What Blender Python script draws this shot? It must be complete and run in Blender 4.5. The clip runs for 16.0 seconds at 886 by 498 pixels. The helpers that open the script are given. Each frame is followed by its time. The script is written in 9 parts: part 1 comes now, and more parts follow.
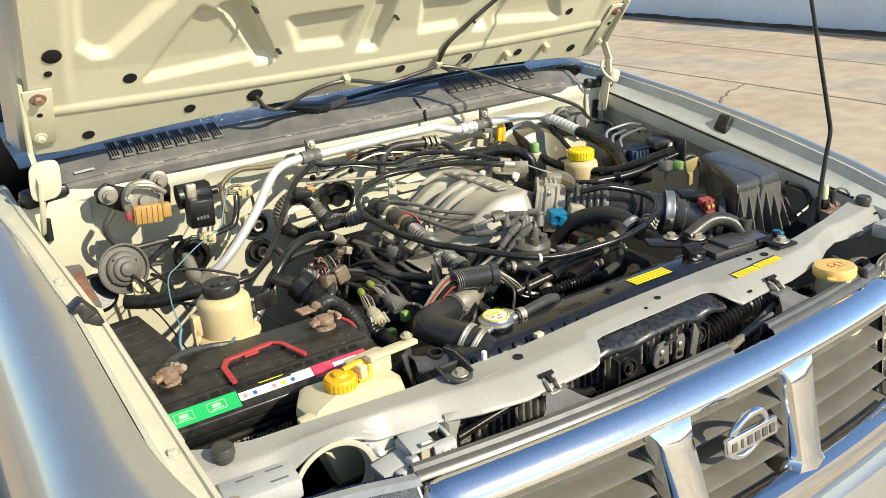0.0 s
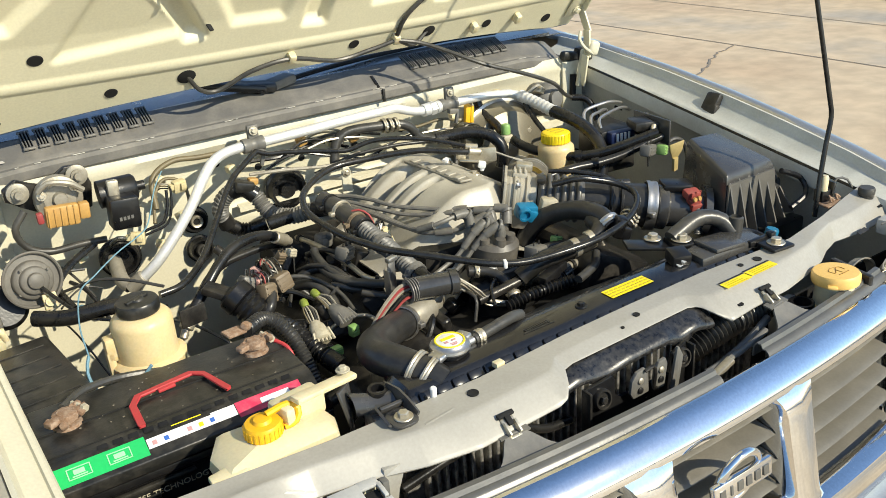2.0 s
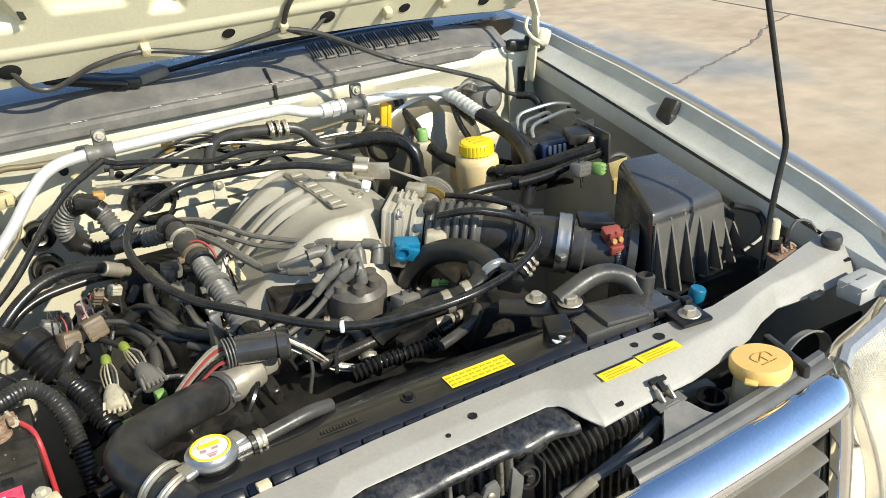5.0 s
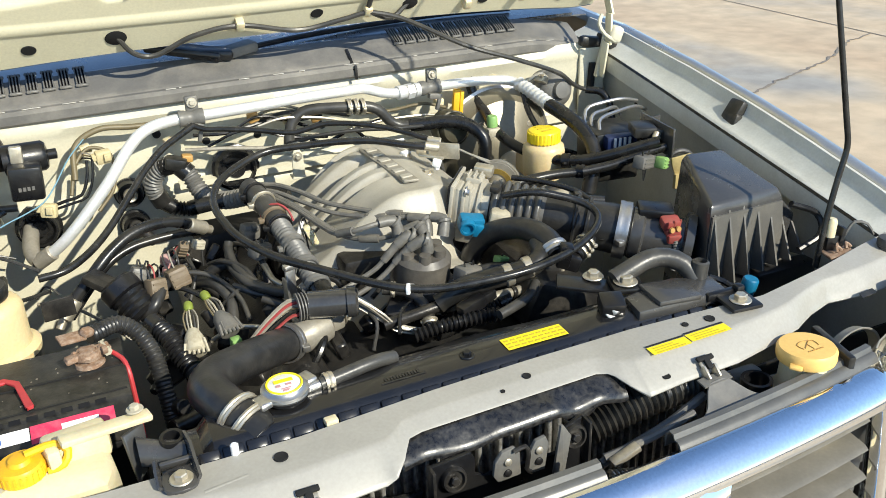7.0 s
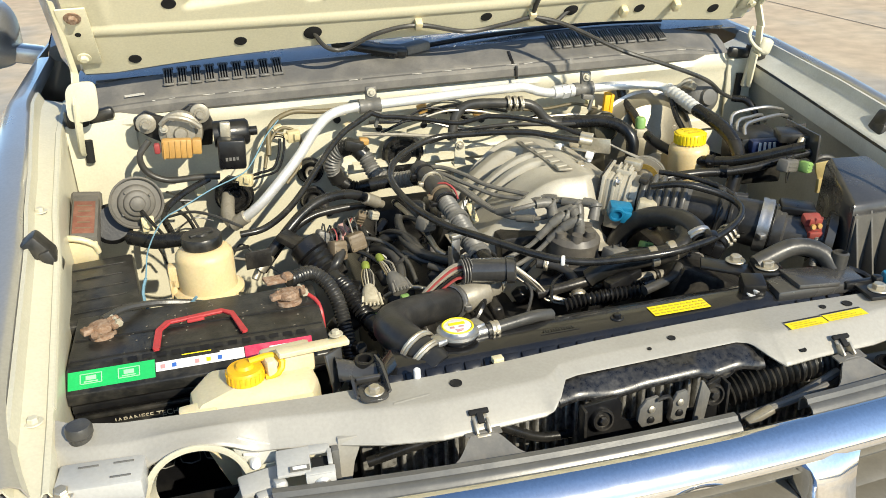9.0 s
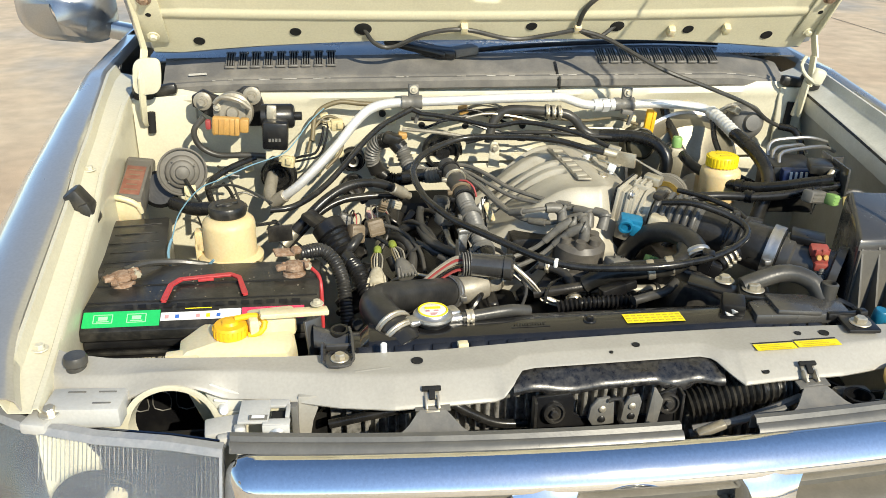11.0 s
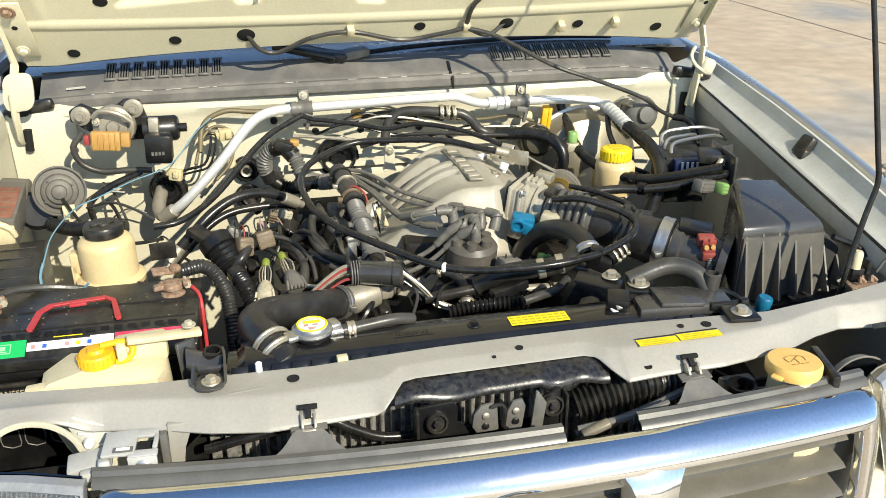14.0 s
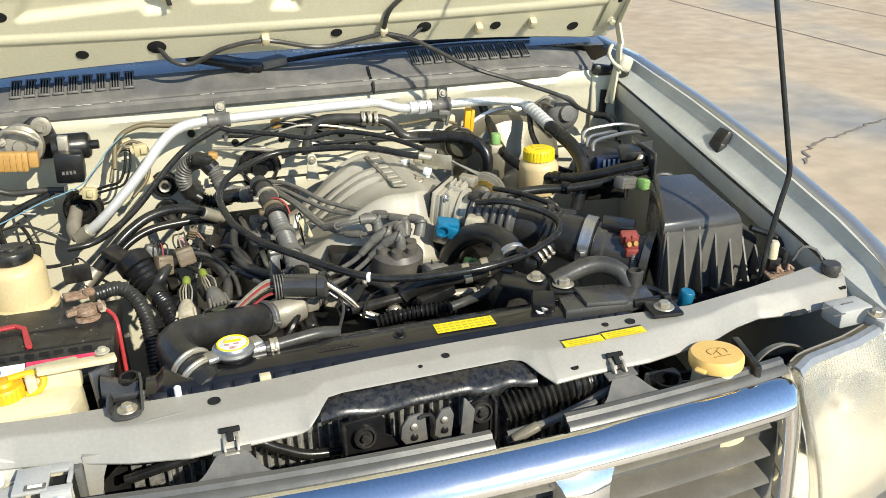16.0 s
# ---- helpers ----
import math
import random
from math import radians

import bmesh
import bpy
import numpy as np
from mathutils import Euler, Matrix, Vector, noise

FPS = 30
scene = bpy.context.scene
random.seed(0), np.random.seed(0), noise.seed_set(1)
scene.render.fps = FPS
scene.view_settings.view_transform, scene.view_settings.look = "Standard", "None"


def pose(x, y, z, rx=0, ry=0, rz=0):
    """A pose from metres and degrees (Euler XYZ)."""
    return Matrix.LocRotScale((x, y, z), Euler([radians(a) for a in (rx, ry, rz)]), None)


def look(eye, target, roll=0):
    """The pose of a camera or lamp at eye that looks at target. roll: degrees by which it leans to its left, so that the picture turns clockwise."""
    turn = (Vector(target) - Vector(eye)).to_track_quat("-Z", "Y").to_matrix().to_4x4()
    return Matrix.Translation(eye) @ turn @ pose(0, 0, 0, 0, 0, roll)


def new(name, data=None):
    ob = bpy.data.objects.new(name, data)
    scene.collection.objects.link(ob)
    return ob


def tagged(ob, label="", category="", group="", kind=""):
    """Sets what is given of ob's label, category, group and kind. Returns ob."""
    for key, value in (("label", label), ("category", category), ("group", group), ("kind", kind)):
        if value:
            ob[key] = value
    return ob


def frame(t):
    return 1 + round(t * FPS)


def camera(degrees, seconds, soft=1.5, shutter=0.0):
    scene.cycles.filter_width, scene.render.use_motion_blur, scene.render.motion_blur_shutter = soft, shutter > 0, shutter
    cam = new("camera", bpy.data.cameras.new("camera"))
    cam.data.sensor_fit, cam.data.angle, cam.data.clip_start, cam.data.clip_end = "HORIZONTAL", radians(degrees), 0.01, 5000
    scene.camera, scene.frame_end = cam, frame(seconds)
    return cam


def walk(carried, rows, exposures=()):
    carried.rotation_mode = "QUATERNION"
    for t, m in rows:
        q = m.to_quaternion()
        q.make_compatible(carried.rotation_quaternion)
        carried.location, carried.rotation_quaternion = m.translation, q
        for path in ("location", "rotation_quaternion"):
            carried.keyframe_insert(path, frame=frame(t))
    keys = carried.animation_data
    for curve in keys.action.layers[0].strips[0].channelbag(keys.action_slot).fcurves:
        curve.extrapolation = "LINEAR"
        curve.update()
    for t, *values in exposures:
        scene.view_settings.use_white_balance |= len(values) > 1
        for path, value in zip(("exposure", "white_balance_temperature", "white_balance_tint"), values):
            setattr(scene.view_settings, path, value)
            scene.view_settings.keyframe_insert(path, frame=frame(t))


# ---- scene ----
cam = camera(55.1, 16.0, soft=0.6)
PATH = [
    (0, (-0.817, -0.744, 1.646), (0.15, 0.846, 0.914), -4.0),
    (0.5, (-0.803, -0.744, 1.643), (0.164, 0.838, 0.894), -4.2),
    (1, (-0.785, -0.727, 1.646), (0.169, 0.838, 0.846), -4.9),
    (1.5, (-0.738, -0.678, 1.645), (0.227, 0.88, 0.844), -4.3),
    (2, (-0.675, -0.622, 1.643), (0.291, 0.926, 0.824), -4.2),
    (2.5, (-0.64, -0.575, 1.641), (0.336, 0.965, 0.817), -3.9),
    (3, (-0.608, -0.55, 1.634), (0.377, 0.968, 0.782), -3.8),
    (3.5, (-0.529, -0.532, 1.632), (0.438, 0.983, 0.755), -3.9),
    (4, (-0.411, -0.513, 1.637), (0.531, 1.012, 0.749), -4.0),
    (4.2, (-0.374, -0.51, 1.634), (0.546, 1.024, 0.741), -3.9),
    (6.3, (-0.253, -0.578, 1.623), (0.458, 1.069, 0.738), -4.1),
    (6.5, (-0.269, -0.58, 1.622), (0.436, 1.068, 0.733), -3.8),
    (7, (-0.328, -0.587, 1.621), (0.381, 1.06, 0.734), -2.0),
    (7.5, (-0.387, -0.62, 1.623), (0.301, 1.043, 0.75), -1.4),
    (8, (-0.426, -0.652, 1.621), (0.214, 1.039, 0.764), -1.7),
    (8.5, (-0.445, -0.68, 1.62), (0.099, 1.05, 0.777), -2.6),
    (9, (-0.432, -0.703, 1.624), (0.026, 1.053, 0.783), -2.0),
    (9.2, (-0.417, -0.716, 1.627), (0.001, 1.049, 0.784), -1.4),
    (11.3, (-0.29, -0.801, 1.627), (-0.07, 1.01, 0.809), 0.8),
    (11.5, (-0.282, -0.798, 1.625), (-0.059, 1.014, 0.808), 0.5),
    (12, (-0.263, -0.789, 1.626), (-0.036, 1.016, 0.796), 0.2),
    (12.5, (-0.244, -0.787, 1.625), (0.0, 1.021, 0.804), -0.2),
    (13, (-0.23, -0.785, 1.627), (0.064, 1.016, 0.81), -0.4),
    (13.5, (-0.225, -0.785, 1.627), (0.113, 1.01, 0.811), -0.4),
    (14, (-0.22, -0.782, 1.628), (0.144, 1.004, 0.803), -0.3),
    (14.5, (-0.21, -0.778, 1.631), (0.179, 0.997, 0.798), -0.6),
    (15, (-0.202, -0.773, 1.63), (0.226, 0.996, 0.8), -0.7),
    (15.5, (-0.199, -0.772, 1.631), (0.272, 0.987, 0.805), -0.9),
    (16, (-0.194, -0.773, 1.631), (0.307, 0.98, 0.807), -1.2),
]
TINTS = [(0, 0.58, 6560, 7), (2, 0.60, 6540, 7), (4, 0.65, 6400, 8), (7, 0.70, 6120, 8), (8.2, 0.68, 6260, 8), (9.2, 0.65, 6550, 8), (12, 0.64, 6500, 8), (14.5, 0.66, 6400, 8), (16, 0.59, 6250, 8)]
walk(cam, [(t, look(eye, target, roll)) for t, eye, target, roll in PATH], TINTS)

# ---- light ----
SUN_AZ, SUN_EL = radians(-24.0), radians(33.0)      # sun stands ahead-right of the grille, low
to_sun = Vector((-math.sin(SUN_AZ) * math.cos(SUN_EL), -math.cos(SUN_AZ) * math.cos(SUN_EL), math.sin(SUN_EL)))
world = bpy.data.worlds.new("world")
scene.world = world
world.use_nodes = True
_wn = world.node_tree
_sky = _wn.nodes.new("ShaderNodeTexSky")
_sky.sky_type = "NISHITA"
_sky.sun_disc = False
_sky.sun_elevation = SUN_EL
_sky.sun_rotation = math.atan2(to_sun.x, to_sun.y)
_sky.dust_density = 0.25
_sky.ozone_density = 3.0
_wn.nodes["Background"].inputs["Strength"].default_value = 0.13
_wn.links.new(_sky.outputs["Color"], _wn.nodes["Background"].inputs["Color"])
sun = new("sun", bpy.data.lights.new("sun", "SUN"))
sun.data.energy, sun.data.angle, sun.data.color = 4.3, radians(0.55), (1.0, 0.91, 0.73)
sun.matrix_world = look((0, 0, 6), Vector((0, 0, 6)) - to_sun)


# ---- materials ----
def mat(name, base, rough=0.5, metal=0.0, dirt=None, dirt_amount=0.3, scale=40.0, bump=0.15, coat=0.0,
        grain=260.0, trans=0.0, sss=0.0, ior=1.45, random_tone=0.0, emit=None, rough_var=0.15, alpha=1.0):
    m = bpy.data.materials.new(name)
    m.use_nodes = True
    nt = m.node_tree
    N, L = nt.nodes, nt.links
    b = N["Principled BSDF"]
    tc = N.new("ShaderNodeTexCoord")
    big, fine = N.new("ShaderNodeTexNoise"), N.new("ShaderNodeTexNoise")
    big.inputs["Scale"].default_value, big.inputs["Detail"].default_value = scale, 6.0
    big.inputs["Roughness"].default_value = 0.65
    fine.inputs["Scale"].default_value, fine.inputs["Detail"].default_value = grain, 3.0
    L.new(tc.outputs["Object"], big.inputs["Vector"])
    L.new(tc.outputs["Object"], fine.inputs["Vector"])
    ramp = N.new("ShaderNodeValToRGB")
    ramp.color_ramp.elements[0].position, ramp.color_ramp.elements[1].position = 0.42, 0.72
    L.new(big.outputs["Fac"], ramp.inputs["Fac"])
    amt = N.new("ShaderNodeMath")
    amt.operation = "MULTIPLY"
    amt.inputs[1].default_value = dirt_amount
    L.new(ramp.outputs["Color"], amt.inputs[0])
    mix = N.new("ShaderNodeMix")
    mix.data_type = "RGBA"
    d = dirt or tuple(c * 0.55 for c in base)
    mix.inputs[6].default_value, mix.inputs[7].default_value = (*base, 1), (*d, 1)
    L.new(amt.outputs[0], mix.inputs[0])
    mul = N.new("ShaderNodeMix")
    mul.data_type, mul.blend_type = "RGBA", "MULTIPLY"
    mul.inputs[0].default_value = 0.22
    L.new(mix.outputs[2], mul.inputs[6])
    L.new(fine.outputs["Fac"], mul.inputs[7])
    last = mul.outputs[2]
    if random_tone:
        oi = N.new("ShaderNodeObjectInfo")
        hsv = N.new("ShaderNodeHueSaturation")
        mr = N.new("ShaderNodeMapRange")
        mr.inputs["To Min"].default_value, mr.inputs["To Max"].default_value = 1 - random_tone, 1 + random_tone
        L.new(oi.outputs["Random"], mr.inputs["Value"])
        L.new(mr.outputs["Result"], hsv.inputs["Value"])
        L.new(last, hsv.inputs["Color"])
        last = hsv.outputs["Color"]
    L.new(last, b.inputs["Base Color"])
    rr = N.new("ShaderNodeMapRange")
    rr.inputs["To Min"].default_value = max(0.02, rough - rough_var * 0.5)
    rr.inputs["To Max"].default_value = min(1.0, rough + rough_var)
    L.new(big.outputs["Fac"], rr.inputs["Value"])
    L.new(rr.outputs["Result"], b.inputs["Roughness"])
    b.inputs["Metallic"].default_value = metal
    b.inputs["Coat Weight"].default_value = coat
    b.inputs["Coat Roughness"].default_value = 0.06
    b.inputs["IOR"].default_value = ior
    b.inputs["Transmission Weight"].default_value = trans
    b.inputs["Alpha"].default_value = alpha
    if sss:
        b.inputs["Subsurface Weight"].default_value = sss
        b.inputs["Subsurface Radius"].default_value = (0.02, 0.012, 0.006)
    if bump:
        bn = N.new("ShaderNodeBump")
        bn.inputs["Strength"].default_value, bn.inputs["Distance"].default_value = bump * 0.5, 0.0015
        L.new(fine.outputs["Fac"], bn.inputs["Height"])
        L.new(bn.outputs["Normal"], b.inputs["Normal"])
    return m


CREAM = mat("cream_body_paint", (0.60, 0.568, 0.435), 0.42, 0, (0.44, 0.39, 0.28), 0.30, 9, 0.05, coat=0.25)
HOODIN = mat("hood_inner_paint", (0.75, 0.70, 0.50), 0.42, 0, (0.57, 0.52, 0.36), 0.25, 6, 0.05, coat=0.15)
SUPPORTP = mat("pale_grey_panel_paint", (0.365, 0.348, 0.305), 0.40, 0.05, (0.27, 0.255, 0.215), 0.40, 14, 0.05, coat=0.25)
SILVER = mat("pale_silver_car_paint", (0.54, 0.535, 0.51), 0.27, 0.7, (0.46, 0.445, 0.40), 0.30, 5, 0.01, coat=1.0, rough_var=0.05)
# cream body paint greyed to its look in shade, for the unlit faces
APRON = mat("shaded_cream_inner_paint", (0.57, 0.57, 0.515), 0.45, 0, (0.36, 0.345, 0.285), 0.40, 16, 0.06, coat=0.2)
COWL = mat("weathered_cowl_plastic", (0.135, 0.130, 0.120), 0.46, 0, (0.28, 0.26, 0.225), 0.6, 18, 0.35)
# body silver darkened and blued, as it looks in the hood's shade
COWLTOP = mat("shaded_silver_cowl_paint", (0.30, 0.31, 0.32), 0.25, 0.7, (0.20, 0.20, 0.20), 0.35, 12, 0.05, coat=0.6)
BLACKP = mat("black_plastic", (0.008, 0.008, 0.009), 0.27, 0, (0.034, 0.032, 0.028), 0.38, 35, 0.2)
DUSTYP = mat("dusty_black_plastic", (0.014, 0.014, 0.013), 0.30, 0, (0.085, 0.077, 0.063), 0.55, 45, 0.3)
BOXP = mat("sunned_black_plastic", (0.050, 0.049, 0.048), 0.22, 0, (0.10, 0.094, 0.082), 0.45, 14, 0.06, ior=1.6)
LATCHP = mat("glossy_black_paint", (0.011, 0.011, 0.012), 0.26, 0, (0.075, 0.070, 0.062), 0.65, 150, 0.2, coat=0.3)
GEARM = mat("grey_die_cast_metal", (0.33, 0.305, 0.25), 0.42, 0.3, (0.18, 0.155, 0.11), 0.5, 60, 0.3)
RIMP = mat("hazed_lens_edge", (0.26, 0.27, 0.28), 0.18, 0.0, (0.40, 0.39, 0.37), 0.5, 60, 0.05, coat=0.8)
OLIVE = mat("olive_cable_sleeve", (0.16, 0.13, 0.07), 0.45, 0, (0.09, 0.075, 0.05), 0.5, 40, 0.2)
GREYP = mat("grey_plastic", (0.13, 0.127, 0.117), 0.40, 0, (0.24, 0.22, 0.185), 0.5, 34, 0.25)
RUBBER = mat("hose_rubber", (0.011, 0.011, 0.011), 0.24, 0, (0.045, 0.042, 0.037), 0.45, 30, 0.2)
RUBBERD = mat("dusty_hose_rubber", (0.040, 0.039, 0.036), 0.32, 0, (0.115, 0.107, 0.091), 0.55, 26, 0.3)
CABLE = mat("cable_sheath", (0.012, 0.012, 0.012), 0.20, 0, (0.05, 0.047, 0.042), 0.45, 50, 0.1)
IGN = mat("grey_ignition_lead", (0.115, 0.110, 0.098), 0.40, 0, (0.22, 0.205, 0.17), 0.6, 70, 0.35)
GREASE = mat("oily_dark_metal", (0.022, 0.021, 0.020), 0.28, 0.3, (0.10, 0.09, 0.075), 0.55, 40, 0.5)
# near-black base also carries the deep shade low in the bay
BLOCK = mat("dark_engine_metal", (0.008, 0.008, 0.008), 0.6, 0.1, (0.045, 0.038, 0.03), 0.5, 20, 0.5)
CAST = mat("cast_aluminium", (0.45, 0.42, 0.345), 0.42, 0.12, (0.30, 0.27, 0.205), 0.45, 22, 0.25, grain=420)
ALU = mat("bright_aluminium_tube", (0.86, 0.86, 0.84), 0.36, 0.45, (0.66, 0.63, 0.57), 0.35, 40, 0.06)
ZINC = mat("zinc_plated_steel", (0.62, 0.57, 0.46), 0.38, 0.75, (0.35, 0.28, 0.17), 0.5, 60, 0.2)
STEEL = mat("steel", (0.55, 0.54, 0.52), 0.33, 0.9, (0.30, 0.26, 0.20), 0.4, 60, 0.15)
CHROME = mat("chrome", (0.86, 0.87, 0.88), 0.05, 1.0, (0.74, 0.73, 0.70), 0.22, 30, 0.02, rough_var=0.07)
TRIM = mat("satin_grey_grille_plastic", (0.11, 0.108, 0.10), 0.28, 0.1, (0.20, 0.19, 0.165), 0.30, 26, 0.08)
SLAT = mat("grille_slat_plastic", (0.18, 0.166, 0.135), 0.35, 0.2, (0.30, 0.275, 0.23), 0.4, 20, 0.10)
CORRODE = mat("corroded_copper_clamp", (0.27, 0.165, 0.10), 0.75, 0.2, (0.48, 0.38, 0.29), 0.8, 150, 1.2)
TANK = mat("aged_cream_reservoir_plastic", (0.70, 0.56, 0.31), 0.38, 0, (0.54, 0.39, 0.17), 0.3, 20, 0.06, sss=0.35)
TANKW = mat("pale_reservoir_plastic", (0.70, 0.62, 0.40), 0.38, 0, (0.54, 0.43, 0.24), 0.35, 24, 0.06, sss=0.3)
YELLOW = mat("yellow_plastic", (0.90, 0.68, 0.015), 0.38, 0, (0.70, 0.48, 0.02), 0.3, 40, 0.08)
WASHCAP = mat("amber_yellow_cap_plastic", (0.86, 0.47, 0.012), 0.38, 0, (0.62, 0.32, 0.03), 0.4, 60, 0.1)
GOLDP = mat("gold_passivated_zinc", (0.62, 0.45, 0.12), 0.32, 0.8, (0.34, 0.22, 0.07), 0.5, 60, 0.2)
HOSEB = mat("worn_black_hose", (0.020, 0.020, 0.020), 0.30, 0, (0.075, 0.070, 0.061), 0.5, 40, 0.3)
YLABEL = mat("yellow_sticker", (0.92, 0.74, 0.01), 0.45, 0, (0.70, 0.55, 0.05), 0.25, 60, 0.04)
ORANGECAP = mat("faded_orange_cap_plastic", (0.86, 0.56, 0.17), 0.42, 0, (0.66, 0.38, 0.09), 0.3, 30, 0.06)
AMBER = mat("amber_plastic", (0.50, 0.29, 0.085), 0.42, 0, (0.32, 0.18, 0.06), 0.5, 60, 0.1)
RED = mat("red_plastic", (0.50, 0.045, 0.05), 0.40, 0, (0.30, 0.05, 0.05), 0.5, 60, 0.1)
PINKL = mat("crimson_sticker", (0.55, 0.03, 0.09), 0.45, 0, (0.75, 0.5, 0.5), 0.15, 90, 0.03)
GREENL = mat("green_sticker", (0.015, 0.48, 0.12), 0.45, 0, (0.02, 0.35, 0.1), 0.3, 60, 0.03)
WHITEL = mat("white_sticker", (0.80, 0.80, 0.78), 0.5, 0, (0.6, 0.58, 0.55), 0.3, 60, 0.03)
BLUEL = mat("blue_sticker", (0.04, 0.14, 0.50), 0.45, 0, None, 0.2, 60, 0.03)
INK = mat("black_ink", (0.015, 0.015, 0.015), 0.5, 0, None, 0.1, 60, 0.0)
BLUE = mat("blue_connector_plastic", (0.010, 0.16, 0.30), 0.38, 0, (0.01, 0.08, 0.15), 0.5, 60, 0.1)
NAVY = mat("navy_connector_plastic", (0.012, 0.022, 0.075), 0.3, 0, (0.03, 0.035, 0.06), 0.4, 60, 0.1)
WHITEC = mat("ivory_connector_plastic", (0.48, 0.44, 0.33), 0.45, 0, (0.24, 0.20, 0.13), 0.6, 90, 0.2)
BROWNC = mat("brown_connector_plastic", (0.16, 0.12, 0.075), 0.5, 0, (0.26, 0.21, 0.14), 0.5, 60, 0.15)
GREENC = mat("green_connector_plastic", (0.24, 0.42, 0.13), 0.45, 0, (0.14, 0.22, 0.07), 0.4, 60, 0.1)
LIME = mat("lime_cap_plastic", (0.21, 0.26, 0.035), 0.45, 0, (0.12, 0.14, 0.05), 0.6, 90, 0.15)
REDW = mat("red_wire", (0.32, 0.045, 0.045), 0.5, 0, (0.2, 0.08, 0.06), 0.5, 60, 0.1)
BLUEW = mat("light_blue_wire", (0.16, 0.30, 0.38), 0.5, 0, None, 0.3, 60, 0.1)
WHITEW = mat("pale_wire", (0.30, 0.275, 0.22), 0.5, 0, (0.14, 0.12, 0.09), 0.7, 90, 0.15)
RUSTY = mat("rusty_red_plastic", (0.20, 0.075, 0.05), 0.6, 0, (0.32, 0.18, 0.12), 0.6, 60, 0.4)
PLUM = mat("black_hole", (0.008, 0.008, 0.008), 0.8, 0, None, 0.1, 40, 0.0)
FIN = mat("radiator_fin_metal", (0.50, 0.49, 0.46), 0.34, 0.6, (0.07, 0.065, 0.055), 0.9, 90, 0.3)
TYRE = mat("tyre_rubber", (0.02, 0.02, 0.02), 0.8, 0, (0.06, 0.05, 0.04), 0.5, 20, 0.4)
GLASSDARK = mat("dark_glass", (0.02, 0.025, 0.03), 0.05, 0, None, 0.1, 10, 0.0, coat=0.5)
REFLECTOR = mat("headlamp_reflector", (0.17, 0.18, 0.20), 0.14, 1.0, (0.12, 0.12, 0.125), 0.4, 24, 0.05)
LAMPIN = mat("pale_lamp_housing", (0.46, 0.46, 0.44), 0.4, 0.0, (0.36, 0.34, 0.29), 0.3, 24, 0.08)
LENS = mat("clear_lamp_lens", (0.90, 0.93, 0.95), 0.06, 0, (0.72, 0.74, 0.74), 0.3, 20, 0.02, trans=0.95, rough_var=0.10)
HAZYREFL = mat("clouded_headlamp_reflector", (0.27, 0.255, 0.22), 0.55, 0.1, (0.20, 0.185, 0.155), 0.5, 24, 0.05)
HAZYLENS = mat("yellowed_lamp_lens", (0.96, 0.94, 0.86), 0.16, 0, (0.80, 0.74, 0.60), 0.4, 20, 0.02, trans=0.90, rough_var=0.12)
WALLP = mat("painted_yard_wall", (0.84, 0.86, 0.86), 0.8, 0, (0.66, 0.66, 0.63), 0.4, 0.8, 0.3, grain=30)
MOSS = mat("mossy_wall_foot", (0.13, 0.085, 0.05), 0.9, 0, (0.05, 0.05, 0.03), 0.8, 5, 0.6, grain=40)
JOINT = mat("slab_joint", (0.27, 0.23, 0.18), 0.9, 0, (0.16, 0.13, 0.10), 0.5, 5, 0.5, grain=60)


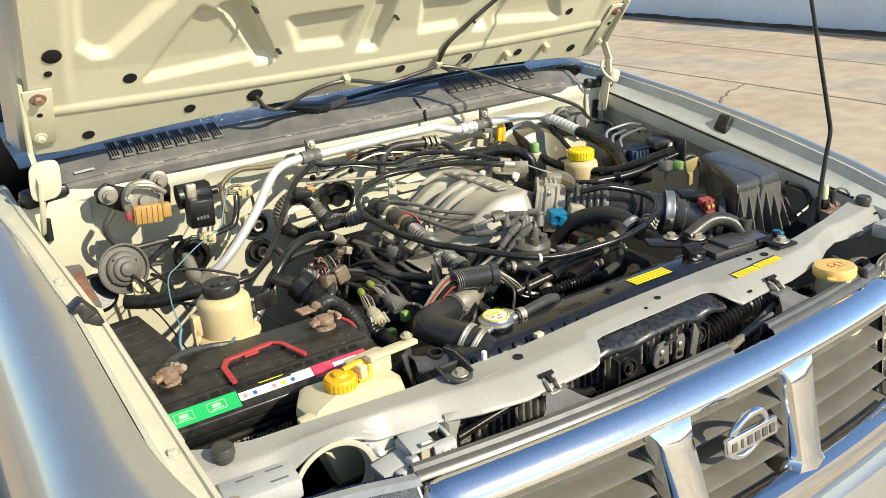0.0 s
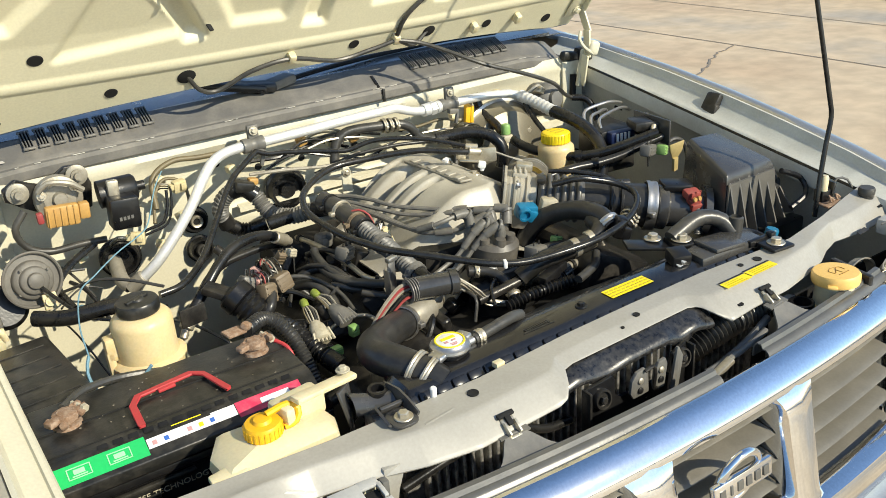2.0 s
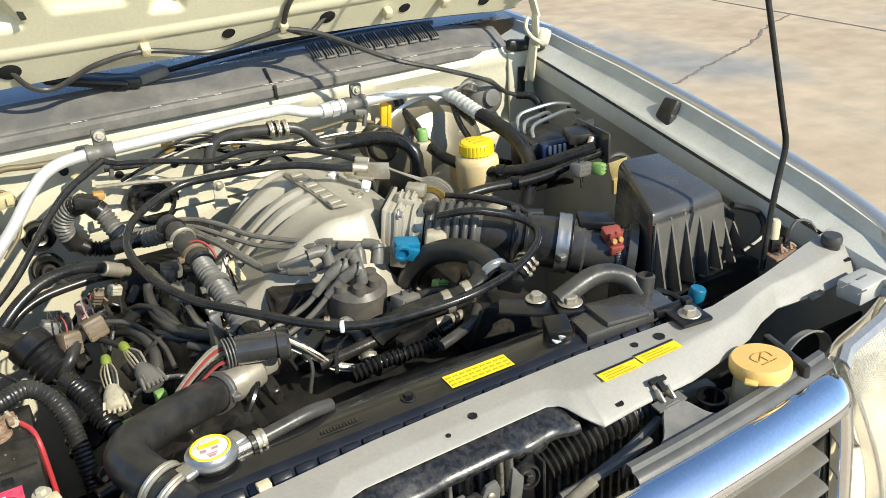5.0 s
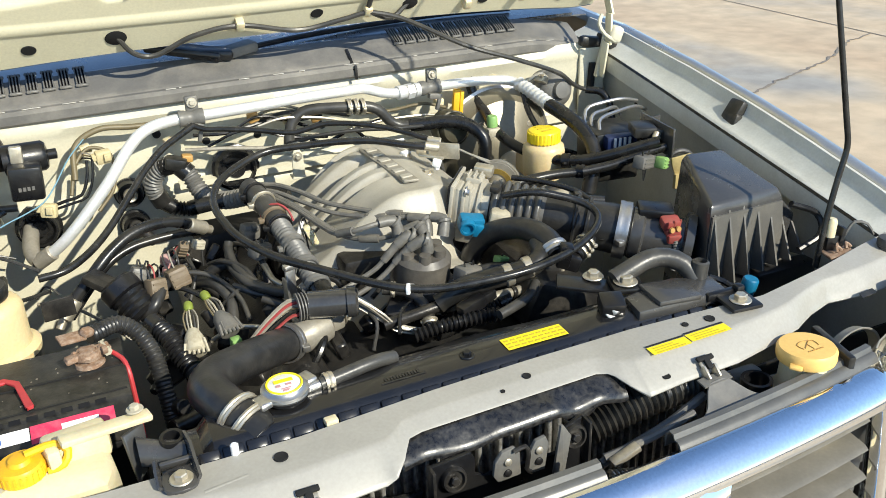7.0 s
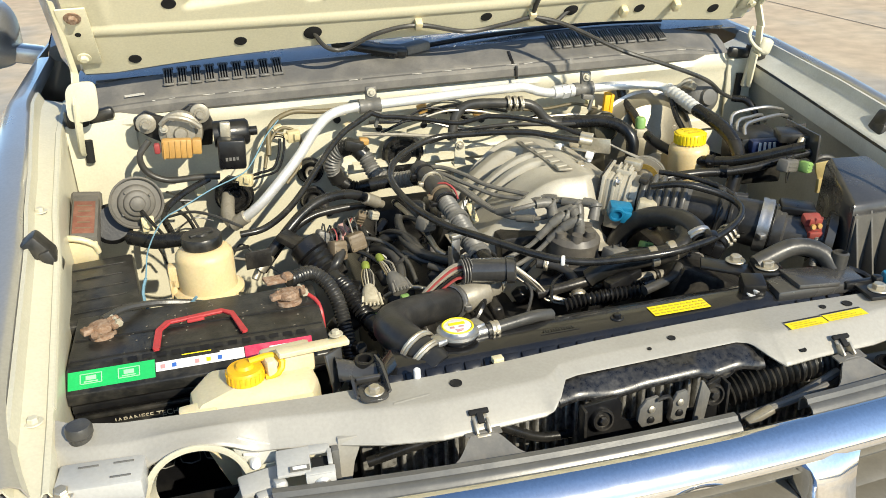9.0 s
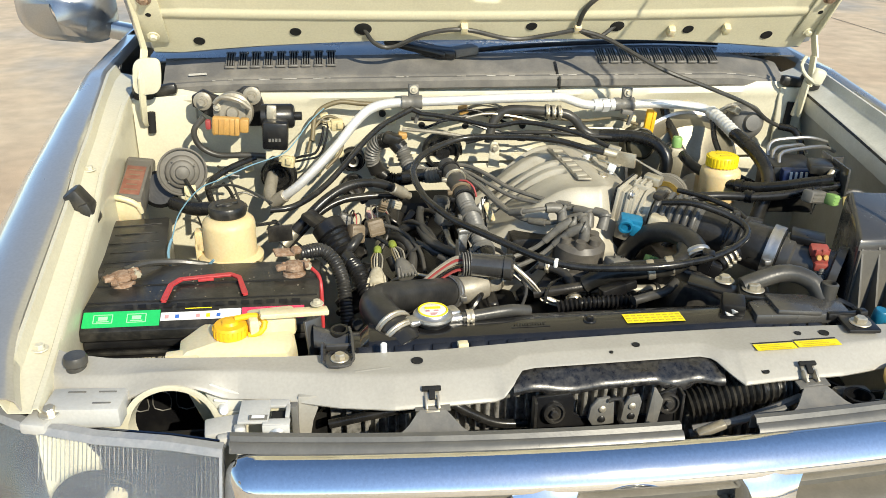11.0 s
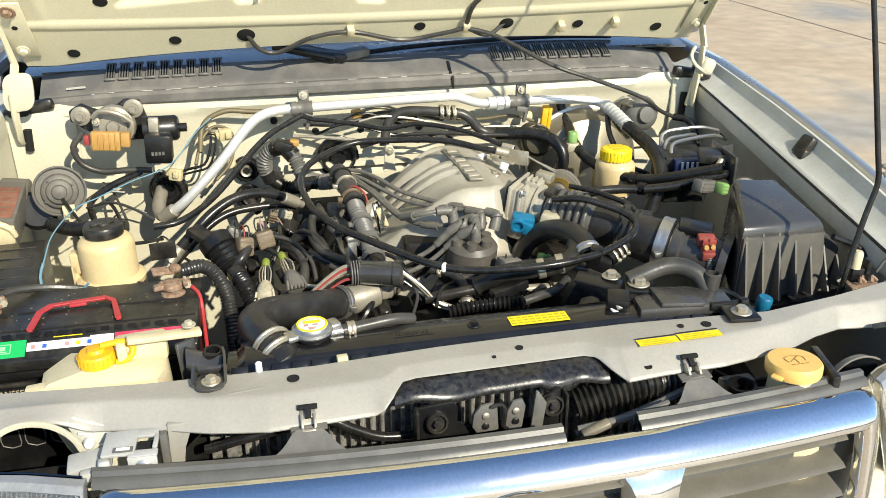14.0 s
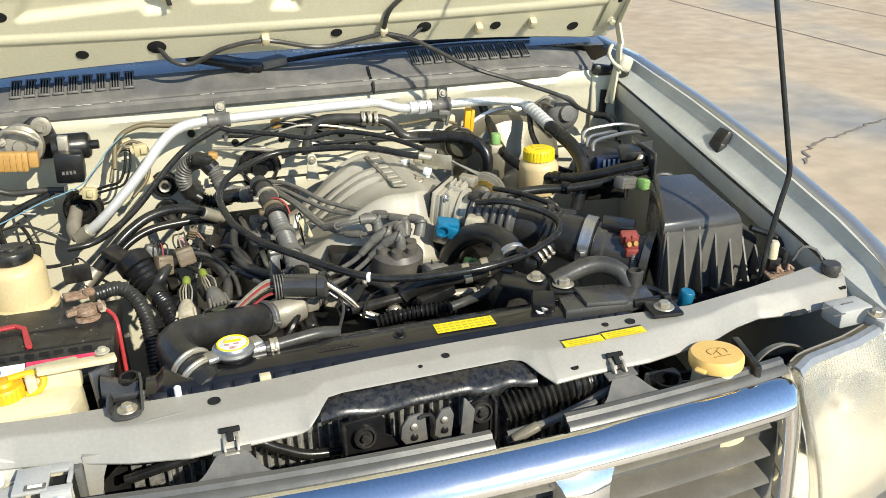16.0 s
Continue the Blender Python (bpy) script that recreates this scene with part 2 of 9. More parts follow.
def concrete():
    m = bpy.data.materials.new("stained_concrete")
    m.use_nodes = True
    nt = m.node_tree
    N, L = nt.nodes, nt.links
    b = N["Principled BSDF"]
    tc = N.new("ShaderNodeTexCoord")
    mp = N.new("ShaderNodeMapping")
    mp.inputs["Scale"].default_value = (1.0, 0.7, 1.0)
    L.new(tc.outputs["Object"], mp.inputs["Vector"])
    a, c, f = (N.new("ShaderNodeTexNoise") for _ in range(3))
    a.inputs["Scale"].default_value, a.inputs["Detail"].default_value = 0.55, 7
    c.inputs["Scale"].default_value, c.inputs["Detail"].default_value = 5.0, 8
    f.inputs["Scale"].default_value, f.inputs["Detail"].default_value = 90, 3
    L.new(mp.outputs["Vector"], a.inputs["Vector"])
    L.new(tc.outputs["Object"], c.inputs["Vector"])
    L.new(tc.outputs["Object"], f.inputs["Vector"])
    r1, r2 = N.new("ShaderNodeValToRGB"), N.new("ShaderNodeValToRGB")
    e = r1.color_ramp.elements
    e[0].position, e[0].color = 0.34, (0.52, 0.385, 0.245, 1)
    e[1].position, e[1].color = 0.66, (0.35, 0.325, 0.28, 1)
    k = e.new(0.52)
    k.color = (0.58, 0.455, 0.30, 1)
    r2.color_ramp.elements[0].position, r2.color_ramp.elements[0].color = 0.35, (0.78, 0.78, 0.78, 1)
    r2.color_ramp.elements[1].position, r2.color_ramp.elements[1].color = 0.7, (1.1, 1.1, 1.1, 1)
    L.new(a.outputs["Fac"], r1.inputs["Fac"])
    L.new(c.outputs["Fac"], r2.inputs["Fac"])
    mul = N.new("ShaderNodeMix")
    mul.data_type, mul.blend_type = "RGBA", "MULTIPLY"
    mul.inputs[0].default_value = 0.8
    L.new(r1.outputs["Color"], mul.inputs[6])
    L.new(r2.outputs["Color"], mul.inputs[7])
    L.new(mul.outputs[2], b.inputs["Base Color"])
    b.inputs["Roughness"].default_value = 0.75
    bn = N.new("ShaderNodeBump")
    bn.inputs["Strength"].default_value, bn.inputs["Distance"].default_value = 0.3, 0.004
    L.new(f.outputs["Fac"], bn.inputs["Height"])
    L.new(bn.outputs["Normal"], b.inputs["Normal"])
    return m


CONCRETE = concrete()


# ---- mesh helpers ----
def obj(name, bm, material, parent=None, label="", smooth=40):
    me = bpy.data.meshes.new(name)
    bmesh.ops.recalc_face_normals(bm, faces=bm.faces)
    bm.to_mesh(me)
    bm.free()
    me.materials.append(material)
    if smooth:
        for p in me.polygons:
            p.use_smooth = True
        me.set_sharp_from_angle(angle=radians(smooth))
    ob = new(name, me)
    if parent:
        ob.parent = parent
        ob.matrix_parent_inverse = parent.matrix_world.inverted()
    if label:
        ob["label"] = label
    return ob


part = obj


def thing(name, at, label, category, group="", kind=""):
    e = new(name)
    e.location = at
    e.empty_display_size = 0.02
    e.matrix_world = Matrix.Translation(at)
    return tagged(e, label, category, group, kind)


def whole(name, bm, material, label, category, group="", kind="", smooth=40):
    return tagged(obj(name, bm, material, None, "", smooth), label, category, group, kind)


def B():
    return bmesh.new()


def box(bm, c, s, r=(0, 0, 0), bevel=0.003, seg=2, taper=1.0):
    m = pose(*c, *r)
    vs = [bm.verts.new(m @ Vector((x * s[0] / 2 * (taper if z > 0 else 1), y * s[1] / 2 * (taper if z > 0 else 1), z * s[2] / 2)))
          for z in (-1, 1) for y in (-1, 1) for x in (-1, 1)]
    fs = [bm.faces.new([vs[i] for i in f]) for f in ((0, 2, 3, 1), (4, 5, 7, 6), (0, 1, 5, 4), (2, 6, 7, 3), (0, 4, 6, 2), (1, 3, 7, 5))]
    if bevel:
        es = list({e for f in fs for e in f.edges})
        bmesh.ops.bevel(bm, geom=es, offset=min(bevel, min(s) * 0.45), segments=seg, affect="EDGES", profile=0.5)
    return bm


def frame_of(d):
    d = Vector(d).normalized()
    a = Vector((0, 0, 1)) if abs(d.z) < 0.9 else Vector((1, 0, 0))
    u = d.cross(a).normalized()
    return u, d.cross(u).normalized(), d


def lathe(bm, o, d, prof, seg=28, squash=1.0):
    """prof: (radius, height) along direction d from o."""
    u, v, w = frame_of(d)
    o = Vector(o)
    rings = []
    for r, h in prof:
        if r < 1e-5:
            rings.append([bm.verts.new(o + w * h)])
        else:
            rings.append([bm.verts.new(o + w * h + (u * math.cos(a) + v * math.sin(a) * squash) * r)
                          for a in (2 * math.pi * i / seg for i in range(seg))])
    for a, b in zip(rings, rings[1:]):
        for i in range(seg):
            j = (i + 1) % seg
            if len(a) == 1 and len(b) == 1:
                continue
            if len(a) == 1:
                bm.faces.new((a[0], b[i], b[j]))
            elif len(b) == 1:
                bm.faces.new((a[i], a[j], b[0]))
            else:
                bm.faces.new((a[i], a[j], b[j], b[i]))
    return bm


def cyl(bm, p0, p1, r, r1=None, seg=20, bevel=0.0015):
    p0, p1 = Vector(p0), Vector(p1)
    h = (p1 - p0).length
    r1 = r if r1 is None else r1
    b = min(bevel, r * 0.4, h * 0.3)
    return lathe(bm, p0, p1 - p0, [(0, 0), (r - b, 0), (r, b), (r1, h - b), (r1 - b, h), (0, h)], seg)


def spline(pts, step=0.006):
    """Catmull-Rom through pts, at even steps."""
    p = [Vector(q) for q in pts]
    if len(p) == 2:
        n = max(2, int((p[1] - p[0]).length / step))
        return [p[0].lerp(p[1], i / n) for i in range(n + 1)]
    p = [p[0] * 2 - p[1]] + p + [p[-1] * 2 - p[-2]]
    out = []
    for a, b, c, d in zip(p, p[1:], p[2:], p[3:]):
        n = max(2, int((c - b).length / step))
        for i in range(n):
            t = i / n
            out.append(0.5 * ((2 * b) + (c - a) * t + (2 * a - 5 * b + 4 * c - d) * t * t + (3 * b - a - 3 * c + d) * t ** 3))
    out.append(p[-2])
    return out


def tube(bm, pts, r, seg=10, step=0.008, ribs=0.0, pitch=0.006, rend=None, caps=True):
    """A hose through pts. ribs: depth of the rings of a corrugated hose, pitch their distance."""
    if ribs:
        step = pitch / 4
    path = spline(pts, step)
    n = len(path)
    t0 = (path[1] - path[0]).normalized()
    u = frame_of(t0)[0]
    rings, dist = [], 0.0
    for i, q in enumerate(path):
        t = (path[min(i + 1, n - 1)] - path[max(i - 1, 0)]).normalized()
        u = (u - t * u.dot(t)).normalized()
        v = t.cross(u)
        if i:
            dist += (q - path[i - 1]).length
        rr = r if rend is None else r + (rend - r) * i / (n - 1)
        if ribs:
            rr += ribs * math.cos(2 * math.pi * dist / pitch)
        rings.append([bm.verts.new(q + (u * math.cos(a) + v * math.sin(a)) * rr) for a in (2 * math.pi * k / seg for k in range(seg))])
    for a, b in zip(rings, rings[1:]):
        for i in range(seg):
            bm.faces.new((a[i], a[(i + 1) % seg], b[(i + 1) % seg], b[i]))
    if caps:
        bm.faces.new(rings[0][::-1])
        bm.faces.new(rings[-1])
    return bm


def sheet(bm, f, us, vs, thick=0.0, flip=1):
    """A sheet of points f(u, v); thick: metres to the back, along the sheet's own normals."""
    g = [[Vector(f(u, v)) for v in vs] for u in us]
    nu, nv = len(us), len(vs)
    front = [[bm.verts.new(p) for p in row] for row in g]
    back = None
    if thick:
        back = []
        for i in range(nu):
            row = []
            for j in range(nv):
                a = g[min(i + 1, nu - 1)][j] - g[max(i - 1, 0)][j]
                b = g[i][min(j + 1, nv - 1)] - g[i][max(j - 1, 0)]
                k = a.cross(b)
                k = k.normalized() if k.length > 1e-12 else Vector((0, 0, 1))
                row.append(bm.verts.new(g[i][j] - k * thick * flip))
            back.append(row)
    for i in range(nu - 1):
        for j in range(nv - 1):
            bm.faces.new((front[i][j], front[i + 1][j], front[i + 1][j + 1], front[i][j + 1]))
            if back:
                bm.faces.new((back[i][j], back[i][j + 1], back[i + 1][j + 1], back[i + 1][j]))
    if back:
        rim = [(i, 0) for i in range(nu)] + [(nu - 1, j) for j in range(1, nv)] + [(i, nv - 1) for i in range(nu - 2, -1, -1)] + [(0, j) for j in range(nv - 2, 0, -1)]
        for (a, b), (c, d) in zip(rim, rim[1:] + rim[:1]):
            bm.faces.new((front[a][b], back[a][b], back[c][d], front[c][d]))
    return bm


def prism(bm, outline, d, bevel=0.0):
    """A flat outline of 3D points pushed along d."""
    d = Vector(d)
    lo = [bm.verts.new(Vector(p)) for p in outline]
    hi = [bm.verts.new(Vector(p) + d) for p in outline]
    n = len(lo)
    fs = [bm.faces.new(lo[::-1]), bm.faces.new(hi)] + [bm.faces.new((lo[i], lo[(i + 1) % n], hi[(i + 1) % n], hi[i])) for i in range(n)]
    if bevel:
        bmesh.ops.bevel(bm, geom=list({e for f in fs for e in f.edges}), offset=bevel, segments=2, affect="EDGES", profile=0.5)
    return bm


def lin(a, b, n):
    return [a + (b - a) * i / (n - 1) for i in range(n)]


def ease(x, xs, ys):
    """Piecewise smooth interpolation."""
    if x <= xs[0]:
        return ys[0]
    for a, b, c, d in zip(xs, xs[1:], ys, ys[1:]):
        if x <= b:
            return c + (d - c) * (x - a) / (b - a)
    return ys[-1]


def sm(x, xs, ys):
    """Like ease(), with rounded corners."""
    if x <= xs[0]:
        return ys[0]
    for a, b, c, d in zip(xs, xs[1:], ys, ys[1:]):
        if x <= b:
            t = (x - a) / (b - a)
            return c + (d - c) * t * t * (3 - 2 * t)
    return ys[-1]


def text_mesh(name, s, size, m, material, parent, depth=0.0008, squeeze=1.0):
    cu = bpy.data.curves.new(name, "FONT")
    cu.body, cu.size, cu.extrude, cu.align_x, cu.align_y = s, size, depth, "CENTER", "CENTER"
    tmp = bpy.data.objects.new("tmp", cu)
    scene.collection.objects.link(tmp)
    bpy.context.view_layer.update()
    me = bpy.data.meshes.new_from_object(tmp)
    bpy.data.objects.remove(tmp)
    me.transform(m @ Matrix.Diagonal((squeeze, 1, 1, 1)))
    me.name = name
    me.materials.clear()
    me.materials.append(material)
    ob = new(name, me)
    ob.parent = parent
    ob.matrix_parent_inverse = parent.matrix_world.inverted()
    return ob


def bolt(parent, p, d=(0, 0, 1), r=0.008, material=ZINC, washer=True, name="bolt"):
    u = Vector(d).normalized()
    bm = B()
    if washer:
        lathe(bm, p, u, [(0, 0), (r * 1.6, 0), (r * 1.7, 0.001), (r * 1.6, 0.002), (0, 0.002)], 18)
    lathe(bm, Vector(p) + u * 0.002, u, [(r, 0), (r, r * 0.7), (r * 0.8, r * 0.85), (0, r * 0.85)], 6)
    return part(name, bm, material, parent, "", 30)


def clamp(parent, p, d, r, material=STEEL, w=0.012, name="hose_clamp"):
    bm = B()
    u, v, t = frame_of(d)
    p = Vector(p) - t * w / 2
    lathe(bm, p, t, [(r, 0), (r + 0.002, 0), (r + 0.0025, w * 0.3), (r + 0.0015, w * 0.5), (r + 0.0025, w * 0.7), (r + 0.002, w), (r, w)], 20)
    q = min(0.010, r * 0.55)
    box(bm, p + u * (r + q * 0.4) + t * w / 2, (q, q * 1.2, q * 0.8), bevel=0.0015)
    return part(name, bm, material, parent)


def obox(bm, c, d, s, bevel=0.003, up=(0, 0, 1)):
    """A box lying along direction d; s: length along d, width, height."""
    d = Vector(d).normalized()
    w = Vector(up).cross(d).normalized()
    m = Matrix((d, w, d.cross(w))).transposed().to_4x4()
    tmp = B()
    box(tmp, (0, 0, 0), s, bevel=bevel)
    tmp.transform(Matrix.Translation(Vector(c)) @ m)
    me = bpy.data.meshes.new("tmp")
    tmp.to_mesh(me)
    tmp.free()
    bm.from_mesh(me)
    bpy.data.meshes.remove(me)
    return bm


def seal(ob_parent, o, d, r, h, material, name, prof=None, seg=24, label=""):
    bm = B()
    lathe(bm, o, d, prof or [(0, 0), (r, 0), (r, h * 0.8), (r * 0.9, h), (0, h)], seg)
    return part(name, bm, material, ob_parent, label)


def shift(ob, x, y, z):
    ob.location = ob.location + Vector((x, y, z))


# ---- yard ----
bm = B()
sheet(bm, lambda x, y: (x, y, 0.0), [-400, -60, -12, 0, 12, 60, 400], [-400, -60, -12, 0, 12, 60, 400])
ground = tagged(obj("ground", bm, CONCRETE, None, "", 0), "sunlit stained beige concrete yard", "ground", kind="structure")
random.seed(4)


def strip(name, pts, w, mat_, wob=0.0):
    bm = B()
    path = spline(pts, 0.05)
    lv, rv = [], []
    for i, q in enumerate(path):
        t = (path[min(i + 1, len(path) - 1)] - path[max(i - 1, 0)]).normalized()
        k = Vector((-t.y, t.x, 0))
        o = k * random.uniform(-wob, wob)
        ww = w * random.uniform(0.5, 1.4) if wob else w
        lv.append(bm.verts.new(q + o + k * ww))
        rv.append(bm.verts.new(q + o - k * ww))
    for i in range(len(path) - 1):
        bm.faces.new((lv[i], lv[i + 1], rv[i + 1], rv[i]))
    return tagged(obj(name, bm, mat_, None, "", 0), kind="structure")


tagged(strip("slab_joint", [(5.72, -6, 0.004), (5.72, 2.0, 0.004), (5.74, 5, 0.004), (5.70, 20, 0.004)], 0.008, JOINT), "narrow dark joint in the concrete slab", "joint")
tagged(strip("slab_joint", [(7.2, -6, 0.004), (7.25, 7, 0.004), (7.2, 20, 0.004)], 0.008, JOINT), "narrow dark joint in the concrete slab", "joint")
tagged(strip("ground_crack", [(3.15, 3.15, 0.005), (3.35, 3.40, 0.005), (3.9, 3.66, 0.005), (4.5, 3.86, 0.005), (4.95, 4.05, 0.005), (5.3, 4.28, 0.005), (5.72, 4.42, 0.005)], 0.010, JOINT, 0.022), "jagged crack across the concrete slab", "crack")
bm = B()
box(bm, (8.98, 4, 0.29), (0.2, 60, 0.58), bevel=0.02)
tagged(obj("wall_east", bm, WALLP, None, "", 0), "pale painted masonry yard wall", "wall", kind="structure")
bm = B()
sheet(bm, lambda y, z: (8.87 - 0.01 * math.sin(y * 9) - (0.10 if z < 0.01 else 0), y, z + (0.006 * math.sin(y * 5.3) + 0.005 * math.sin(y * 17.1) if z > 0.01 else 0.003)), lin(-20, 30, 400), [0.0, 0.02, 0.045])
tagged(obj("wall_foot", bm, MOSS, None, "", 0), "dark mossy foot of the yard wall", "wall foot", kind="structure")

bm = B()
sheet(bm, lambda y, k: (8.87 - (0.0, 0.12, 0.30)[k] - (0.10 * math.sin(y * 1.7) + 0.06 * math.sin(y * 5.1)) * (k == 2), y, 0.004), lin(-20, 30, 260), range(3))
tagged(obj("ground_stain", bm, mat("brown_ground_stain", (0.36, 0.24, 0.15), 0.9, 0, (0.55, 0.44, 0.32), 0.8, 2.5, 0.3, grain=50), None, "", 0), "brown dirt band along the wall foot", "stain", kind="structure")

# ---- pickup truck body ----
truck = thing("pickup_truck", (0, 0.9, 0), "pale silver pickup truck parked with its hood open", "pickup truck")


def rail(y, s):
    """Rail on one side: inner edge x, z and fender edge x, z."""
    if s > 0:
        return (ease(y, (0.0, 0.2, 0.66, 1.0), (0.650, 0.655, 0.661, 0.668)), ease(y, (0.0, 0.1, 0.2, 0.33, 0.48, 0.66, 0.85, 1.0), (1.066, 1.078, 1.094, 1.116, 1.141, 1.171, 1.200, 1.212)),
                ease(y, (0.0, 0.2, 0.4, 0.7, 1.0, 1.3), (0.690, 0.708, 0.714, 0.718, 0.725, 0.74)), ease(y, (0.0, 0.1, 0.2, 0.34, 0.485, 0.65, 0.9, 1.3), (1.075, 1.106, 1.129, 1.157, 1.183, 1.208, 1.236, 1.25)))
    return (ease(y, (0.0, 0.116, 0.42, 0.53, 0.82, 1.0), (0.640, 0.647, 0.666, 0.678, 0.700, 0.705)), ease(y, (0.0, 0.116, 0.42, 0.53, 0.82, 1.0), (1.074, 1.090, 1.152, 1.174, 1.212, 1.222)),
            ease(y, (0.0, 0.105, 0.40, 0.50, 0.64, 0.94, 1.3), (0.684, 0.688, 0.702, 0.713, 0.724, 0.758, 0.765)), ease(y, (0.0, 0.105, 0.40, 0.53, 0.70, 0.93, 1.3), (1.082, 1.110, 1.172, 1.196, 1.220, 1.242, 1.25)))


for s, side in ((-1, "left"), (1, "right")):
    bm = B()
    prof = [(0.742, -0.016), (0.745, -0.004), (0.750, 0.0), (0.772, 0.0), (0.784, -0.004), (0.796, -0.015), (0.808, -0.032), (0.820, -0.058), (0.832, -0.095), (0.841, -0.16), (0.846, -0.30), (0.845, -0.48), (0.835, -0.60)]

    if s > 0:
        prof = [(0.742, -0.016), (0.744, -0.004), (0.748, 0.0), (0.757, 0.0), (0.762, -0.005), (0.767, -0.018), (0.780, -0.052), (0.804, -0.10), (0.830, -0.18), (0.846, -0.30), (0.845, -0.48), (0.835, -0.60)]

    def skin(y, k):
        x, dz = prof[k]
        front = max(0.0, 0.16 - y)
        e = rail(y, s)
        return (s * (e[2] + (x - 0.742) * (0.846 - e[2]) / 0.104 - front * front * 1.2), y, e[3] + 0.008 + dz)
    sheet(bm, skin, lin(0.02, 1.28, 44), range(len(prof)), 0.002, s)
    part("fender", bm, SILVER, truck)
    bm = B()
    prof2 = range(9)

    def gutter(y, k):
        xi, zi, xe, ze = rail(y, s)
        f = (1.0, 0.93, 0.85, 0.78, 0.22, 0.14, 0.06, 0.0, 0.0)[k]
        return (s * (xi + (xe - xi) * f), y, zi + (ze - zi) * min(1, f * 1.05) + (0.002, 0.004, -0.004, -0.009, -0.004, 0.002, 0.003, -0.002, -0.03)[k])
    sheet(bm, gutter, lin(0.02, 1.0, 44), range(len(prof2)), 0.002, -s)
    # shade tone painted on the right rail; the sunlit left stays cream
    part("fender_rail", bm, CREAM if s < 0 else APRON, truck)
    bm = B()
    sheet(bm, lambda y, z: (s * (rail(y, s)[0] + (0.003 if s < 0 else 0.033 - 0.028 * max(0.0, (z - 1.08) / 0.12)) + 0.010 * math.sin(y * 7) * (1 if z < 1 else 0.0)), y, min(z, rail(y, s)[1] - 0.012)),
          lin(0.06, 0.90, 40), [0.55, 0.7, 0.85, 0.95, 1.0, 1.04, 1.08, 1.2], 0.003, s)
    # right apron painted in the same shade tone
    part("inner_apron", bm, CREAM if s < 0 else APRON, truck)
    bm = B()
    tube(bm, [(s * (rail(y, s)[0] + 0.002), y, rail(y, s)[1] + 0.003) for y in lin(0.14, 0.86, 14)], 0.0035, 6)
    part("rubber_seal", bm, RUBBER if s > 0 else CREAM, truck)
    for p in ((-0.667, 0.12, 1.098), (-0.700, 0.53, 1.182)) if s < 0 else ():
        bolt(truck, p, r=0.006, material=CREAM)
    # rubber buffer clipped over the rail
    bm = B()
    y0 = 0.425 if s < 0 else 0.503
    bx_, bz_ = (0.700, 1.160) if s > 0 else (0.690, 1.162)
    box(bm, (s * bx_, y0, bz_ + 0.008), (0.028, 0.034, 0.040), (0, s * 35, 0), 0.006)
    box(bm, (s * (bx_ - 0.014), y0 - 0.004, bz_ - 0.008), (0.018, 0.034, 0.036), (0, s * 20, 0), 0.005)
    part("rubber_buffer", bm, DUSTYP, truck)
    # hood stop
    bm = B()
    lathe(bm, (s * 0.619 + (0.016 if s > 0 else 0), 0.090 + (0.03 if s > 0 else 0), 1.083), (0, 0, 1),
          [(0, 0), (0.0112, 0), (0.0120, 0.003), (0.0120, 0.010), (0.0137, 0.012), (0.0137, 0.019), (0.012, 0.0225), (0, 0.023)], 28)
    part("hood_stop", bm, RUBBERD, truck)
    # wheel and tyre
    for wy in (0.62, 3.9):
        bm = B()
        lathe(bm, (s * 0.66, wy, 0.35), (s, 0, 0), [(0.2, 0), (0.33, 0.0), (0.35, 0.02), (0.35, 0.16), (0.33, 0.18), (0.2, 0.18)], 40)
        tyre = part("wheel", bm, TYRE, truck)
        bm = B()
        lathe(bm, (s * 0.66, wy, 0.35), (s, 0, 0), [(0.0, 0.12), (0.05, 0.13), (0.06, 0.11), (0.17, 0.13), (0.2, 0.175), (0.2, 0.0), (0, 0.0)], 32)
        part("rim", bm, STEEL, tyre)
    # unseen cab runs back to 3.6 m so its shadow covers the yard
    # door and side glass
    bm = B()
    sheet(bm, lambda y, k: (s * (0.846, 0.85, 0.845, 0.80)[k], y, (0.5, 0.8, 1.1, 1.255)[k]), lin(1.30, 3.60, 8), range(4), 0.004, s)
    part("door", bm, SILVER, truck)
    bm = B()
    prism(bm, [(s * 0.79, 1.42, 1.262), (s * 0.79, 3.55, 1.262), (s * 0.66, 3.5, 1.66), (s * 0.66, 1.95, 1.66)], (s * -0.006, 0, 0))
    part("side_window", bm, GLASSDARK, truck)
    bm = B()
    tube(bm, [(s * 0.74, 1.25, 1.27), (s * 0.70, 1.6, 1.48), (s * 0.64, 1.98, 1.69)], 0.025, 8)
    part("windshield_pillar", bm, SILVER, truck)
    # door mirror
    if s > 0:
        continue
    bm = B()
    sheet(bm, lambda a, k: (s * (0.965 + 0.108 * (1.0, 1.0, 0.9, 0.62, 0.05)[k] * math.copysign(abs(math.cos(a)) ** 0.6, math.cos(a))), 1.44 - (-0.05, 0.0, 0.05, 0.085, 0.10)[k],
                            1.300 + 0.020 * math.cos(a) + 0.080 * (1.0, 1.0, 0.9, 0.62, 0.05)[k] * math.copysign(abs(math.sin(a)) ** 0.6, math.sin(a))), lin(0, 2 * math.pi, 40), range(5), 0.003)
    mirror = part("door_mirror", bm, SILVER, truck)
    bm = B()
    box(bm, (s * 0.87, 1.45, 1.245), (0.14, 0.06, 0.04), (0, s * -12, 0), 0.012)
    part("mirror_arm", bm, SILVER, mirror)
bm = B()
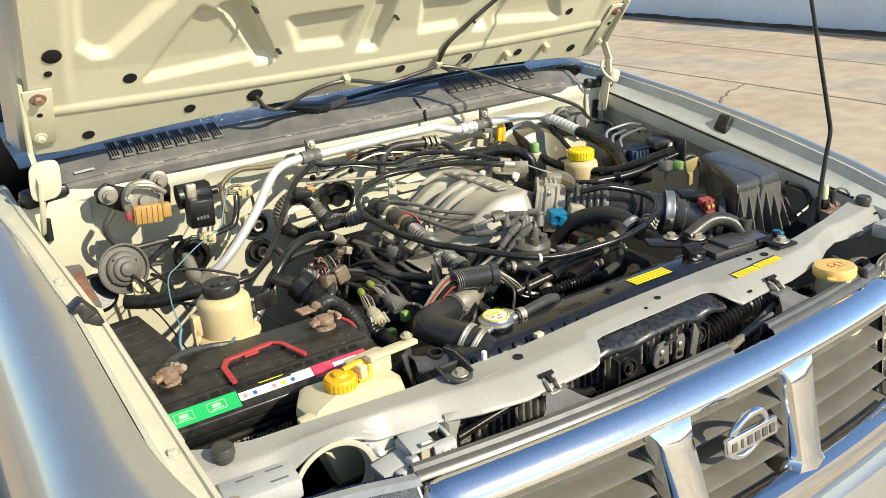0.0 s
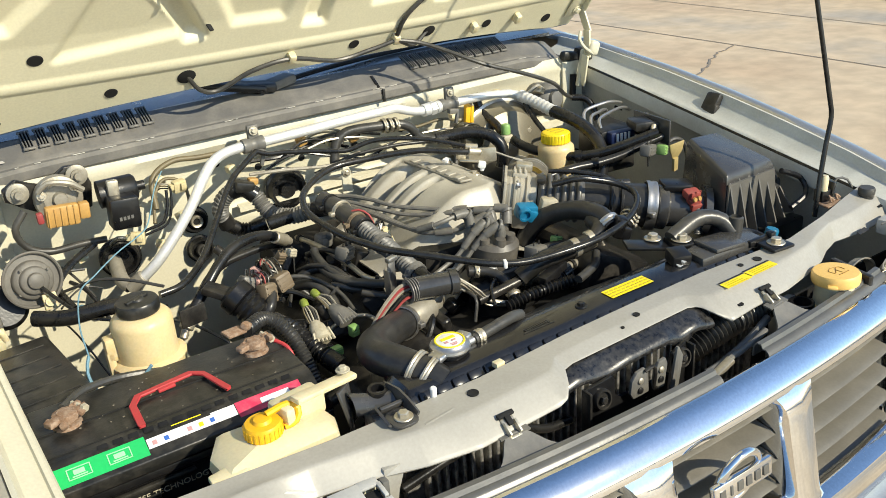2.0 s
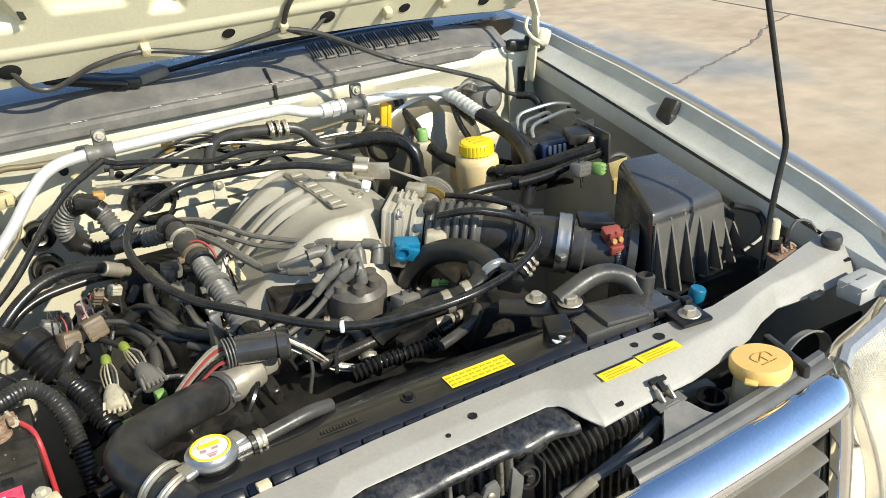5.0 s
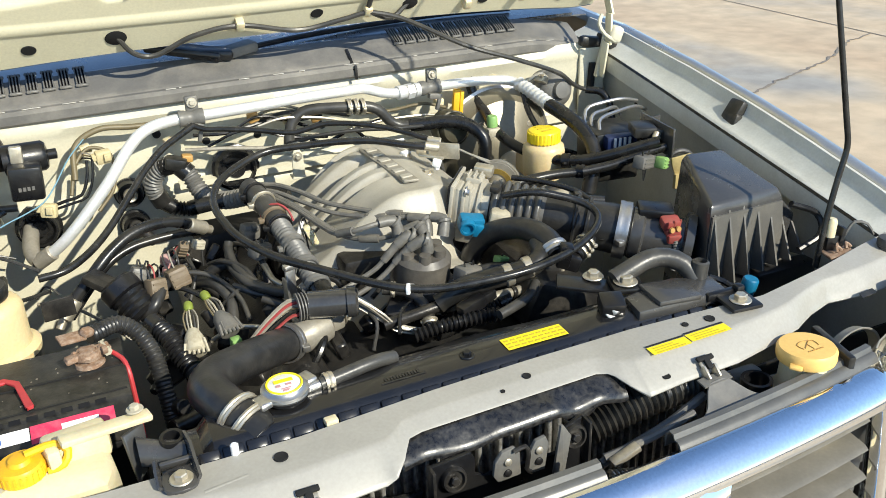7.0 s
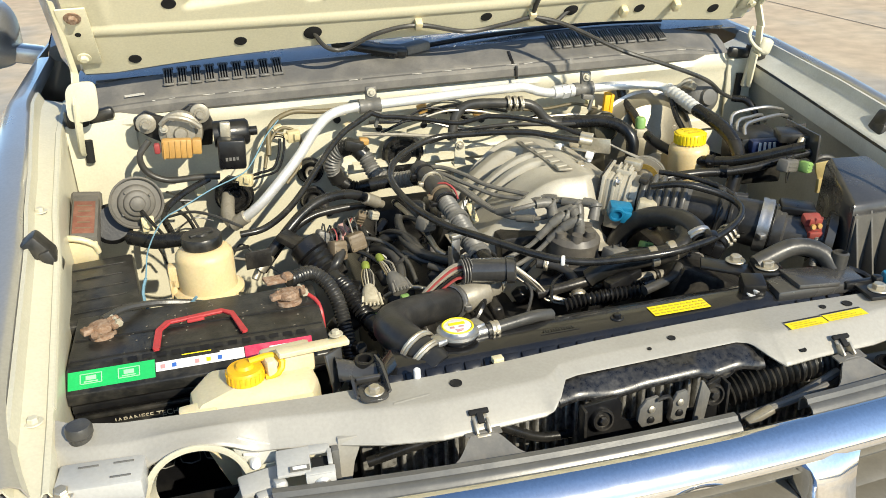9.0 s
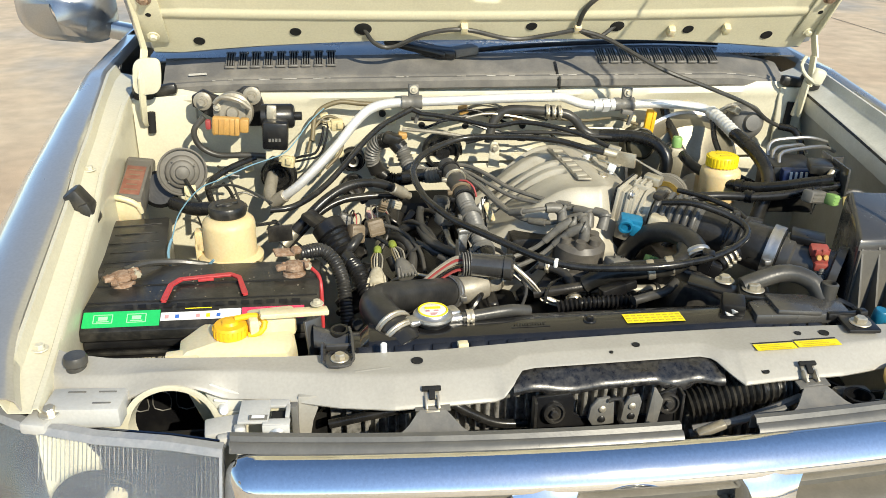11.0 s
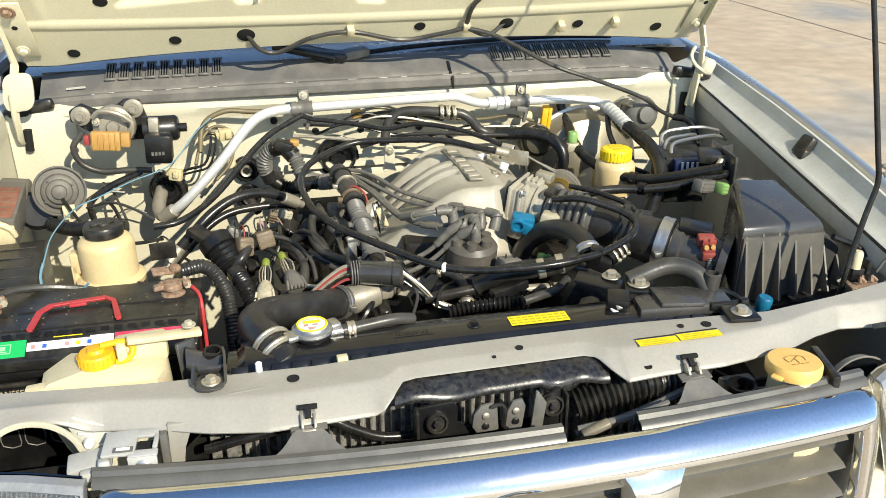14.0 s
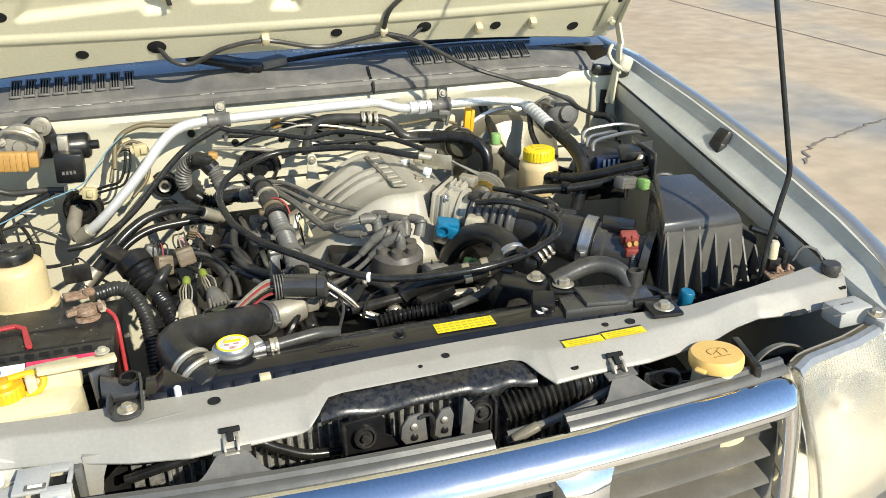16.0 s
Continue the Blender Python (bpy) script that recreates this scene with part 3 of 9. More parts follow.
sheet(bm, lambda x, y: (x, y, 1.70 - 0.05 * (x / 0.65) ** 2), lin(-0.65, 0.65, 12), lin(1.97, 3.6, 8), 0.01)
part("roof", bm, SILVER, truck)
bm = B()
sheet(bm, lambda x, v: (x * (1 - 0.12 * v), 1.22 + 0.77 * v - 0.06 * (x / 0.7) ** 2 * -1, 1.30 + 0.39 * v), lin(-0.70, 0.70, 14), lin(0, 1, 6), 0.005)
part("windshield", bm, GLASSDARK, truck)
bm = B()
box(bm, (0, 3.62, 1.0), (1.6, 0.05, 1.3), bevel=0.02)
part("cab_back", bm, SILVER, truck)
bm = B()
box(bm, (0, 2.2, 0.5), (1.4, 4.2, 0.12), bevel=0.02)
part("chassis", bm, BLOCK, truck)
bm = B()
sheet(bm, lambda x, k: (x, (-0.06, -0.16, -0.19, -0.17, -0.10)[k] + 0.16 * (abs(x) / 0.84) ** 3, (0.80, 0.795, 0.70, 0.58, 0.52)[k]), lin(-0.84, 0.84, 30), range(5), 0.004)
part("front_bumper", bm, SILVER, truck)

# firewall with pressed swages
bm = B()


def fire(x, z):
    y = 0.885
    y -= 0.022 * max(0, min(1, (1.085 - z) / 0.02)) * (0.35 + 0.65 * max(0, min(1, (x + 0.24) / 0.08)))
    y += 0.006 * math.sin(x * 18) * math.exp(-((z - 1.17) / 0.03) ** 2)
    y -= 0.008 * math.exp(-((z - 1.205) / 0.012) ** 2)
    return (x, y, z)


sheet(bm, fire, lin(-0.70, 0.70, 90), [0.5, 0.7, 0.8, 0.9, 0.95, 1.0, 1.03, 1.05, 1.06, 1.07, 1.08, 1.09, 1.10, 1.12, 1.14, 1.155, 1.17, 1.185, 1.195, 1.205, 1.215, 1.224], 0.004, -1)
part("firewall", bm, CREAM, truck)
bm = B()
sheet(bm, lambda x, k: (x, (0.862, 0.850, 0.850)[k], (1.086, 1.083, 1.076)[k]), lin(-0.20, 0.60, 30), range(3), 0.003)
part("firewall_ledge", bm, CREAM, truck)
for s in (-1, 1):     # corner panels that carry the hinges, with an oval slot
    bm = B()
    prism(bm, [(s * 0.700, 0.856, 1.03), (-0.585, 0.879, 1.03), (-0.585, 0.879, 1.215), (-0.700, 0.856, 1.215)] if s < 0 else [(0.668, 0.86, 1.03), (0.615, 0.868, 1.03), (0.615, 0.868, 1.215), (0.668, 0.86, 1.215)], (0, 0.006, 0), 0.002)
    part("hinge_panel", bm, CREAM, truck)
    bm = B()
    tube(bm, [(s * 0.640, 0.8595, 1.185), (s * 0.637, 0.8595, 1.135)] if s > 0 else [(-0.6655, 0.856, 1.187), (-0.668, 0.856, 1.147)], 0.0075, 12)
    part("hinge_slot", bm, PLUM, truck)

# cowl panel: grey front lip, top painted as shaded silver, slotted vents
bm = B()
CP = [(0.866, 1.222), (0.862, 1.226), (0.861, 1.240), (0.866, 1.246), (0.874, 1.247), (0.877, 1.251), (0.884, 1.253), (0.905, 1.268), (0.922, 1.276), (0.930, 1.279)]


def cowl(x, k):
    y, z = CP[k]
    e = max(0.0, abs(x) - 0.50) / 0.15
    return (x, y + (0.022 if x > 0 else 0.004) * min(1, e) ** 2 + 0.02 * (abs(x) / 0.65) ** 2, z - (0.026 if x > 0 else 0.007) * min(1, e) ** 1.5 - 0.008 * (abs(x) / 0.65) ** 2)


sheet(bm, cowl, lin(-0.645, 0.645, 90), range(len(CP)), 0.003)
cowl_panel = part("cowl_panel", bm, COWL, truck, "weathered grey plastic cowl strip")
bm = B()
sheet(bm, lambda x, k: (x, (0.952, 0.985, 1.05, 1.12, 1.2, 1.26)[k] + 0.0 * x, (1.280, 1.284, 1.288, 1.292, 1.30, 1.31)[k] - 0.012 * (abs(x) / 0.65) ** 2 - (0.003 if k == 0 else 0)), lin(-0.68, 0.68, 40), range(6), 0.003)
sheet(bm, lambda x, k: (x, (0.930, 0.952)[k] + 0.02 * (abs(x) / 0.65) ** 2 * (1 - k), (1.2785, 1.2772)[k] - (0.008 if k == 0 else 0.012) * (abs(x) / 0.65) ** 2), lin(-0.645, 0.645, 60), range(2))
part("cowl_top", bm, COWLTOP, truck, "smooth silver cowl top toned dark as in shade")
for x0, x1 in ((-0.529, -0.306), (0.225, 0.49)):
    groups_ = 9 if x0 < 0 else 11
    for i in range(groups_):
        xc, w = x0 + (x1 - x0) * (i + 0.5) / groups_, 0.0165
        yk, zk = 0.015 * (abs(xc) / 0.65) ** 2, -0.0025 - 0.008 * (abs(xc) / 0.65) ** 2
        bm = B()
        sheet(bm, lambda x, k: (x, (0.899, 0.942)[k] + yk, (1.2690, 1.2862)[k] + zk), (xc - w / 2, xc + w / 2), range(2), 0.002)
        vent = part("cowl_vent", bm, PLUM, cowl_panel)
        for yy, zz in ((0.8975, 1.2690), (0.9435, 1.2870)):
            bm = B()
            box(bm, (xc, yy + yk, zz + zk), (w + 0.003, 0.005, 0.004), (23, 0, 0), 0.001, 1)
            part("vent_rim", bm, COWL, vent)
        for j in range(4):
            bm = B()
            box(bm, (xc + (j - 1.5) * 0.0048, 0.9205 + yk, 1.2800 + zk), (0.0021, 0.046, 0.005), (23, 0, 0), 0.0006, 1)
            part("slat", bm, GREYP, vent)
CHIP = mat("bare_chipped_edge", (0.50, 0.48, 0.43), 0.6, 0, (0.36, 0.34, 0.30), 0.5, 90, 0.2)
random.seed(31)
for k in range(26):       # chips along the lower lip
    x = random.uniform(-0.56, 0.56)
    bm = B()
    q = Vector(cowl(x, 3)) + Vector((0, -0.001, 0.0012))
    box(bm, q + Vector((0, 0.003, 0)), (random.uniform(0.004, 0.022), random.uniform(0.0012, 0.003), 0.0012), (0, 0, random.uniform(-6, 6)), 0.0003, 1)
    part("paint_chip", bm, CHIP, cowl_panel)
bm = B()
prism(bm, [tuple(Vector(cowl(-0.596, 6)) + Vector((0, -0.003, 0.004))), tuple(Vector(cowl(-0.560, 6)) + Vector((0, -0.003, 0.004))), tuple(Vector(cowl(-0.562, 6)) + Vector((0, 0.002, 0.006))), tuple(Vector(cowl(-0.596, 6)) + Vector((0, 0.002, 0.006)))], (0, 0, 0.001))
part("paint_chip", bm, CHIP, cowl_panel)
bm = B()     # seam cover and crease lines
box(bm, (0.135, 0.882, 1.2515), (0.006, 0.05, 0.004), (35, 0, 0), 0.001)
box(bm, (0.137, 0.860, 1.233), (0.005, 0.004, 0.026), (0, 0, 0), 0.001)
part("cowl_seam", bm, RUBBER, cowl_panel)
bm = B()
obox(bm, (-0.145, 0.940, 1.292), (0.10, -0.028, -0.020), (0.13, 0.050, 0.016), 0.006)
obox(bm, (-0.10, 0.926, 1.284), (0.06, -0.012, -0.006), (0.07, 0.042, 0.018), 0.006)
wc = part("wiper_cover", bm, BLACKP, cowl_panel)
bm = B()
obox(bm, (-0.050, 0.930, 1.285), (0.06, 0.016, 0.006), (0.055, 0.036, 0.018), 0.005)
part("cover_end", bm, COWL, wc)
bm = B()
tube(bm, [(-0.03, 0.94, 1.283), (0.08, 0.962, 1.287), (0.22, 0.985, 1.288), (0.38, 1.0, 1.288), (0.52, 0.995, 1.284)], 0.005, 8)
part("wiper_arm", bm, BLACKP, wc)

# ---- radiator support ----
XF = (-0.655, -0.62, -0.6, -0.52, -0.432, -0.364, -0.316, -0.254, -0.184, -0.126, -0.114, -0.1, -0.084, 0.124, 0.136, 0.151, 0.168, 0.216, 0.296, 0.356, 0.4081, 0.448, 0.4913, 0.513, 0.56, 0.648, 0.665)
YF = (0.066, 0.055, 0.052, 0.0472, 0.0447, 0.0299, 0.0149, 0.0041, 0.0075, 0.0107, 0.0229, 0.0452, 0.0495, 0.0557, 0.0499, 0.0282, 0.0145, 0.0195, 0.0231, 0.0343, 0.0474, 0.0663, 0.0803, 0.0792, 0.078, 0.086, 0.1)
XR, YR = (-0.665, -0.63, -0.58, -0.51, -0.385, -0.20, -0.05, 0.06, 0.20, 0.39, 0.50, 0.60, 0.67), (0.135, 0.112, 0.097, 0.092, 0.082, 0.080, 0.092, 0.096, 0.098, 0.090, 0.110, 0.135, 0.150)


def zs(x, w):
    """Height of the support; w: 0 at its rear edge, 1 at its front edge."""
    z = 1.0945 - 0.004 * w - 0.0203 * (max(0.0, w - 0.60) / 0.40) ** 1.15 * max(0.25, min(1.0, 1 - (0.150 - abs(x - 0.016)) / 0.035)) - 0.008 * max(0, abs(x) - 0.42) / 0.2 * w
    if x < 0:      # the edge lifts over the lamp opening
        z += 0.019 * math.exp(-((x + 0.508) / 0.050) ** 4) * max(0.0, w - 0.3) ** 2 / 0.49
    return z


xs = sorted(set(lin(-0.665, 0.668, 150) + list(XF)))
bm = B()


def supp(x, k):
    yr, yf = ease(x, XR, YR), ease(x, XF, YF)
    if k == 0:
        return (x, yr, zs(x, 0) - 0.022)
    if k <= 9:
        w = (0.0, 0.2, 0.4, 0.56, 0.61, 0.66, 0.76, 0.88, 1.0)[k - 1]
        return (x, yr + (yf - yr) * w, zs(x, w))
    notch = max(0.0, min(1.0, (0.150 - abs(x - 0.016)) / 0.03))
    d = (0.002, 0.004, 0.006)[k - 10] * (1 - 0.5 * notch)
    return (x, yf - (0.002, 0.003, 0.002)[k - 10], zs(x, 1) - d)


sheet(bm, supp, xs, range(13), 0.002, -1)
support = part("radiator_support", bm, SUPPORTP, truck, "pale grey painted radiator support panel")
for x, y, r in ((-0.224, 0.059, 0.0062), (0.048, 0.072, 0.0042), (0.014, 0.062, 0.0022), (0.296, 0.076, 0.0056), (0.262, 0.078, 0.0036), (0.640, 0.098, 0.005), (0.196, 0.024, 0.0042)):
    bm = B()
    w = (ease(x, XR, YR) - y) / (ease(x, XR, YR) - ease(x, XF, YF))
    lathe(bm, (x, y, zs(x, w) + 0.0012), (0, 0, 1), [(0, 0), (r, 0), (r * 1.12, 0.0004), (r * 1.15, -0.001)], 20)
    part("hole", bm, PLUM, support)
for x, dy in ((-0.2115, 0.010), (0.249, 0.020)):   # grille clips in slots
    bm = B()
    box(bm, (x, 0.006 + dy, zs(x, 0.80) + 0.0005), (0.022, 0.006, 0.004), (20, 0, 0), bevel=0.001)
    box(bm, (x, -0.001 + dy, zs(x, 0.80) - 0.003), (0.007, 0.012, 0.004), (30, 0, 0), bevel=0.0005)
    clip = part("clip_slot", bm, PLUM, support)
    bm = B()
    box(bm, (x - 0.007, -0.005 + dy, 1.069), (0.003, 0.016, 0.015), (35, 0, 0), 0.0008)
    box(bm, (x + 0.007, -0.005 + dy, 1.069), (0.003, 0.016, 0.015), (35, 0, 0), 0.0008)
    box(bm, (x, 0.001 + dy, 1.0765), (0.017, 0.010, 0.0025), (30, 0, 0), 0.0008)
    box(bm, (x, -0.012 + dy, 1.062), (0.016, 0.004, 0.009), (25, 0, 0), 0.001)
    part("grille_clip", bm, ZINC, clip)
bm = B()
tube(bm, [(-0.298, 0.045, 1.0874), (-0.257, 0.050, 1.0878)], 0.0055, 14)
part("swage", bm, SUPPORTP, support)
bm = B()
cyl(bm, (-0.262, 0.083, 1.092), (-0.262, 0.083, 1.106), 0.004)
part("stud", bm, WHITEL, support)
bm = B()
box(bm, (-0.165, 0.089, 1.095), (0.013, 0.010, 0.007), (0, 0, 4), 0.001)
part("foam_tab", bm, TANKW, support)
for x0, x1, y0 in ((0.192, 0.245, 0.054), (0.247, 0.304, 0.056)):   # two warning stickers with unreadable lines
    bm = B()
    sheet(bm, lambda x, y: (x, y + (x - 0.19) * 0.02, zs(x, 0.45) + 0.0012), lin(x0, x1, 6), lin(y0 - 0.012, y0 + 0.003, 3))
    st = part("sticker", bm, YLABEL, support, "yellow warning sticker")
    bm = B()
    sheet(bm, lambda x, y: (x, y + (x - 0.19) * 0.02, zs(x, 0.45) + 0.0014), lin(x0, x1, 6), lin(y0 + 0.0035, y0 + 0.0065, 3))
    part("sticker_band", bm, INK, st)
    for j in range(3):
        bm = B()
        sheet(bm, lambda x, y: (x, y + (x - 0.19) * 0.02, zs(x, 0.45) + 0.0018), lin(x0 + 0.006, x1 - 0.008 - 0.006 * j, 6), lin(y0 - 0.0105 + j * 0.0042, y0 - 0.0092 + j * 0.0042, 2))
        part("printed_line", bm, mat("brown_print", (0.55, 0.42, 0.03), 0.6, 0, None, 0.1, 60, 0) if j == 0 and x0 < 0.2 else bpy.data.materials["brown_print"], st)
# black latch mount in the notch
bm = B()


def latchp(x, k):
    w = sm(x, (-0.13, -0.105, -0.06, -0.015, 0.045, 0.068, 0.10, 0.13), (-0.002, 0.002, -0.004, 0.001, 0.003, -0.003, 0.002, -0.004))
    low = sm(x, (-0.131, -0.105, -0.082, -0.047, 0.0, 0.036, 0.068, 0.084, 0.103, 0.138), (1.069, 1.083, 1.068, 1.079, 1.085, 1.082, 1.063, 1.066, 1.083, 1.073)) - 0.0125
    y = (0.046, 0.040, 0.032, 0.025, 0.020, 0.0165, 0.0155, 0.0165)[k]
    z = (1.0825, 1.0812, 1.0775, 1.0735 + w, 1.0705 + w, 1.066 + w, min(1.063 + w, low + 0.004), min(1.060 + w, low))[k]
    return (x, y, z)


sheet(bm, latchp, lin(-0.128, 0.134, 60), range(8), 0.002, -1)
bm.transform(Matrix.Translation((0.016, 0.011, 0.0)))
part("latch_panel", bm, LATCHP, support, "glossy black latch mounting panel")
# uprights and lamp panels under the support
for s in (-1, 1):
    bm = B()
    if s < 0:
        prism(bm, [(-0.363, 0.026, 1.074), (-0.337, 0.026, 1.074), (-0.341, 0.026, 1.058), (-0.348, 0.026, 1.042), (-0.352, 0.026, 1.020), (-0.352, 0.026, 0.86), (-0.370, 0.026, 0.86)], (0, 0.012, 0), 0.001)
    else:
        box(bm, (0.335, 0.050, 0.92), (0.045, 0.02, 0.21), (0, 0, 0), 0.004)
    part("upright", bm, SUPPORTP, truck)
    bm = B()
    hx, hz, hr = s * 0.508, 1.035 if s < 0 else 0.994, 0.0455 if s < 0 else 0.042

    def holed(a, k):
        c, q = math.cos(a), math.sin(a)
        rx, rz = (0.15, 0.19) if q < 0.25 else (0.055, 0.19)
        m_ = min(rx / max(abs(c), 1e-6), rz / max(abs(q), 1e-6)) if q < 0.15 else (hr + 0.0095 if s < 0 else hr + 0.0022)
        r = hr if k == 0 else (hr + 0.004 if k == 1 else hr + 0.004 + max(0.001, m_ - hr - 0.004) * (k - 1) / 2)
        return (hx + c * r, 0.0405 - (0.0 if k else -0.012), hz + q * r)
    sheet(bm, holed, lin(0, 2 * math.pi, 49), range(4), 0.002)
    part("lamp_panel", bm, CREAM if s < 0 else SUPPORTP, truck)

# ---- hood ----
hood = thing("hood", (0, 0.88, 1.289), "open pale cream hood seen from its pressed inner side", "car hood")
HA = radians(50)
HB, HD, HN = Vector((0, 0.88, 1.289)), Vector((0, -math.cos(HA), math.sin(HA))), Vector((0, -math.sin(HA), -math.cos(HA)))


def hp(x, v, h=0.0):
    """A point on the hood's inner side: x across, v up from the rear edge, h proud of it."""
    return HB + Vector((x, 0, 0)) + HD * v + HN * (h - 0.010 * (x / 0.6) ** 2)


PANELS = [([(-0.568, 0.80), (-0.566, 0.245), (-0.545, 0.222), (-0.522, 0.222), (-0.42, 0.335), (-0.395, 0.45), (-0.395, 0.80)], 0.024),
          ([(-0.460, 0.155), (-0.264, 0.176), (-0.335, 0.280), (-0.375, 0.300), (-0.40, 0.262)], 0.016),
          ([(-0.338, 0.300), (-0.302, 0.310), (-0.232, 0.162), (-0.258, 0.160)], 0.034),
          ([(-0.208, 0.253), (-0.178, 0.180), (-0.090, 0.178), (-0.073, 0.258)], 0.018),
          ([(-0.046, 0.155), (-0.010, 0.152), (0.004, 0.30), (-0.030, 0.30)], 0.026),
          ([(-0.33, 0.36), (-0.08, 0.33), (-0.04, 0.75), (-0.34, 0.75)], 0.018)]
PANELS += [([(-x, v) for x, v in p][::-1], d) for p, d in PANELS if p[0][0] < -0.05 or d < 0.02]


def inside(p, x, v):
    """Distance to the polygon's border, positive inside."""
    best, inn = 9.0, False
    for (x0, v0), (x1, v1) in zip(p, p[1:] + p[:1]):
        ex, ev = x1 - x0, v1 - v0
        t = max(0, min(1, ((x - x0) * ex + (v - v0) * ev) / (ex * ex + ev * ev)))
        best = min(best, math.hypot(x - x0 - ex * t, v - v0 - ev * t))
        if (v0 > v) != (v1 > v) and x < x0 + (v - v0) * ex / ev:
            inn = not inn
    return best if inn else -best


def relief(x, v):
    h = 0.0
    for p, d in PANELS:
        k = inside(p, x, v)
        if k > -0.016:
            t = max(0, min(1, (k + 0.012) / 0.020))
            h = min(h, -0.62 * d * t * t * (3 - 2 * t))
    e = abs(x) - 0.598
    if e < 0:       # side and rear frame stand proud, with a soft step
        t = max(0, min(1, -e / 0.02))
        h -= 0.007 * t * t * (3 - 2 * t) * (1 if v > 0.19 else max(0, (v - 0.10) / 0.09))
    t = max(0, min(1, (v - 0.095) / 0.025))
    return h + 0.006 * t * (1 - t) * 4 * 0.5


def bowed(x, v):
    """The rear edge lies higher in the middle than at the hinges."""
    e = 0.042 * (1 - min(1.0, abs(x) / 0.6) ** 2.5)
    return e + (0.12 - e) * v / 0.12 if v < 0.12 else v


bm = B()
sheet(bm, lambda x, v: hp(x, bowed(x, v), relief(x, bowed(x, v))), lin(-0.652, 0.652, 360), lin(0.0, 0.42, 120) + lin(0.45, 0.97, 14))
part("inner_panel", bm, HOODIN, hood)
bm = B()


def outer(x, v):
    return hp(x, bowed(x, v), -0.040 - 0.02 * (1 - (x / 0.70) ** 2))


sheet(bm, outer, lin(-0.69, 0.69, 40), lin(-0.012, 0.99, 20))
for s in (-1, 1):
    sheet(bm, lambda k, v: hp(s * (0.652, 0.657, 0.675, 0.690)[int(k)], v, (0.0, -0.008, -0.012, -0.040)[int(k)]), range(4), lin(0, 0.97, 30))
sheet(bm, lambda x, k: hp(x, bowed(x, (0.0, -0.008, -0.012)[int(k)]), (0.0, -0.004, -0.036)[int(k)]), lin(-0.652, 0.652, 40), range(3))
part("outer_skin", bm, SILVER, hood)
for x, v, r, q in ((-0.612, 0.238, 0.014, 1), (-0.563, 0.034, 0.010, 1), (-0.490, 0.161, 0.011, 1), (-0.382, 0.064, 0.010, 1), (-0.256, 0.073, 0.015, 1), (0.066, 0.080, 0.010, 1), (0.236, 0.077, 0.013, 1),
                   (0.385, 0.064, 0.010, 1), (0.560, 0.040, 0.011, 1), (0.490, 0.165, 0.009, 1), (0.612, 0.238, 0.014, 1), (-0.620, 0.20, 0.006, 1)):
    bm = B()
    lathe(bm, hp(x, v, relief(x, v) + 0.0015), HN, [(0, 0), (r, 0), (r * 1.1, -0.001)], 20)
    part("hole", bm, PLUM, hood)
for x, v in ((-0.224, 0.184), (-0.282, 0.291), (0.013, 0.231), (0.21, 0.19)):
    bm = B()
    box(bm, hp(x, v, relief(x, v) + 0.001), (0.008, 0.022, 0.003), (0, 0, 0), 0.001)
    me_rot = Matrix.Translation(hp(x, v, relief(x, v) + 0.001)) @ Euler((HA + math.pi, 0, radians(18))).to_matrix().to_4x4() @ Matrix.Translation(-hp(x, v, relief(x, v) + 0.001))
    bm.transform(me_rot)
    part("slot", bm, PLUM, hood)
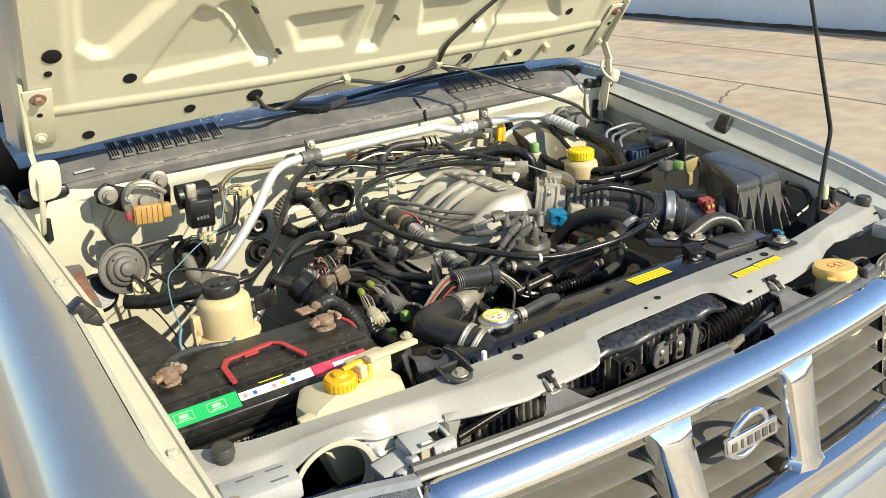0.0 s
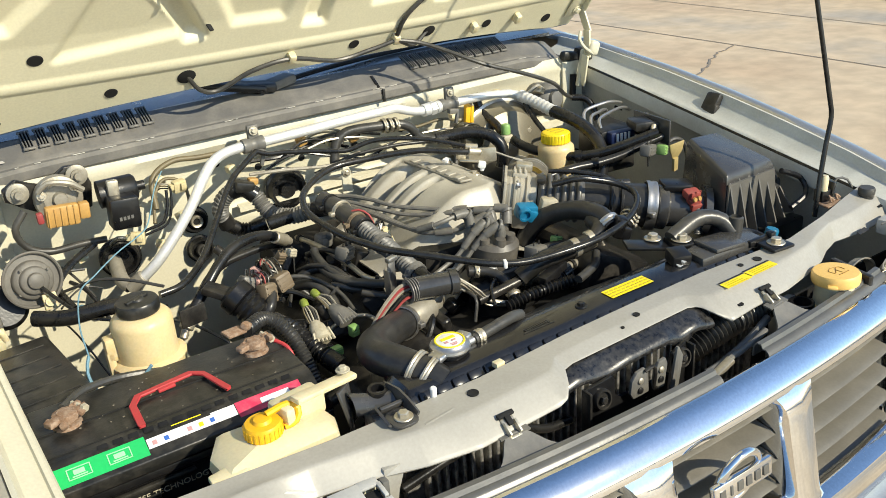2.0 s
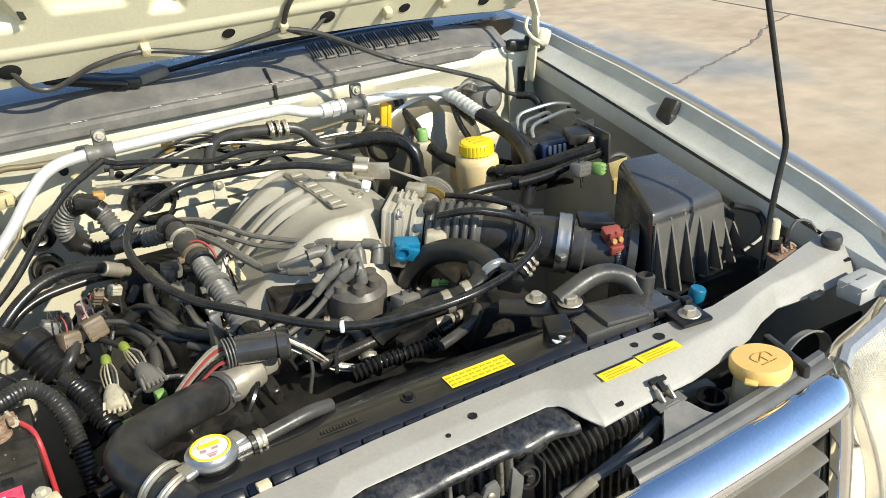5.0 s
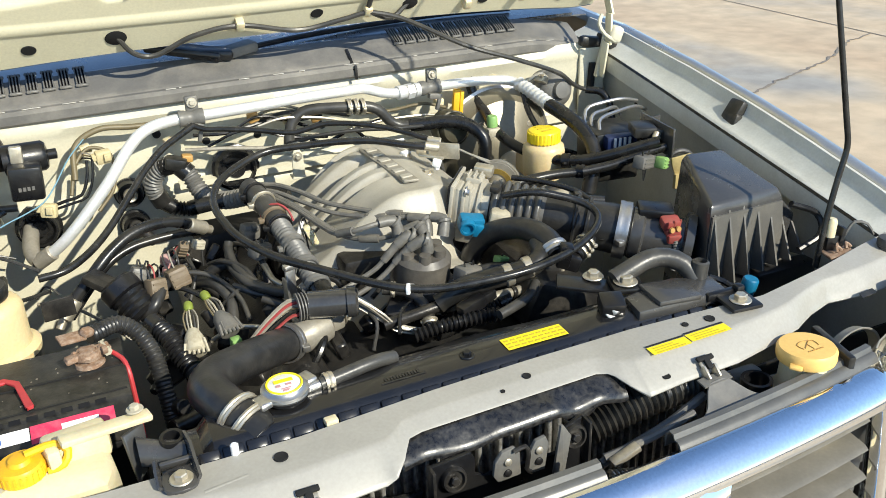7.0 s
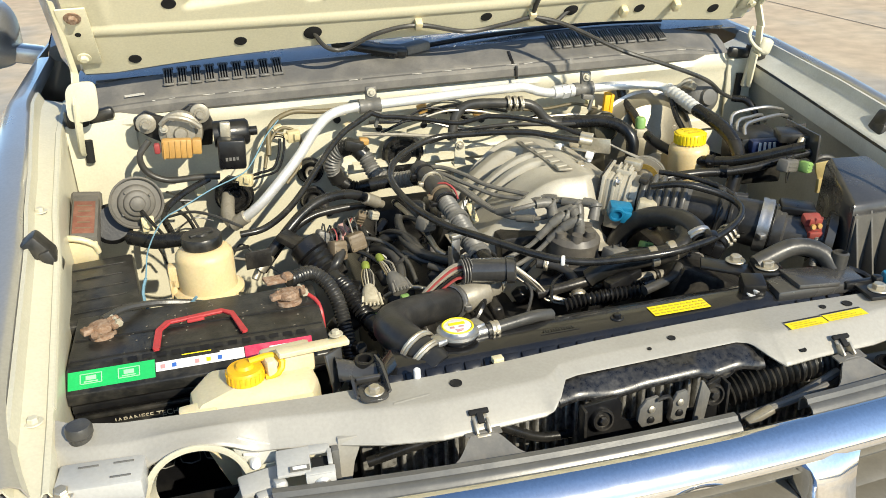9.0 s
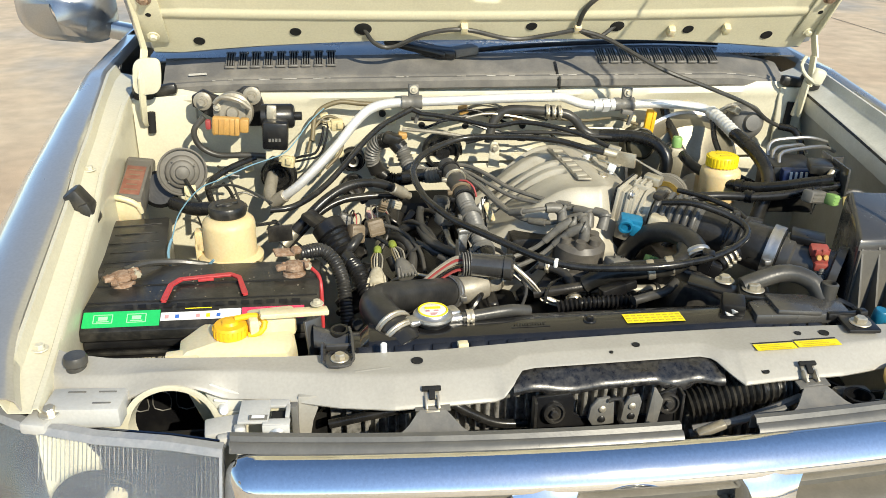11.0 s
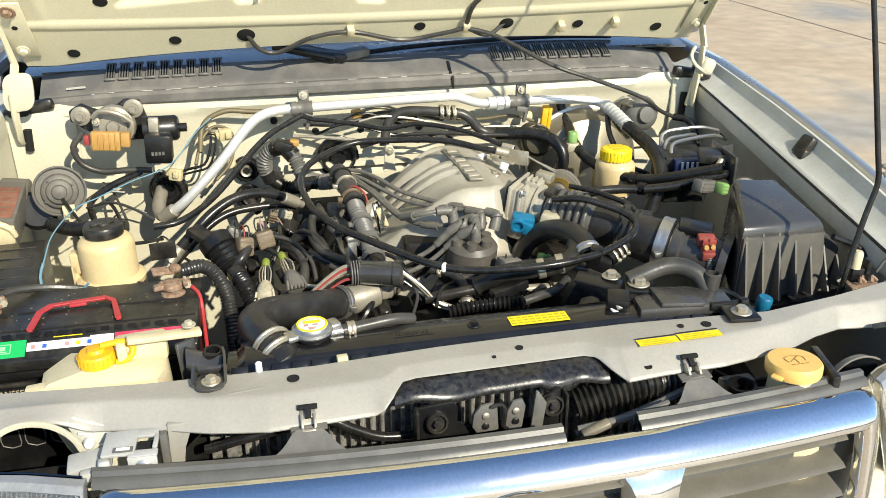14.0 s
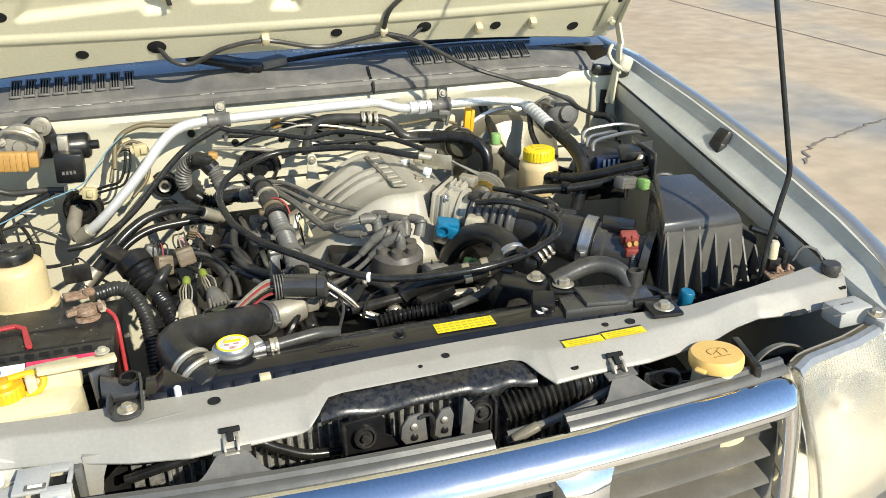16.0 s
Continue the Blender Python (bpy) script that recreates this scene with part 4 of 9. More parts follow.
for s in (-1, 1):    # hinges
    bm = B()
    o = hp(s * 0.640, 0.102, 0.004)
    box(bm, o, (0.046, 0.135, 0.004), (-50, 0, 0), 0.0015)
    h = part("hinge", bm, HOODIN, hood)
    bm = B()
    if s < 0:      # a flat strap edge-on to the plate, bent down through the pad into the slot
        strap = [hp(-0.664, 0.185, 0.003), hp(-0.663, 0.10, 0.010), hp(-0.662, 0.03, 0.020), Vector((-0.662, 0.806, 1.262)), Vector((-0.668, 0.815, 1.220)), Vector((-0.674, 0.836, 1.172)), Vector((-0.675, 0.852, 1.160))]
        wide = (0.008, 0.010, 0.013, 0.015, 0.013, 0.011, 0.010)
        sheet(bm, lambda q, k: strap[q] + Vector((0.0035 * k, 0.5 * wide[q] * k, -0.25 * wide[q] * k)), range(7), (-1.0, 0.0, 1.0), 0.004)
    else:
        strap = [hp(0.658, 0.18, 0.004), hp(0.657, 0.05, 0.010), Vector((0.655, 0.828, 1.285)), Vector((0.650, 0.826, 1.23)), Vector((0.643, 0.838, 1.165))]
        for a, b in zip(strap, strap[1:]):
            d = b - a
            box(bm, (a + b) / 2, (0.005, d.length + 0.006, 0.020 if a.z > 1.2 else 0.014), (-math.degrees(math.atan2(d.z, -d.y)), 0, 0), 0.0015)
    part("hinge_arm", bm, HOODIN, h)
    bm = B()
    if s < 0:
        prism(bm, [(-0.656 + 0.0255 * math.copysign(abs(math.cos(a)) ** 0.55, math.cos(a)) + 0.006 * math.sin(a), 0.812, 1.266 + 0.034 * math.copysign(abs(math.sin(a)) ** 0.55, math.sin(a))) for a in lin(0, 2 * math.pi, 33)[:-1]], (0, 0.006, 0), 0.002)
    else:
        box(bm, (0.664, 0.822, 1.247), (0.030, 0.024, 0.034), (0, 20, 0), 0.009, 3)
        box(bm, (0.652, 0.845, 1.200), (0.016, 0.012, 0.085), (0, 12, 0), 0.004)
        tube(bm, [(0.640, 0.835, 1.285), (0.628, 0.825, 1.270), (0.635, 0.815, 1.252), (0.660, 0.815, 1.235)], 0.004, 8)
    part("hinge_pad", bm, CREAM, h)
    bolt(h, hp(s * 0.640, 0.150, 0.006), HN, 0.008, CORRODE)
    bolt(h, hp(s * 0.643, 0.052, 0.006), HN, 0.007, HOODIN)
    bm = B()
    lathe(bm, hp(s * 0.640, 0.110, 0.0065), HN, [(0, 0), (0.005, 0), (0.005, -0.002)], 14)
    part("hinge_hole", bm, PLUM, h)
    bm = B()
    box(bm, (s * 0.678, 0.868, 1.226), (0.040, 0.03, 0.034), (0, 0, s * -14), 0.009)
    box(bm, (s * 0.640, 0.872, 1.226), (0.050, 0.02, 0.022), (0, s * 10, 0), 0.007)
    part("hinge_base", bm, DUSTYP, h)
# washer hose clipped along the rear frame
bm = B()
tube(bm, [hp(-0.256, 0.075, -0.004), hp(-0.235, 0.045, 0.010), hp(-0.20, 0.035, 0.012), hp(-0.14, 0.07, 0.010), hp(-0.066, 0.083, 0.010), hp(0.03, 0.055, 0.010), hp(0.10, 0.066, 0.010), hp(0.154, 0.082, 0.011)], 0.0042, 8)
whose = whole("washer_hose", bm, RUBBERD, "thin dark washer hose clipped under the hood", "hose")
bm = B()
tube(bm, [hp(0.154, 0.082, 0.011), Vector((0.21, 0.80, 1.33)), Vector((0.30, 0.74, 1.285)), Vector((0.40, 0.735, 1.248)), Vector((0.50, 0.765, 1.205)), Vector((0.56, 0.80, 1.165)), Vector((0.60, 0.82, 1.145))], 0.0042, 8)
tube(bm, [hp(0.154, 0.082, 0.011), hp(0.20, 0.06, 0.012), hp(0.236, 0.078, -0.004)], 0.0042, 8)
part("free_hose", bm, RUBBERD, whose)
bm = B()
tube(bm, [hp(0.154, 0.082, 0.008), hp(0.158, 0.13, 0.006), hp(0.178, 0.165, 0.004), hp(0.25, 0.24, -0.004), hp(0.33, 0.33, -0.004)], 0.0045, 8)
part("nozzle_hose", bm, RUBBERD, whose)
for x, v in ((-0.066, 0.083), (0.154, 0.082), (0.347, 0.068), (0.460, 0.070)):
    bm = B()
    o = hp(x, v, 0.008)
    box(bm, o, (0.014, 0.020, 0.016), (-50, 0, 0), 0.003)
    part("hose_clip", bm, TANKW, whose, "cream plastic clip")

# ---- grille ----
grille = thing("grille", (0, -0.05, 0.80), "chrome-framed front grille with pale horizontal slats", "car grille")


def gy(x):
    return -0.060 + 0.028 * (abs(x) / 0.43) ** 2


GP = [(0.004, -0.012), (0.002, -0.002), (-0.003, 0.0005), (-0.007, 0.0), (-0.009, 0.002), (-0.014, 0.001), (-0.021, -0.0035), (-0.028, -0.0095), (-0.034, -0.0165), (-0.037, -0.022), (-0.038, -0.027), (-0.036, -0.0305), (-0.030, -0.033), (-0.020, -0.033)]
half = [(0.0, 0, 1.046), (0.12, 0, 1.046), (0.24, 0, 1.0455), (0.37, 0, 1.044), (0.415, 0, 1.043), (0.431, 0, 1.037), (0.437, 0, 1.020), (0.439, 0, 0.980), (0.433, 0, 0.90), (0.423, 0, 0.83)]
CE = spline([(-x, y, z) for x, y, z in half[:0:-1]] + [(x * (1.0 if x < 0.3 else 1.072), y, z) for x, y, z in half], 0.012)


def chrome(i, k):
    q, t = CE[i], (CE[min(i + 1, len(CE) - 1)] - CE[max(i - 1, 0)]).normalized()
    p = q + Vector((-t.z, 0, t.x)) * GP[k][1]
    return (p.x, gy(q.x) + GP[k][0] - (1.046 - q.z) * 0.17, p.z)


bm = B()
sheet(bm, chrome, range(len(CE)), range(len(GP)), 0.002)
part("chrome_frame", bm, CHROME, grille, "bright chrome grille frame")
bm = B()
LP = [(-0.05, 0.055), (-0.066, 0.055), (-0.078, 0.05), (-0.085, 0.03), (-0.08, 0.0), (-0.06, -0.02)]
sheet(bm, lambda x, k: (x, gy(x) - 0.01 + LP[k][0], 0.808 + LP[k][1]), lin(-0.40, 0.40, 60), range(len(LP)), 0.002)
part("chrome_lower_bar", bm, CHROME, grille)
for s in (-1, 1):
    for top, bot, w0, w1, nm in (((0.102, 0.074) if s < 0 else (0.158, 0.158)) + (0.068, 0.060, "chrome_strut"),):
        bm = B()

        def strut(t, k):
            c = top + (bot - top) * t
            w = w0 + (w1 - w0) * t + 0.05 * max(0, 1 - t / 0.22) ** 2 + 0.04 * max(0, (t - 0.85) / 0.15) ** 2
            u = (-0.5, -0.5, -0.38, 0.0, 0.38, 0.5, 0.5)[k]
            f = (0.03, 0.0, -0.014, -0.020, -0.014, 0.0, 0.03)[k] + (0.012 * (1 - t / 0.2) ** 2 if t < 0.2 else 0)
            x = c + w * u
            return (s * x, gy(x) - 0.028 - 0.040 * t + f, 1.026 - 0.170 * t)
        sheet(bm, strut, lin(0, 1, 20), range(7), 0.001, s)
        part(nm, bm, CHROME, grille)
SLATS = 5
for i in range(SLATS):
    z = 1.003 - i * 0.037
    for x0, x1 in ((-0.388, -0.128), (-0.066, 0.124), (0.190, 0.418)):
        bm = B()
        sheet(bm, lambda x, k: (x, gy(x) + 0.022 - 0.006 * i + (-0.050, -0.056, -0.050, -0.012)[k], z + (-0.0045, -0.0015, 0.002, 0.006)[k]), lin(x0, x1, 16), range(4), 0.003)
        part("slat", bm, SLAT, grille)
bm = B()
sheet(bm, lambda x, z: (x, gy(x) - 0.008, z), lin(-0.432, 0.462, 30), [0.76, 0.9, 1.02], 0.002)
part("grille_back", bm, TRIM, grille)
bm = B()     # badge: ring behind a bar, the lettering left as plain raised blocks
u0 = Vector((0.010, -0.130, 0.976))
tubep = [u0 + Vector((math.cos(a) * 0.034, -math.sin(a) * 0.006, math.sin(a) * 0.037)) for a in lin(0, 2 * math.pi, 25)]
tube(bm, tubep, 0.0055, 10)
badge = part("badge_ring", bm, CHROME, grille)
bm = B()
box(bm, u0 + Vector((0, -0.006, 0)), (0.100, 0.010, 0.026), (-8, 0, 0), 0.003)
bar = part("badge_bar", bm, CHROME, badge)
bm = B()
for i in range(6):
    box(bm, u0 + Vector((-0.0375 + i * 0.0150, -0.0115, 0)), (0.0095 if i != 1 else 0.004, 0.0015, 0.0125), (-8, 0, 0), 0.0004, 1)
part("badge_mark", bm, TRIM, badge)
# satin ledge with two gusseted brackets
for x0, x1 in ((-0.436, 0.066), (0.156, 0.464)):
    bm = B()
    sheet(bm, lambda x, k: (x, gy(x) + (0.024, 0.024, 0.020, 0.015, 0.012, 0.007, 0.004, 0.001)[k], (1.036, 1.051, 1.056, 1.056, 1.051, 1.051, 1.049, 1.044)[k]), lin(x0, x1, 40), range(8), 0.002)
    part("grille_ledge", bm, TRIM, grille)
for s in (-1, 1):
    bm = B()

    def gusset(x, k):
        t = x - gx
        w = 1 / (1 + (t / 0.026) ** 4)
        return (x, gy(x) + 0.021 + k * 0.032 * w, 1.050 + k * (0.014 + 0.004 * k) * w)
    gx = -0.2115 if s < 0 else 0.249
    sheet(bm, gusset, lin(gx - 0.085, gx + 0.085, 40), (0.0, 0.25, 0.5, 0.75, 1.0), 0.003)
    sheet(bm, lambda x, k: (x, gy(x) + 0.050 + 0.014 * k, 1.067 + 0.001 * k), lin(gx - 0.020, gx + 0.020, 4), (0.0, 1.0), 0.002)
    part("grille_bracket", bm, GREYP, grille)

# ---- headlights ----
for s in (-1, 1):
    lamp = thing("headlight", (s * 0.6, 0.02, 0.86), "clear-lensed headlight with a chromed reflector" if s < 0 else "hazy clear-lensed headlight with a round reflector", "headlight")
    XI = 0.440 if s < 0 else 0.469
    XH, YH = (XI, 0.50, 0.58, 0.66, 0.73, 0.79), (-0.040, -0.022, -0.006, 0.022, 0.065, 0.15)

    def lensf(x, v, off=0.0):
        return (s * x, ease(x, XH, YH) - 0.075 * math.sin(min(1.0, v * 1.15) * math.pi / 2) + off, 1.050 - 0.20 * v + 0.006 * (x - 0.43) / 0.3)
    bm = B()
    sheet(bm, lambda x, v: lensf(x, v), lin(XI + 0.003, 0.80, 30), lin(0, 1, 14), 0.003, -s)
    ln = part("lens", bm, LENS if s < 0 else HAZYLENS, lamp)
    ln.visible_shadow = False
    bm = B()
    sheet(bm, lambda x, k: (s * x, ease(x, XH, YH) + (-0.006, 0.0, 0.010, 0.016)[k], (1.050, 1.0555, 1.0555, 1.046)[k] + 0.006 * (x - 0.43) / 0.3), lin(XI + 0.001, 0.79, 36), range(4), 0.002)
    part("lens_rim", bm, RIMP, lamp)
    bm = B()
    sheet(bm, lambda x, v: lensf(x, v, 0.022 + 0.07 * math.sin(v * math.pi)), lin(XI + 0.008, 0.79, 20), lin(0, 1, 12), 0.002, -s)
    part("housing", bm, REFLECTOR if s < 0 else HAZYREFL, lamp)
    for k in range(40):      # moulded flutes inside the lens
        x = XI + 0.010 + k * 0.0050
        bm = B()
        tube(bm, [lensf(x, v, 0.0035) for v in (0.02, 0.08, 0.15, 0.22)], 0.0006, 5, 0.02)
        part("flute", bm, LENS if s < 0 else HAZYLENS, ln)
    bm = B()      # clear end wall of the lens
    sheet(bm, lambda q, v: Vector(lensf(XI + 0.0025, v)) + Vector((0, q, 0)), (0.0, 0.01, 0.022), lin(0, 1, 10), 0.003, s)
    part("end_wall", bm, RIMP if s < 0 else HAZYLENS, ln)
    bm = B()
    lathe(bm, (s * 0.575, -0.02, 0.955), (s * 0.15, -1, 0.05), [(0.012, -0.055), (0.03, -0.045), (0.05, -0.02), (0.062, 0.004), (0.066, 0.006), (0.068, 0.0)], 36)
    part("reflector_bowl", bm, REFLECTOR if s < 0 else HAZYREFL, lamp)
    bm = B()
    lathe(bm, (s * 0.575, 0.02, 0.957), (s * 0.15, -1, 0.05), [(0, 0), (0.012, 0), (0.010, 0.03), (0, 0.034)], 16)
    part("bulb", bm, WHITEC, lamp)
    bm = B()
    box(bm, (s * 0.598 if s < 0 else 0.612, 0.040 if s < 0 else 0.052, 1.066), (0.085 if s < 0 else 0.055, 0.045 if s < 0 else 0.036, 0.026), (0, 0, s * 4), 0.004)
    box(bm, (s * 0.645, 0.030, 1.060), (0.03, 0.04, 0.014), (0, 0, s * 14), 0.003)
    lbd = part("lamp_body", bm, LAMPIN, lamp)
    for dx, dy in ((0.012, 0.012), (-0.022, 0.010), (-0.020, -0.012)):
        bm = B()
        box(bm, (s * (0.598 + dx), 0.040 + dy, 1.0795), (0.020, 0.0022, 0.0014), (0, 0, s * 4), 0.0005)
        part("moulded_line", bm, GREYP, lbd)
    bolt(lbd, (s * 0.632, 0.022, 1.0745), (0, -0.2, 1), 0.007, ZINC)
    bm = B()
    prism(bm, [(s * 0.560, 0.064, 1.0665), (s * 0.530, 0.060, 1.0675), (s * 0.535, 0.070, 1.0680), (s * 0.562, 0.074, 1.0668)], (0, 0, 0.0015))
    part("panel_slot", bm, DUSTYP, lbd)
    if s < 0:
        bm = B()      # pressed panel beside the opening
        prism(bm, [(-0.474, 0.050, 1.079), (-0.462, 0.049, 1.083), (-0.426, 0.044, 1.069), (-0.424, 0.044, 1.000), (-0.462, 0.050, 1.000), (-0.461, 0.050, 1.040), (-0.466, 0.050, 1.060)], (0, 0.004, 0), 0.001)
        # painted in the shade tone of the inner panels
        side = part("lamp_side_panel", bm, APRON, lamp)
        bm = B()
        obox(bm, (-0.452, 0.0455, 1.062), (1, -0.1, -0.1), (0.016, 0.003, 0.003), 0.001)
        part("slot_lip", bm, WHITEL, side)
        bm = B()
        lathe(bm, (-0.450, 0.048, 1.050), (0.15, -1, 0.3), [(0, 0), (0.0065, 0), (0.006, 0.010), (0.0045, 0.013), (0, 0.014)], 16)
        part("knob", bm, WHITEL, side)
        bm = B()
        lathe(bm, (-0.4635, 0.0488, 1.071), (0, -1, 0.1), [(0, 0), (0.0022, 0), (0.0022, -0.001)], 10)
        part("hole", bm, PLUM, side)
        bm = B()
        box(bm, (-0.446, 0.016, 1.046), (0.044, 0.030, 0.010), (4, -4, 6), 0.003)
        box(bm, (-0.440, -0.004, 1.044), (0.024, 0.012, 0.012), (0, 0, 14), 0.003)
        box(bm, (-0.425, 0.024, 1.052), (0.004, 0.030, 0.020), (0, 0, 6), 0.001)
        part("adjuster", bm, LAMPIN, lamp)
        bm = B()      # folded steel bracket: top, two strips round a square cut-out, front face
        box(bm, (-0.411, 0.014, 1.0655), (0.034, 0.038, 0.004), (5, 0, -3), 0.001)
        box(bm, (-0.3835, 0.0265, 1.0665), (0.023, 0.012, 0.004), (5, 0, -3), 0.001)
        box(bm, (-0.3740, 0.012, 1.0655), (0.005, 0.022, 0.004), (5, 0, -3), 0.001)
        box(bm, (-0.3860, -0.0055, 1.0635), (0.030, 0.010, 0.004), (5, 0, -3), 0.001)
        box(bm, (-0.3865, -0.0115, 1.047), (0.030, 0.004, 0.034), (-6, 0, -3), 0.001)
        box(bm, (-0.4265, -0.004, 1.040), (0.014, 0.018, 0.040), (-14, 0, 10), 0.005)
        lb = part("lamp_bracket", bm, LAMPIN, lamp)
        bm = B()
        box(bm, (-0.3845, 0.0105, 1.058), (0.017, 0.022, 0.003), (5, 0, -3), 0)
        part("cut_out", bm, PLUM, lb)
        bm = B()
        box(bm, (-0.406, -0.0005, 1.0680), (0.020, 0.007, 0.0015), (5, 0, -3), 0)
        part("label_slot", bm, GREYP, lb)
        bm = B()
        box(bm, (-0.406, -0.0005, 1.0690), (0.014, 0.004, 0.0010), (5, 0, -3), 0)
        part("label", bm, WHITEL, lb)
        bm = B()
        lathe(bm, (-0.3855, -0.0125, 1.051), (0, -1, 0.2), [(0, 0), (0.0095, 0), (0.0095, 0.002), (0.006, 0.003), (0.0055, 0.007), (0, 0.007)], 18)
        part("lamp_bolt", bm, STEEL, lb)
        bm = B()
        box(bm, (-0.3672, 0.020, 1.036), (0.0075, 0.010, 0.066), (0, 0, 0), 0.001)
        part("post", bm, GREYP, lb)

# ---- engine bay: battery side ----
def bars(parent, pts, w, h, material, name="printed_line", z=0.0006):
    """Flat bars, for print that cannot be read. pts: (centre, along) pairs."""
    for c, a in pts:
        bm = B()
        a = Vector(a)
        n = Vector((0, 0, 1)) if abs(a.normalized().z) < 0.9 else Vector((0, -1, 0))
        box(bm, Vector(c), (a.length, w, h), (0, 0, math.degrees(math.atan2(a.y, a.x))), 0.0)
        part(name, bm, material, parent)


battery = thing("battery", (-0.497, 0.30, 0.88), "black car battery with a red handle, stickers and corroded terminals", "car battery")
bm = B()
prism(bm, [(-0.650, 0.222, 0.88), (-0.650, 0.386, 0.88), (-0.650, 0.386, 1.050), (-0.650, 0.214, 1.050), (-0.650, 0.214, 1.040), (-0.650, 0.222, 1.034)], (0.305, 0, 0), 0.002)
case = part("case", bm, BLACKP, battery)
bm = B()
prism(bm, [(-0.653, 0.212, 1.052), (-0.653, 0.380, 1.052), (-0.653, 0.380, 1.079), (-0.653, 0.376, 1.083), (-0.653, 0.252, 1.083), (-0.653, 0.248, 1.080), (-0.653, 0.214, 1.066)], (0.311, 0, 0), 0.002)
part("lid", bm, DUSTYP, battery, "dusty black lid")
bm = B()
for y in (0.312, 0.262):
    box(bm, (-0.4975, y, 1.0836), (0.305, 0.0022, 0.0016), bevel=0.0)
part("lid_groove", bm, INK, battery)
SL = Matrix.Translation((0, 0.2325, 1.0725)) @ Euler((radians(28), 0, 0)).to_matrix().to_4x4()


def lid_strip(name, x0, x1, v0, v1, h, material, parent, label=""):
    bm = B()
    vs = [bm.verts.new(SL @ Vector((x, v, h))) for x, v in ((x0, v0), (x1, v0), (x1, v1), (x0, v1))]
    bm.faces.new(vs)
    return part(name, bm, material, parent, label, 0)


g = lid_strip("sticker", -0.651, -0.552, -0.013, 0.012, 0.0024, GREENL, battery, "bright green sticker")
for cx in (-0.625, -0.582):
    for dx, dv, w, h in ((0, 0.0065, 0.024, 0.0012), (0, -0.0065, 0.024, 0.0012), (-0.012, 0, 0.0012, 0.014), (0.012, 0, 0.0012, 0.014), (0, 0.001, 0.012, 0.006), (0, -0.004, 0.016, 0.0016)):
        lid_strip("pictogram", cx + dx - w / 2, cx + dx + w / 2, dv - h / 2, dv + h / 2, 0.0030, bpy.data.materials["pale_green_print"] if "pale_green_print" in bpy.data.materials else mat("pale_green_print", (0.35, 0.75, 0.4), 0.5, 0, None, 0.1, 60, 0), g)
w_ = lid_strip("sticker", -0.551, -0.446, -0.006, 0.007, 0.0024, WHITEL, battery, "white warning sticker")
for i in range(7):
    cx = -0.543 + i * 0.0135
    lid_strip("pictogram", cx - 0.0026, cx + 0.0026, -0.0030, 0.0028, 0.0030, (bpy.data.materials["faded_red_print"] if "faded_red_print" in bpy.data.materials else mat("faded_red_print", (0.55, 0.30, 0.30), 0.5, 0, None, 0.2, 60, 0), BLUEL, WHITEL, bpy.data.materials["faded_red_print"], YLABEL, BLUEL, WHITEL)[i], w_)
r_ = lid_strip("sticker", -0.445, -0.362, -0.011, 0.010, 0.0024, PINKL, battery, "crimson sticker")
lid_strip("printed_line", -0.415, -0.378, -0.004, 0.004, 0.0030, WHITEL, r_)
lid_strip("sticker_edge", -0.475, -0.446, -0.003, 0.009, 0.0028, WHITEL, battery)
lid_strip("printed_line", -0.520, -0.485, 0.0115, 0.0128, 0.0026, YLABEL, battery)
for i in range(14):       # embossed letters that cannot be read
    lid_strip("embossing", -0.60 + i * 0.017, -0.60 + i * 0.017 + 0.011, 0.0165, 0.0225, 0.0012, BLACKP, battery)
bm = B()
HZ = 1.0885
HP = [(-0.549, 0.250), (-0.547, 0.298), (-0.536, 0.316), (-0.468, 0.326), (-0.455, 0.314), (-0.442, 0.261)]
HW = [Vector((b[0] - a[0], b[1] - a[1], 0)).normalized() for a, b in zip(HP[:1] + HP, HP[1:] + HP[-1:]) if a != b]
rows_ = []
for q, (x, y) in enumerate(HP):      # one mitred flat strap
    d = (HW[max(0, q - 1)] + HW[min(len(HW) - 1, q)]).normalized()
    rows_.append((Vector((x, y, HZ)), Vector((-d.y, d.x, 0)) * 0.0046))
sheet(bm, lambda q, k: rows_[q][0] + rows_[q][1] * (-1, -0.85, 0.85, 1)[k] + Vector((0, 0, (0.0002, 0.0018, 0.0018, 0.0002)[k])), range(len(HP)), range(4), 0.004)
box(bm, (-0.502, 0.3165, HZ - 0.001), (0.022, 0.010, 0.004), (0, 0, 8), bevel=0.001)
part("handle", bm, RED, battery, "red plastic carrying handle")
random.seed(23)
bm = B()
for k in range(48):
    box(bm, (random.uniform(-0.645, -0.350), random.uniform(0.256, 0.376), 1.0832), (random.uniform(0.0008, 0.003), random.uniform(0.0008, 0.002), 0.0008), (0, 0, random.uniform(0, 90)), 0)
tagged(part("dirt_speck", bm, mat("dried_dirt", (0.20, 0.18, 0.14), 0.9, 0, (0.16, 0.13, 0.09), 0.5, 200, 0.2), battery), kind="stuff")
random.seed(11)
